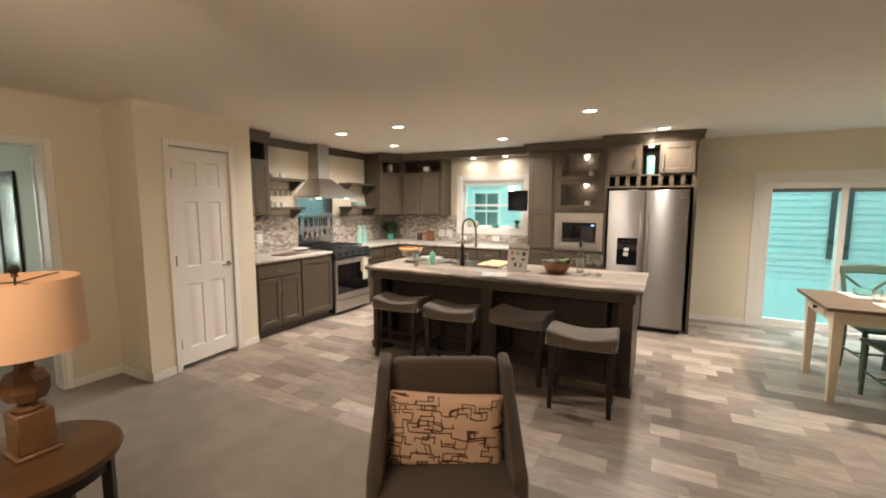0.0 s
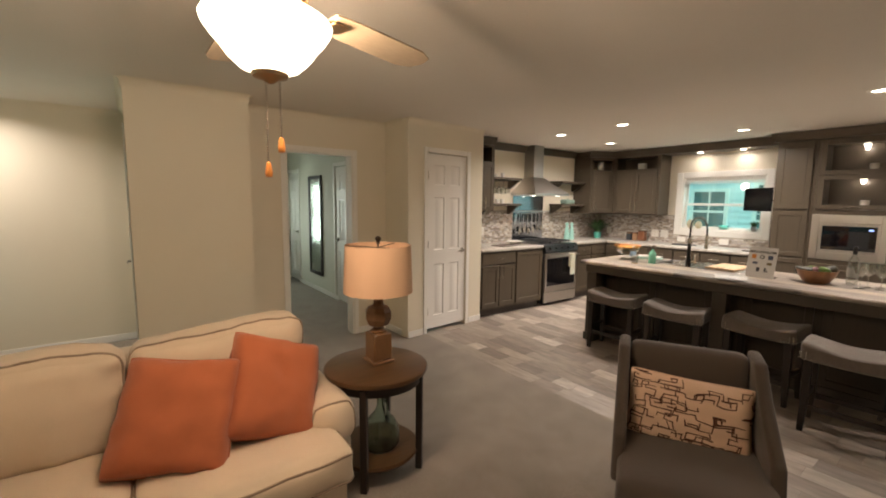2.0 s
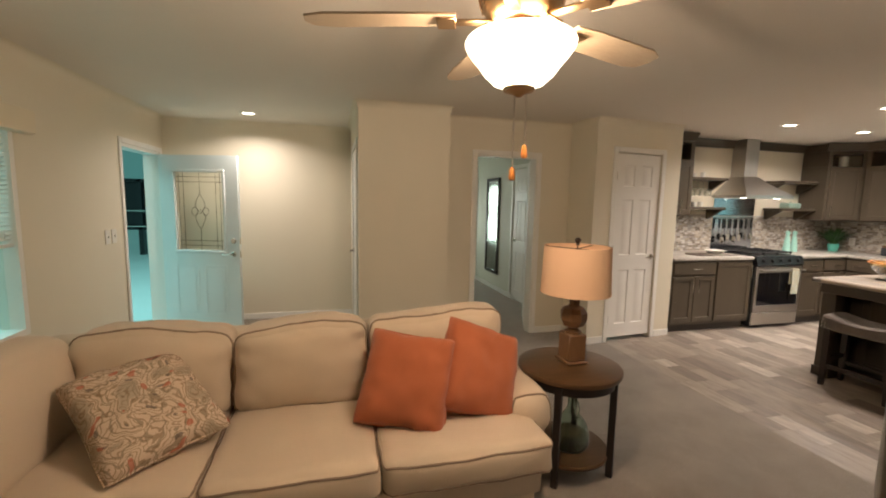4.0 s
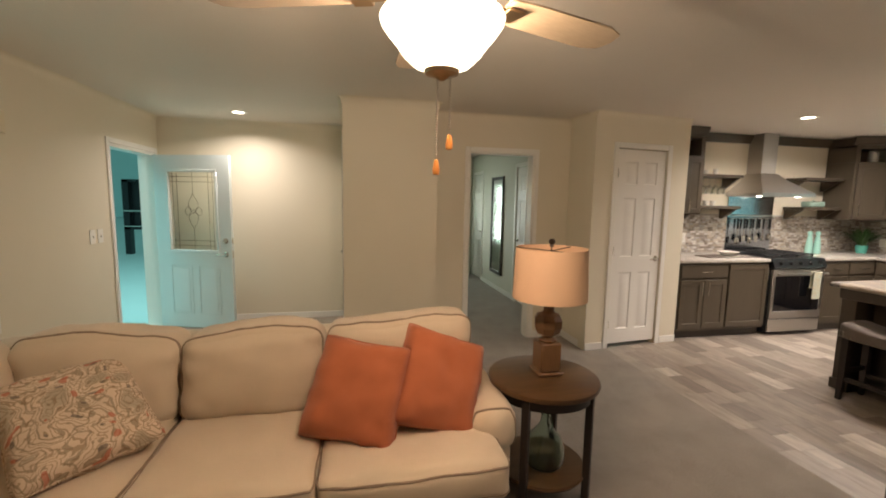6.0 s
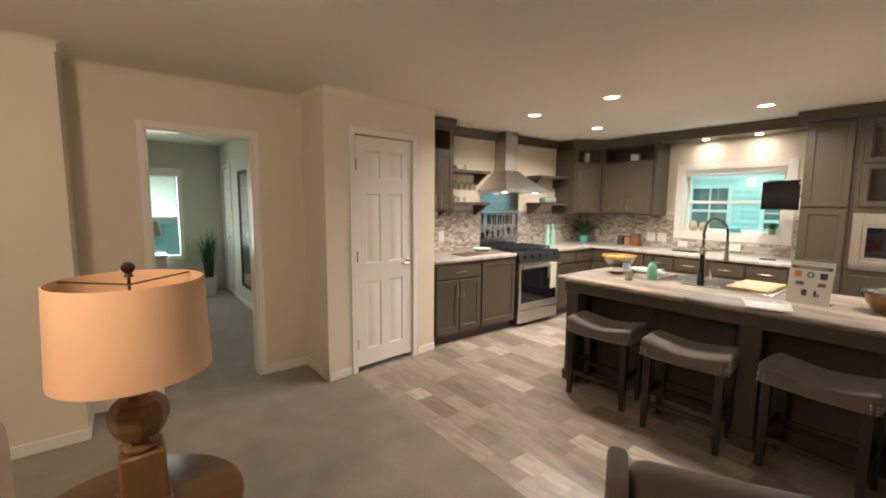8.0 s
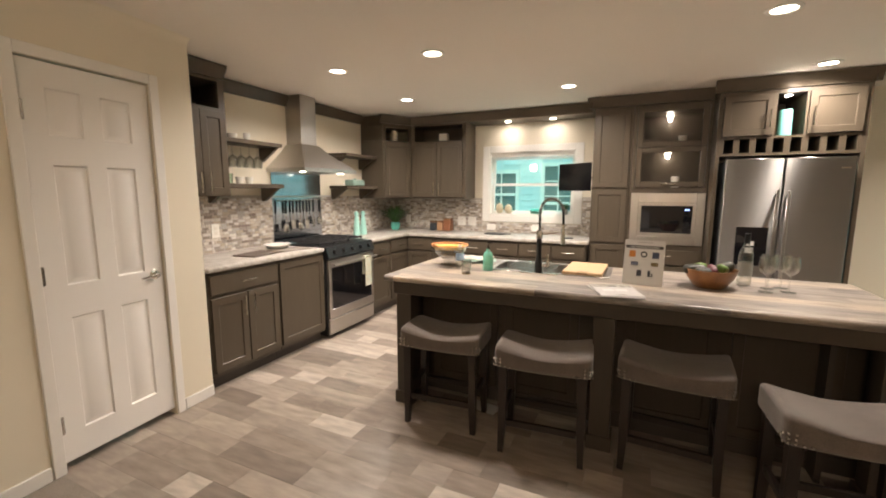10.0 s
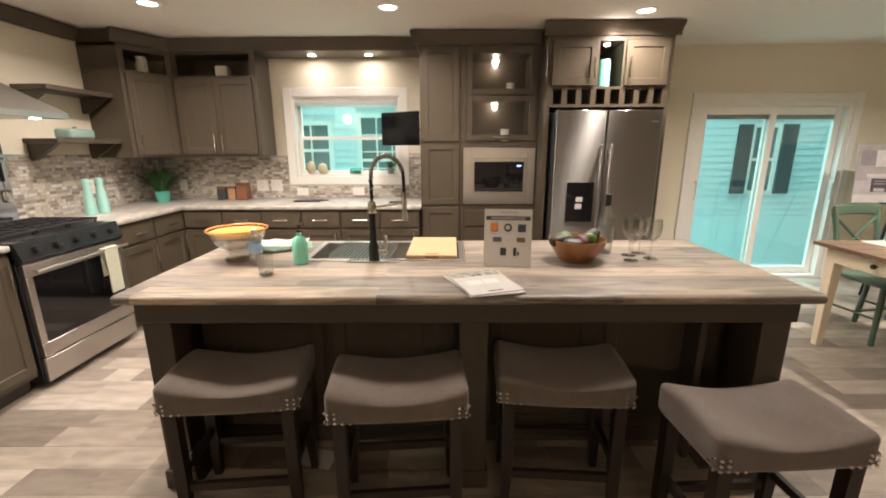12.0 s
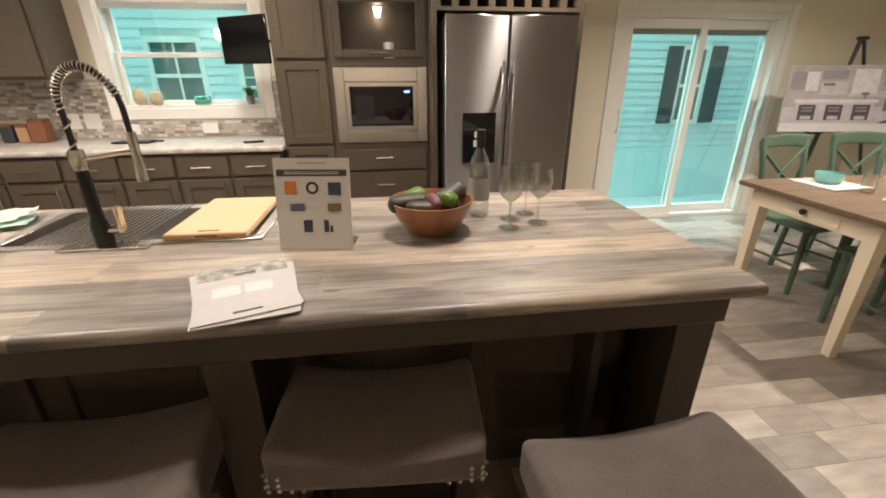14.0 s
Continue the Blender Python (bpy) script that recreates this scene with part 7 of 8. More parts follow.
part("glass", lathe([(0, 0.006), (0.03, 0.006), (0.035, 0.09), (0.0335, 0.09), (0.0285, 0.012), (0, 0.012)], 24), GLASS, tm)
part("amber_base", lathe([(0, 0.0), (0.029, 0.0), (0.03, 0.0055), (0, 0.0055)], 20), AMBERGLASS, tm)


def crumple(w, d, seed, z=0.012, n=14):
    bm = bmesh.new()
    rows = []
    for i in range(n + 1):
        rows.append([bm.verts.new(((i / n - 0.5) * w, (j / n - 0.5) * d, z * (1.1 + noise.noise(Vector((i * 0.35, j * 0.35, seed)))))) for j in range(n + 1)])
    for i in range(n):
        for j in range(n):
            bm.faces.new((rows[i][j], rows[i + 1][j], rows[i + 1][j + 1], rows[i][j + 1]))
    ret = bmesh.ops.solidify(bm, geom=bm.faces[:], thickness=0.004)
    return bm


for dx, dy, a, m_, nm in ((-2.47, 4.36, 12, FABRICWHITE, "folded white cotton towel on the island"), (-2.44, 4.33, 20, mat("pale_teal_cloth", (0.45, 0.62, 0.54), 0.9, vary=0.1), "pale teal tea towel under the white one")):
    t = thing("tea_towel", pose(dx, dy, Z + (0.018 if m_ is FABRICWHITE else 0.004), 0, 0, a), nm, "towel")
    part("cloth", crumple(0.26, 0.17, dx * 9), m_, t, "", None, 80)

# ---- on the perimeter worktops ----
C = 0.902
for x, w, h, m_, lab in ((-3.86, 0.085, 0.105, mat("canister_navy", (0.04, 0.045, 0.055), 0.4), "dark canister with a wooden lid"), (-3.755, 0.08, 0.11, mat("canister_tan", (0.42, 0.25, 0.14), 0.4), "tan filled canister with a wooden lid"), (-3.645, 0.105, 0.145, mat("canister_brown", (0.24, 0.10, 0.05), 0.4), "tall brown canister with a wooden lid")):
    c = thing("canister", pose(x, 6.42, C), lab, "canister", "kitchen canisters")
    part("jar", boxes((-w / 2, -w / 2, 0, w / 2, w / 2, h), bevel=0.006), m_, c)
    part("lid", boxes((-w / 2 + 0.003, -w / 2 + 0.003, h + 0.0002, w / 2 - 0.003, w / 2 - 0.003, h + 0.024), bevel=0.004), LAMPWOOD, c, "wooden lid")
for x, z, w, kind in ((-4.33, 1.04, 0.078, "outlet"), (-3.69, 1.035, 0.078, "switch"), (-3.5, 1.035, 0.118, "outlet"), (-3.35, 1.035, 0.118, "switch"), (-3.08, 0.968, 0.12, "outlet"), (-2.49, 0.968, 0.12, "outlet")):
    plate("wall_plate", pose(x, NORTH - 0.0085, z), w, 0.115 if z > 1 else 0.08, kind if z > 1 else "", "white cover plate set in the mosaic backsplash", "outlet")
pt = thing("black_platter", pose(-2.93, 6.25, C), "flat black platter with two handles", "plate")
part("plate", soft_box(0.26, 0.13, 0.016, 0.007, 8, at=(0, 0, 0.008)), BLACK, pt)
part("grip", boxes((0.12, -0.012, 0.006, 0.2, 0.012, 0.016), bevel=0.004), BLACK, pt)
rm = thing("remote_control", pose(-2.05, 6.12, C, 0, 0, 12), "slim black remote control", "remote")
part("case", soft_box(0.14, 0.035, 0.016, 0.006, 5, at=(0, 0, 0.008)), BLACK, rm)
grass_plant("potted_plant", pose(-4.38, 6.27, C), TEAL, (0.065, 0.105), 0.27, 0.27, 330, "bushy dark green plant in a teal pot", 0.0085, 3, "teal glazed pot")
for y in (5.42, 5.55):
    b = thing("ceramic_bottle", pose(-4.40, y, C), "tall teal ceramic bottle beside the range", "bottle", "teal bottles")
    part("body", lathe([(0, 0), (0.042, 0), (0.044, 0.02), (0.036, 0.12), (0.026, 0.2), (0.02, 0.225), (0.024, 0.24), (0.028, 0.265), (0.02, 0.285), (0, 0.288)], 20), mat("pale_teal_glaze", (0.34, 0.62, 0.55), 0.3), b)
sb = thing("serving_bowl", pose(-4.33, 4.12, C), "wide shallow white serving bowl", "bowl")
part("bowl", lathe([(0, 0), (0.06, 0), (0.075, 0.01), (0.125, 0.045), (0.121, 0.046), (0.07, 0.016), (0, 0.012)], 32), WHITEWARE, sb)
for i, (x, y, a, m_, nm) in enumerate(((-4.22, 3.80, 8, mat("slate_board", (0.12, 0.09, 0.075), 0.5), "dark slate board on the worktop"), (-4.2, 4.14, -12, mat("grey_place_mat", (0.26, 0.23, 0.20), 0.7), "folded grey place mat"))):
    b = thing("place_mat", pose(x, y, C, 0, 0, a), nm, "mat")
    part("mat", boxes((-0.11, -0.16, 0, 0.11, 0.16, 0.008 + 0.004 * (1 - i)), bevel=0.002), m_, b)
plate("wall_outlet", pose(WESTK + 0.009, 3.72, 1.09, 0, 0, 90), 0.075, 0.12, "outlet", "white wall outlet in the backsplash", "outlet")
plate("wall_outlet", pose(WESTK + 0.009, 5.72, 1.10, 0, 0, 90), 0.075, 0.12, "outlet", "white wall outlet in the backsplash", "outlet")
ot = thing("oven_towel", pose(FX + 0.02, R0, 0, 0, 0, 90), "cream patterned towel hanging on the oven handle", "towel")
bm = boxes((0.50, -0.108, 0.44, 0.61, -0.1, 0.752), (0.50, -0.07, 0.56, 0.61, -0.064, 0.752), (0.50, -0.108, 0.7522, 0.61, -0.064, 0.758), bevel=0.002)
part("cloth", bm, mat("towel_print", (0.62, 0.58, 0.42), 0.9, vary=0.3, scale=40, second=(0.50, 0.55, 0.48)), ot)
fm = thing("floor_dish", pose(-3.78, 5.55, 0.0), "shallow white dish on the kitchen floor", "dish")
part("dish", lathe([(0, 0), (0.085, 0), (0.095, 0.02), (0.088, 0.02), (0.075, 0.008), (0, 0.008)], 28), WHITEWARE, fm)
# white sheet on the floor, standing in for light that falls past the stool
fp = thing("fallen_card", pose(-2.2, 3.80, 0.001, 0, 0, -12), "white sheet in place of a light patch under a stool", "paper")
part("sheet", boxes((-0.10, -0.055, 0, 0.10, 0.055, 0.003)), PAPER, fp)

# shelf and cubby things
for y, z, h, r in ((3.80, 1.492, 0.085, 0.028), (3.9, 1.492, 0.06, 0.035), (4.0, 1.492, 0.06, 0.035), (3.85, 1.862, 0.05, 0.045), (4.0, 1.862, 0.07, 0.03)):
    c = thing("cup", pose(-4.5, y, z), "small pale cup on the wall shelf", "cup", "cups on the shelves")
    part("cup_body", lathe([(0, 0), (r * 0.8, 0), (r, h), (r * 0.9, h), (r * 0.72, 0.008), (0, 0.008)], 18), WHITEWARE if h < 0.08 else SMOKEGLASS, c)
td = thing("covered_dish", pose(-4.47, 5.5, 1.492), "sage green covered dish on the wall shelf", "dish")
part("dish", soft_box(0.13, 0.24, 0.075, 0.02, 8, at=(0, 0, 0.0375)), mat("sage_glaze", (0.25, 0.36, 0.31), 0.3), td)
part("lid_knob", lathe([(0, 0.0752), (0.012, 0.0752), (0.016, 0.09), (0, 0.093)], 12), CHROME, td)
pj = thing("pitcher", pose(-4.30, 6.14, 2.066), "white ceramic pitcher in the corner cubby", "pitcher")
part("body", lathe([(0, 0), (0.04, 0), (0.05, 0.03), (0.045, 0.08), (0.034, 0.12), (0.04, 0.145), (0.036, 0.145), (0.03, 0.12), (0, 0.1)], 22), WHITEWARE, pj)
part("handle", tube([(0.036, -0.02, 0.13), (0.075, -0.04, 0.12), (0.08, -0.045, 0.08), (0.044, -0.025, 0.05)], 0.006, 8), WHITEWARE, pj)
for x, y, z in ((-3.67, 6.34, 2.066), (-4.45, 3.33, 2.056)):
    b = thing("white_box", pose(x, y, z, 0, 0, 8), "small white ceramic box in an open cubby", "box", "boxes in the cubbies")
    part("box_body", boxes((-0.055, -0.05, 0, 0.055, 0.05, 0.095), bevel=0.006), WHITEWARE, b)
tc_ = thing("teal_canister", pose(-0.25, 5.87, 1.896), "ribbed teal ceramic canister in the cubby", "canister")
part("body", lathe([(0, 0), (0.046, 0)] + [(0.047 + 0.0015 * (k % 2), 0.01 + k * 0.011) for k in range(19)] + [(0.042, 0.222), (0, 0.224)], 24), mat("bright_teal_glaze", (0.22, 0.62, 0.56), 0.3), tc_)
for z, x in ((1.4705, -1.02), (1.873, -0.98)):
    c = thing("white_cup", pose(x, 6.2, z), "white ceramic cup behind the cabinet glass", "cup")
    part("cup_body", lathe([(0, 0), (0.035, 0), (0.04, 0.11), (0.036, 0.11), (0.03, 0.01), (0, 0.01)], 18), WHITEWARE, c)

# window sill things and the small television
for x, r, h in ((-2.985, 0.048, 0.135), (-2.865, 0.05, 0.115)):
    v = thing("round_vase", pose(x, NORTH + 0.03, WIN[2] + 0.022), "beige textured round vase on the window sill", "vase", "vases on the sill")
    part("body", lathe([(0, 0), (r * 0.5, 0), (r * 0.95, h * 0.28), (r, h * 0.5), (r * 0.8, h * 0.8), (r * 0.35, h * 0.93), (r * 0.35, h), (r * 0.25, h), (0, h * 0.9)], 22), mat("vase_clay", (0.52, 0.44, 0.30), 0.7, vary=0.12, scale=30, bump=0.3, bump_scale=90), v)
gb = thing("glass_box", pose(-2.52, NORTH + 0.03, WIN[2] + 0.022), "low teal glass box on the window sill", "box")
part("body", boxes((-0.055, -0.03, 0, 0.055, 0.03, 0.065), bevel=0.006), TEALGLASS, gb)
grass_plant("sill_plant", pose(-2.15, NORTH + 0.02, WIN[2] + 0.022), mat("zinc_pot", (0.34, 0.34, 0.32), 0.4, metal=0.6), (0.035, 0.065), 0.10, 0.07, 130, "bright green grass in a small zinc pot", 0.004, 8)
tv = thing("small_television", pose(-1.985, 6.10, 1.435, 0, 0, -32), "small black television on a swing arm beside the window", "television")
part("screen", boxes((-0.215, -0.018, 0, 0.215, 0.0, 0.295), bevel=0.004), TVBLACK, tv)
part("back_case", soft_box(0.34, 0.03, 0.2, 0.012, 5, at=(0, 0.0155, 0.137)), BLACK, tv)
part("swing_arm", tube([(0.02, 0.03, 0.137), (0.1, 0.06, 0.137), (0.2, 0.02, 0.137)], 0.012, 8), BLACK, tv)

# ---- dining corner ----
dt = thing("dining_table", pose(0, 0, 0), "cream dining table with a brown plank top and drawer", "table")
DX0, DX1, DY0, DY1 = 1.06, 2.75, 4.22, 5.06
first = None
for i in range(6):
    y0 = DY0 + i * (DY1 - DY0) / 6
    m = pose(0, y0, 0)
    if first is None:
        first = part("top_plank", boxes((DX0, 0.0006, 0.735, DX1, (DY1 - DY0) / 6 - 0.0006, 0.762), bevel=0.0025), DINETOP, dt, "", m)
    else:
        again(first, "top_plank", dt, m)
part("apron", boxes((DX0 + 0.06, DY0 + 0.06, 0.63, DX0 + 0.085, DY1 - 0.06, 0.7348), (DX1 - 0.085, DY0 + 0.06, 0.63, DX1 - 0.06, DY1 - 0.06, 0.7348), (DX0 + 0.0852, DY0 + 0.06, 0.63, DX1 - 0.0852, DY0 + 0.085, 0.7348), (DX0 + 0.0852, DY1 - 0.085, 0.63, DX1 - 0.0852, DY1 - 0.06, 0.7348), bevel=0.002), CREAM, dt)
dw = part("drawer_front", boxes((DX0 + 0.052, DY0 + 0.24, 0.645, DX0 + 0.0598, DY1 - 0.24, 0.725), bevel=0.002), CREAM, dt)
part("knob", moved(lathe([(0, 0), (0.008, 0), (0.008, 0.012), (0.017, 0.018), (0.015, 0.028), (0, 0.031)], 16), pose(DX0 + 0.052, (DY0 + DY1) / 2, 0.685, 0, -90, 0)), DARKMETAL, dw, "dark round knob")
for x in (DX0 + 0.095, DX1 - 0.095):
    for y in (DY0 + 0.095, DY1 - 0.095):
        bm = bmesh.new()
        rings = []
        for s, z in ((0.034, 0.7345), (0.034, 0.60), (0.030, 0.4), (0.022, 0.0)):
            rings.append([bm.verts.new((x + a * s, y + b * s, z)) for a, b in ((-1, -1), (1, -1), (1, 1), (-1, 1))])
        for p, q in zip(rings, rings[1:]):
            for i in range(4):
                bm.faces.new((q[i], q[(i + 1) % 4], p[(i + 1) % 4], p[i]))
        bm.faces.new(rings[0]), bm.faces.new(rings[-1][::-1])
        part("leg", bm, CREAM, dt)


def dining_chair():
    c = thing("dining_chair", pose(0, 0, 0), "sage green cross-back wooden dining chair", "chair", "dining chairs")
    part("seat", soft_box(0.44, 0.42, 0.035, 0.014, 10, at=(0, 0, 0.452), shape=lambda p: Vector((p.x * (1 - 0.12 * (p.y / 0.21 + 1) / 2), p.y, p.z - 0.008 * (1 - (p.x / 0.22) ** 2) * (p.z > 0)))), GREENPAINT, c)
    for sx in (-1, 1):
        part("front_leg", tube([(sx * 0.185, -0.175, 0.0), (sx * 0.185, -0.172, 0.435)], 0.017, 8, None, 1.25), GREENPAINT, c)
        part("back_post", tube([(sx * 0.165, 0.215, 0.0), (sx * 0.165, 0.185, 0.3), (sx * 0.17, 0.185, 0.48), (sx * 0.185, 0.22, 0.75), (sx * 0.195, 0.265, 0.945)], 0.019, 8), GREENPAINT, c)
        part("side_stretcher", tube([(sx * 0.183, -0.17, 0.2), (sx * 0.166, 0.19, 0.2)], 0.009, 6), GREENPAINT, c)
        part("cross_slat", tube([(sx * 0.175, 0.2, 0.56), (0, 0.228, 0.72), (-sx * 0.185, 0.25, 0.88)], 0.013, 6), GREENPAINT, c)
    part("cross_stretcher", tube([(-0.176, 0.0, 0.2), (0.176, 0.0, 0.2)], 0.009, 6), GREENPAINT, c)
    part("top_rail", soft_box(0.43, 0.03, 0.085, 0.013, 8, at=(0, 0.26, 0.925), shape=lambda p: Vector((p.x, p.y + 0.03 * (1 - (p.x / 0.2) ** 2), p.z + 0.012 * (1 - (p.x / 0.21) ** 2)))), GREENPAINT, c)
    part("lower_rail", soft_box(0.36, 0.022, 0.045, 0.008, 5, at=(0, 0.197, 0.55)), GREENPAINT, c)
    return c


dc = dining_chair()
dc.matrix_basis = pose(1.68, 5.13, 0, 0, 0, 8)
copy_thing(dc, pose(2.27, 5.17, 0, 0, 0, -3))
copy_thing(dc, pose(1.62, 4.44, 0, 0, 0, 184))
copy_thing(dc, pose(2.22, 4.40, 0, 0, 0, 178))
TT = 0.762
for x, y in ((1.46, 4.86), (2.1, 4.84), (1.55, 4.42), (2.15, 4.42)):
    p = thing("place_plate", pose(x, y, TT, 0, 0, 4), "square white plate set on the dining table", "plate", "place settings")
    part("plate_body", soft_box(0.26, 0.26, 0.014, 0.006, 8, at=(0, 0, 0.007)), WHITEWARE, p)
    b = thing("teal_bowl", pose(x, y + 0.01, TT + 0.014), "teal ceramic bowl on a white plate", "bowl", "teal bowls")
    part("bowl_body", lathe([(0, 0), (0.05, 0), (0.062, 0.012), (0.07, 0.055), (0.066, 0.055), (0.056, 0.014), (0, 0.01)], 24), mat("bowl_teal", (0.20, 0.48, 0.47), 0.25), b)
    gl = thing("water_glass", pose(x + 0.02, y - 0.19 if y > 4.6 else y + 0.17, TT), "clear water glass on the dining table", "glass", "water glasses")
    part("glass", lathe([(0, 0), (0.03, 0), (0.035, 0.1), (0.033, 0.1), (0.028, 0.008), (0, 0.008)], 20), GLASS, gl)
cn = thing("folded_napkin", pose(1.98, 4.64, TT, 0, 0, 10), "folded pale pink striped runner on the table", "napkin")
part("cloth", crumple(0.42, 0.22, 3.3, 0.014), mat("runner_cloth", (0.62, 0.52, 0.46), 0.9, vary=0.15, scale=25), cn, "", None, 80)

# easel with its poster board
es = thing("easel", pose(2.86, 6.12, 0, 0, 0, -12), "black tripod easel by the patio door", "easel")
for x0, y0, x1, y1 in ((-0.36, -0.2, -0.015, 0.02), (0.36, -0.2, 0.015, 0.02), (0.0, 0.32, 0.0, 0.03)):
    part("leg", tube([(x0, y0, 0), (x1, y1, 1.62)], 0.013, 8), BLACK, es)
part("head", soft_box(0.07, 0.06, 0.03, 0.01, 4, at=(0, 0.02, 1.63)), BLACK, es)
part("tray", boxes((-0.30, -0.16, 0.885, -0.2, -0.07, 0.9), (0.2, -0.16, 0.885, 0.3, -0.07, 0.9), (-0.26, -0.069, 0.887, 0.26, -0.05, 0.9)), BLACK, es)
po = thing("poster_board", pose(2.86, 6.12, 0, 0, 0, -12) @ pose(-0.56, -0.135, 0.901, -7, 0, 0), "photo board of a pale kitchen with a blue corner", "poster")
PW, PH = 1.15, 0.53
part("board", boxes((0, 0, 0, PW, 0.008, PH)), PAPER, po)
pic = mat("photo_grey", (0.36, 0.33, 0.33), 0.45, vary=0.35, scale=9)
part("photo", boxes((0, -0.0012, 0.07, PW, -0.0002, PH)), pic, po, "grey kitchen photograph")
WHITE_, PALE, MID, DIM, DARK_ = (0.60, 0.57, 0.57), (0.46, 0.43, 0.44), (0.26, 0.24, 0.25), (0.15, 0.135, 0.145), (0.07, 0.06, 0.068)
SHAPES = [(PALE, (0.0, 0.07, PW, 0.13)), (MID, (0.03, 0.34, 0.12, 0.14)), (WHITE_, (0.15, 0.33, 0.10, 0.15)), (MID, (0.27, 0.42, 0.20, 0.07)), (PALE, (0.27, 0.30, 0.22, 0.10)), (DIM, (0.29, 0.37, 0.09, 0.02)),
          (WHITE_, (0.52, 0.31, 0.20, 0.19)), (PALE, (0.50, 0.285, 0.27, 0.025)), (MID, (0.76, 0.37, 0.36, 0.13)), (PALE, (0.74, 0.28, 0.38, 0.05)), (DIM, (0.80, 0.17, 0.30, 0.10)), (WHITE_, (0.09, 0.235, 0.66, 0.028)),
          (PALE, (0.10, 0.105, 0.62, 0.13))]
for sx in (0.13, 0.345, 0.56):
    SHAPES += [(DARK_, (sx, 0.095, 0.135, 0.125)), (MID, (sx + 0.022, 0.165, 0.09, 0.012)), (MID, (sx + 0.022, 0.19, 0.09, 0.010)), (PALE, (sx + 0.025, 0.10, 0.085, 0.03))]
SHAPES += [(DIM, (0.625, 0.265, 0.012, 0.03)), (DIM, (0.60, 0.295, 0.06, 0.022))]
for i, (c, (x, z, w, h)) in enumerate(SHAPES):
    part("printed_shape", boxes((x, -0.0024 - 0.0003 * i, z, x + w, -0.0013 - 0.0003 * i, z + h)), mat("photo_tone", c, 0.45, vary=0.25, scale=18), po)
bm = bmesh.new()
vs = [bm.verts.new(p) for p in ((0.78, -0.0062, 0.071), (PW, -0.0062, 0.071), (PW, -0.0062, 0.235))]
bm.faces.new(vs)
bmesh.ops.solidify(bm, geom=bm.faces[:], thickness=0.0006)
part("blue_corner", bm, mat("print_blue", (0.02, 0.12, 0.48), 0.45), po, "blue printed corner")
part("caption_bar", boxes((0.02, -0.0012, 0.025, 0.2, -0.0002, 0.04), (0.97, -0.008, 0.095, 1.12, -0.0075, 0.11)), mat("caption_grey", (0.55, 0.56, 0.58), 0.5), po)

# ---- pieces of floor and backsplash, last ----
def piece_mat(name, stops, rough, random_node, random_socket, grain=(0.5, 4.0, 1.0), amount=0.35, gloss_vary=0.08, grain_scale=9.0):
    """Tone picked per piece from stops, with a grain in world space."""
    m = bpy.data.materials.new(name)
    m.use_nodes = True
    n, l = m.node_tree.nodes, m.node_tree.links
    b = n["Principled BSDF"]
    src = n.new(random_node)
    ramp = n.new("ShaderNodeValToRGB")
    ramp.color_ramp.interpolation = "CONSTANT"
    els = ramp.color_ramp.elements
    while len(els) < len(stops):
        els.new(0.5)
    for i, c in enumerate(stops):
        els[i].position = i / len(stops)
        els[i].color = (*c, 1)
    l.new(src.outputs[random_socket], ramp.inputs[0])
    geo = n.new("ShaderNodeNewGeometry")
    mp = n.new("ShaderNodeMapping")
    mp.inputs["Scale"].default_value = grain
    l.new(geo.outputs["Position"], mp.inputs[0])
    comb = n.new("ShaderNodeVectorMath")
    comb.operation = "ADD"
    scl = n.new("ShaderNodeMath")
    scl.operation = "MULTIPLY"
    scl.inputs[1].default_value = 37.0
    l.new(src.outputs[random_socket], scl.inputs[0])
    l.new(mp.outputs[0], comb.inputs[0])
    l.new(scl.outputs[0], comb.inputs[1])
    tex = n.new("ShaderNodeTexNoise")
    tex.inputs["Scale"].default_value, tex.inputs["Detail"].default_value = grain_scale, 5
    l.new(comb.outputs[0], tex.inputs["Vector"])
    k = n.new("ShaderNodeMath")
    k.operation = "MULTIPLY_ADD"
    l.new(tex.outputs[0], k.inputs[0])
    k.inputs[1].default_value, k.inputs[2].default_value = 2 * amount, 1 - amount
    h = n.new("ShaderNodeHueSaturation")
    l.new(ramp.outputs[0], h.inputs["Color"])
    l.new(k.outputs[0], h.inputs["Value"])
    l.new(h.outputs[0], b.inputs["Base Color"])
    r = n.new("ShaderNodeMath")
    r.operation = "MULTIPLY_ADD"
    l.new(tex.outputs[0], r.inputs[0])
    r.inputs[1].default_value, r.inputs[2].default_value = 2 * gloss_vary, rough - gloss_vary
    l.new(r.outputs[0], b.inputs["Roughness"])
    return m


PLANK_TONES = [(0.27, 0.222, 0.182), (0.37, 0.315, 0.262), (0.215, 0.178, 0.147), (0.315, 0.266, 0.22), (0.47, 0.415, 0.355), (0.245, 0.207, 0.173), (0.29, 0.246, 0.206), (0.34, 0.287, 0.24), (0.30, 0.25, 0.205), (0.42, 0.365, 0.31)]
OBJ, GEO = ("ShaderNodeObjectInfo", "Random"), ("ShaderNodeNewGeometry", "Random Per Island")
PLANK = piece_mat("grey_oak_plank", PLANK_TONES, 0.36, *OBJ, grain=(0.9, 3.4, 1), amount=0.55, grain_scale=6.5)
PLANKFAR = piece_mat("grey_oak_plank_far", PLANK_TONES, 0.36, *GEO, grain=(0.9, 3.4, 1), amount=0.55, grain_scale=6.5)
floor = tagged(new("floor_kitchen"), "grey wood-look vinyl plank floor of the kitchen", "floor", "", "structure")
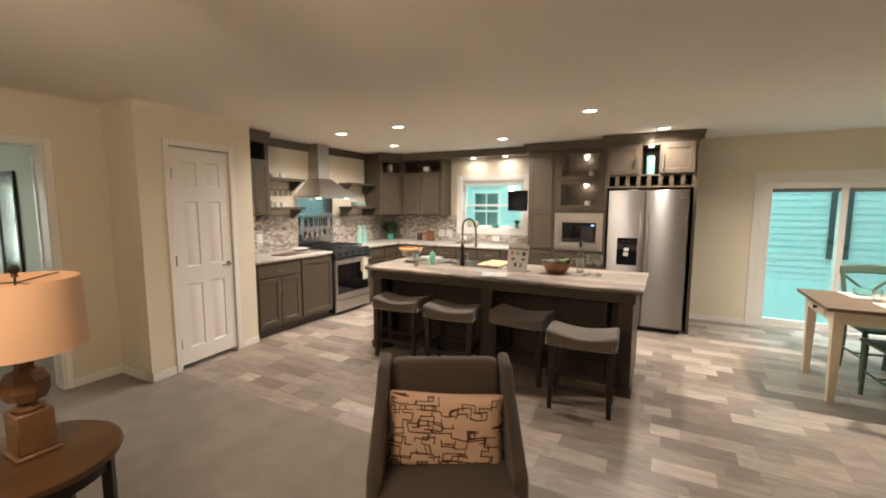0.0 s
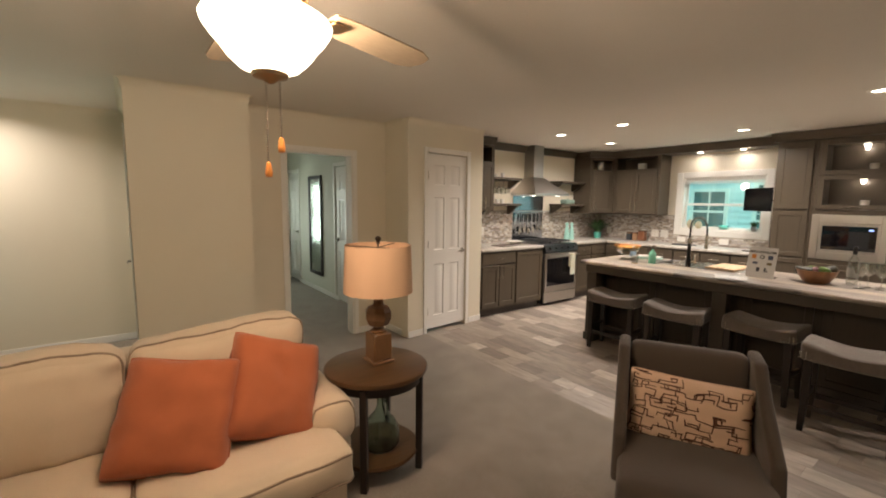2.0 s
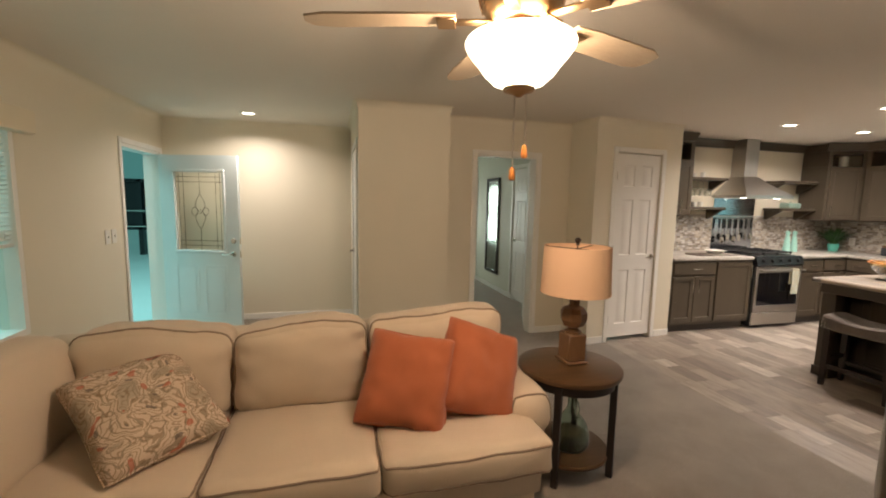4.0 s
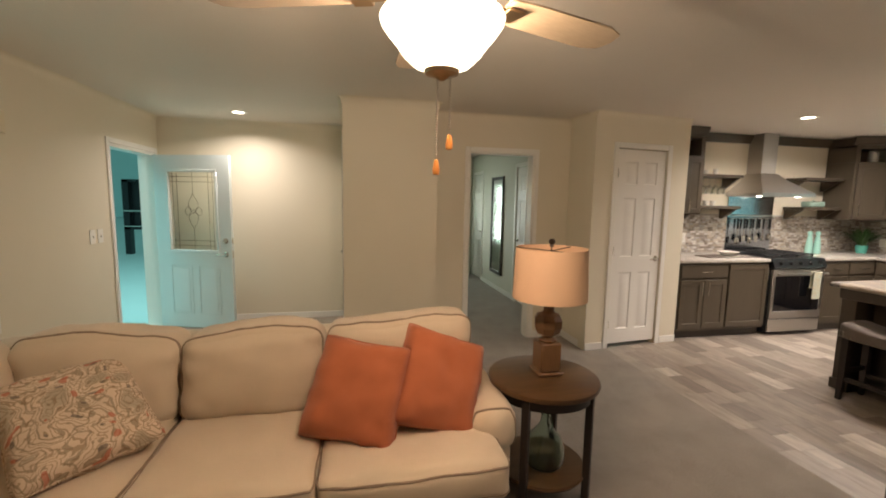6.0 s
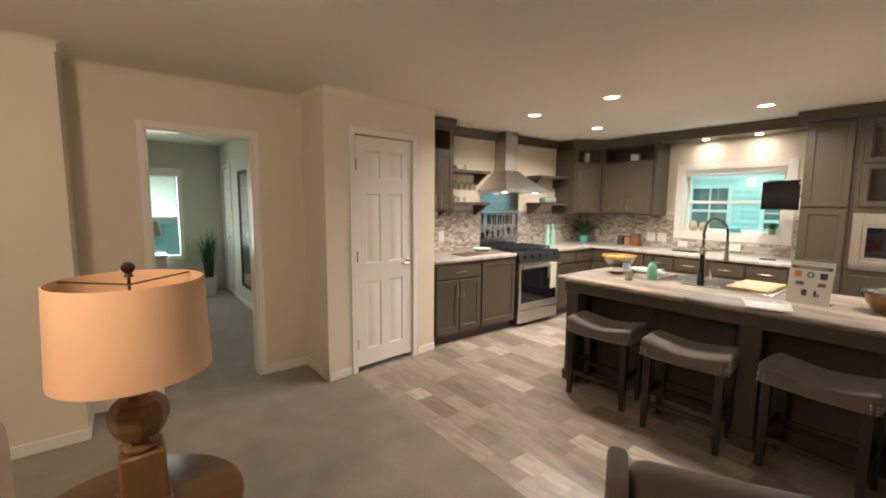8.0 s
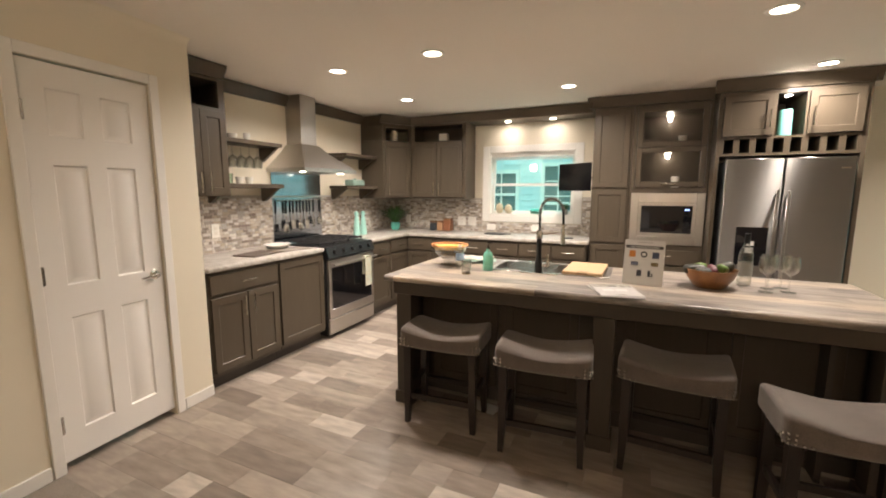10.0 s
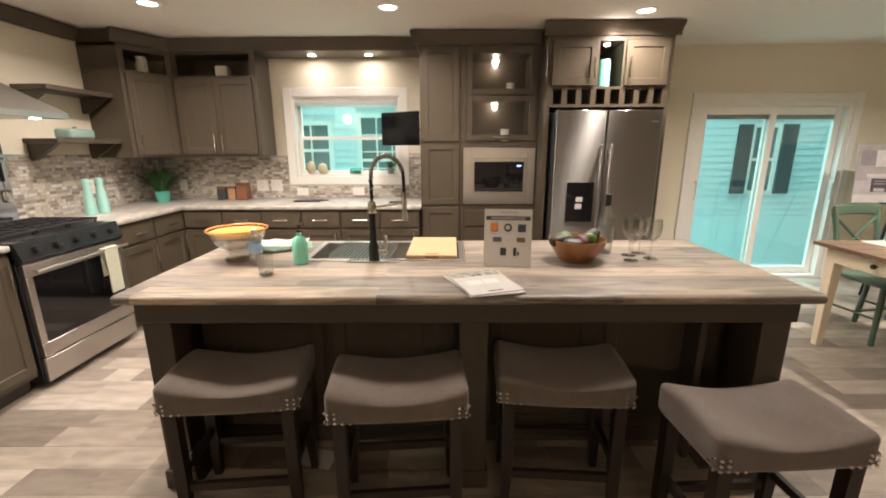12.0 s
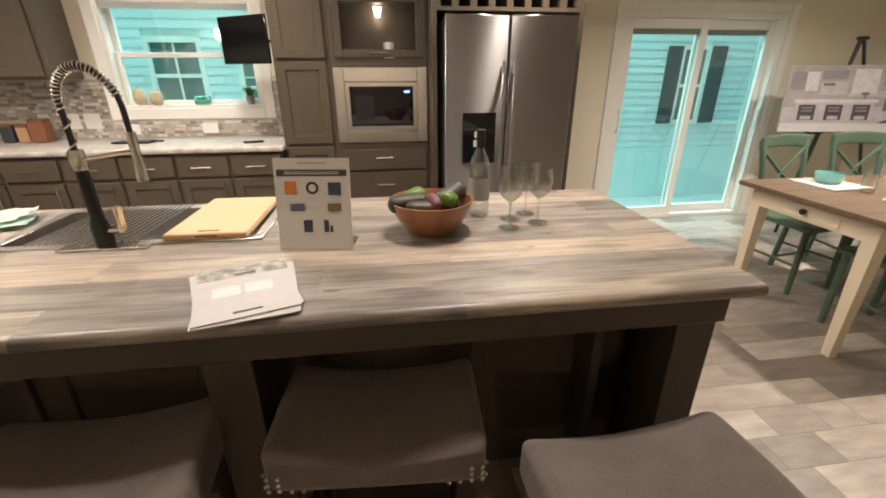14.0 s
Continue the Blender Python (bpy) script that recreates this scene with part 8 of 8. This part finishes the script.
LENGTHS = [0.18, 0.25, 0.33, 0.42, 0.54]
PH_ = 0.148
meshes = {}
rnd = random.Random(21)
spare = bmesh.new()


def plank_verts(l):
    e = 0.0003
    return [(e, e, -0.004), (l - e, e, -0.004), (l - e, PH_ - e, -0.004), (e, PH_ - e, -0.004), (2.2 * e, 2.2 * e, 0.0), (l - 2.2 * e, 2.2 * e, 0.0), (l - 2.2 * e, PH_ - 2.2 * e, 0.0), (2.2 * e, PH_ - 2.2 * e, 0.0)]


FACES = [(4, 5, 6, 7), (0, 1, 5, 4), (1, 2, 6, 5), (2, 3, 7, 6), (3, 0, 4, 7)]
count = 0
row = 0
y = 2.25
while y < NORTH - 0.01:
    x = WESTK - rnd.uniform(0, 0.5)
    while x < EAST:
        l = rnd.choice(LENGTHS)
        if x + l > -4.15:
            near = -4.0 < x < 0.9 and y < 5.85 and not (-2.75 < x and x + l < -0.3 and 3.9 < y < 4.35)
            if near and count < 300 and y < 4.3:
                if l not in meshes:
                    me = bpy.data.meshes.new("plank")
                    me.from_pydata(plank_verts(l), [], FACES)
                    me.materials.append(PLANK)
                    meshes[l] = me
                p = new("plank", meshes[l])
                p.parent = floor
                p.location = (x, y, 0)
                count += 1
            else:
                vs = [spare.verts.new((vx + x, vy + y, vz)) for vx, vy, vz in plank_verts(l)]
                for q in FACES:
                    spare.faces.new([vs[i] for i in q])
        x += l
    y += PH_
    row += 1
far_planks = part("far_planks", spare, PLANKFAR, floor)
tagged(far_planks, kind="stuff")

# mosaic backsplash: small stone and glass sticks
TILE_TONES = [(0.66, 0.62, 0.56), (0.52, 0.47, 0.41), (0.40, 0.35, 0.30), (0.60, 0.54, 0.46), (0.31, 0.26, 0.22), (0.70, 0.67, 0.62), (0.46, 0.43, 0.40), (0.55, 0.49, 0.41), (0.36, 0.32, 0.285), (0.62, 0.59, 0.55), (0.48, 0.41, 0.33), (0.28, 0.235, 0.20)]
TILE = piece_mat("mosaic_tile", TILE_TONES, 0.22, *OBJ, grain=(1, 1, 1), amount=0.15, grain_scale=40)
TILEFAR = piece_mat("mosaic_tile_far", TILE_TONES, 0.22, *GEO, grain=(1, 1, 1), amount=0.15, grain_scale=40)
GROUT = mat("mosaic_grout", (0.48, 0.44, 0.38), 0.85, vary=0.08, fine=0.1)
splash = tagged(new("backsplash"), "grey and cream stone and glass mosaic backsplash", "backsplash", "", "structure")
part("grout_bed", boxes((WESTK + 0.0005, 3.178, 0.903, WESTK + 0.004, R0 - 0.012, 1.39), (WESTK + 0.0005, R1 - 0.069, 0.903, WESTK + 0.004, 5.86, 1.37), (WESTK + 0.0005, 5.8602, 0.903, WESTK + 0.004, NORTH - 0.001, 1.339)), GROUT, splash)
part("grout_bed", boxes((WESTK + 0.005, NORTH - 0.004, 0.903, -3.212, NORTH - 0.0005, 1.339), (-3.2118, NORTH - 0.004, 0.903, -1.953, NORTH - 0.0005, 1.035), (-1.9528, NORTH - 0.004, 0.903, -1.823, NORTH - 0.0005, 1.36)), GROUT, splash)
TH = 0.0245
tile_meshes = {}
spare = bmesh.new()
count = 0


def tile_verts(l):
    return [(0.0008, 0, 0.0008), (l - 0.0008, 0, 0.0008), (l - 0.0008, 0, TH - 0.0012), (0.0008, 0, TH - 0.0012), (0.0016, -0.0035, 0.0016), (l - 0.0016, -0.0035, 0.0016), (l - 0.0016, -0.0035, TH - 0.002), (0.0016, -0.0035, TH - 0.002)]


def tiles(m, a0, a1, z0, z1, near=None):
    global count
    z = z0
    while z + TH <= z1 + 0.004:
        a = a0 - rnd.uniform(0, 0.03)
        while a < a1:
            l = rnd.choice((0.026, 0.05, 0.05, 0.074))
            s, e = max(a, a0), min(a + l, a1)
            if e - s > 0.012:
                whole = abs(e - s - l) < 1e-6
                if near and near(s) and whole and count < 300:
                    if l not in tile_meshes:
                        me = bpy.data.meshes.new("tile")
                        me.from_pydata(tile_verts(l), [], FACES)
                        me.materials.append(TILE)
                        tile_meshes[l] = me
                    t = new("tile", tile_meshes[l])
                    t.parent = splash
                    t.matrix_basis = m @ Matrix.Translation((s, 0, z))
                    count += 1
                else:
                    vs = [spare.verts.new(m @ Vector((vx + s, vy, vz + z))) for vx, vy, vz in tile_verts(e - s)]
                    for q in FACES:
                        spare.faces.new([vs[i] for i in q])
            a += l
        z += TH


MW_ = pose(WESTK + 0.0042, 0, 0, 0, 0, 90)
MN_ = pose(0, NORTH - 0.0042, 0)
tiles(MW_, 3.18, R0 - 0.013, 0.904, 1.388, lambda s: s > 3.45)
tiles(MW_, R1 - 0.068, 5.855, 0.904, 1.37)
tiles(MW_, 5.86, NORTH - 0.006, 0.904, 1.338)
tiles(MN_, WESTK + 0.006, -3.213, 0.904, 1.338)
tiles(MN_, -3.21, -1.955, 0.904, 1.034)
tiles(MN_, -1.952, -1.824, 0.904, 1.36)
tagged(part("far_tiles", spare, TILEFAR, splash), kind="stuff")
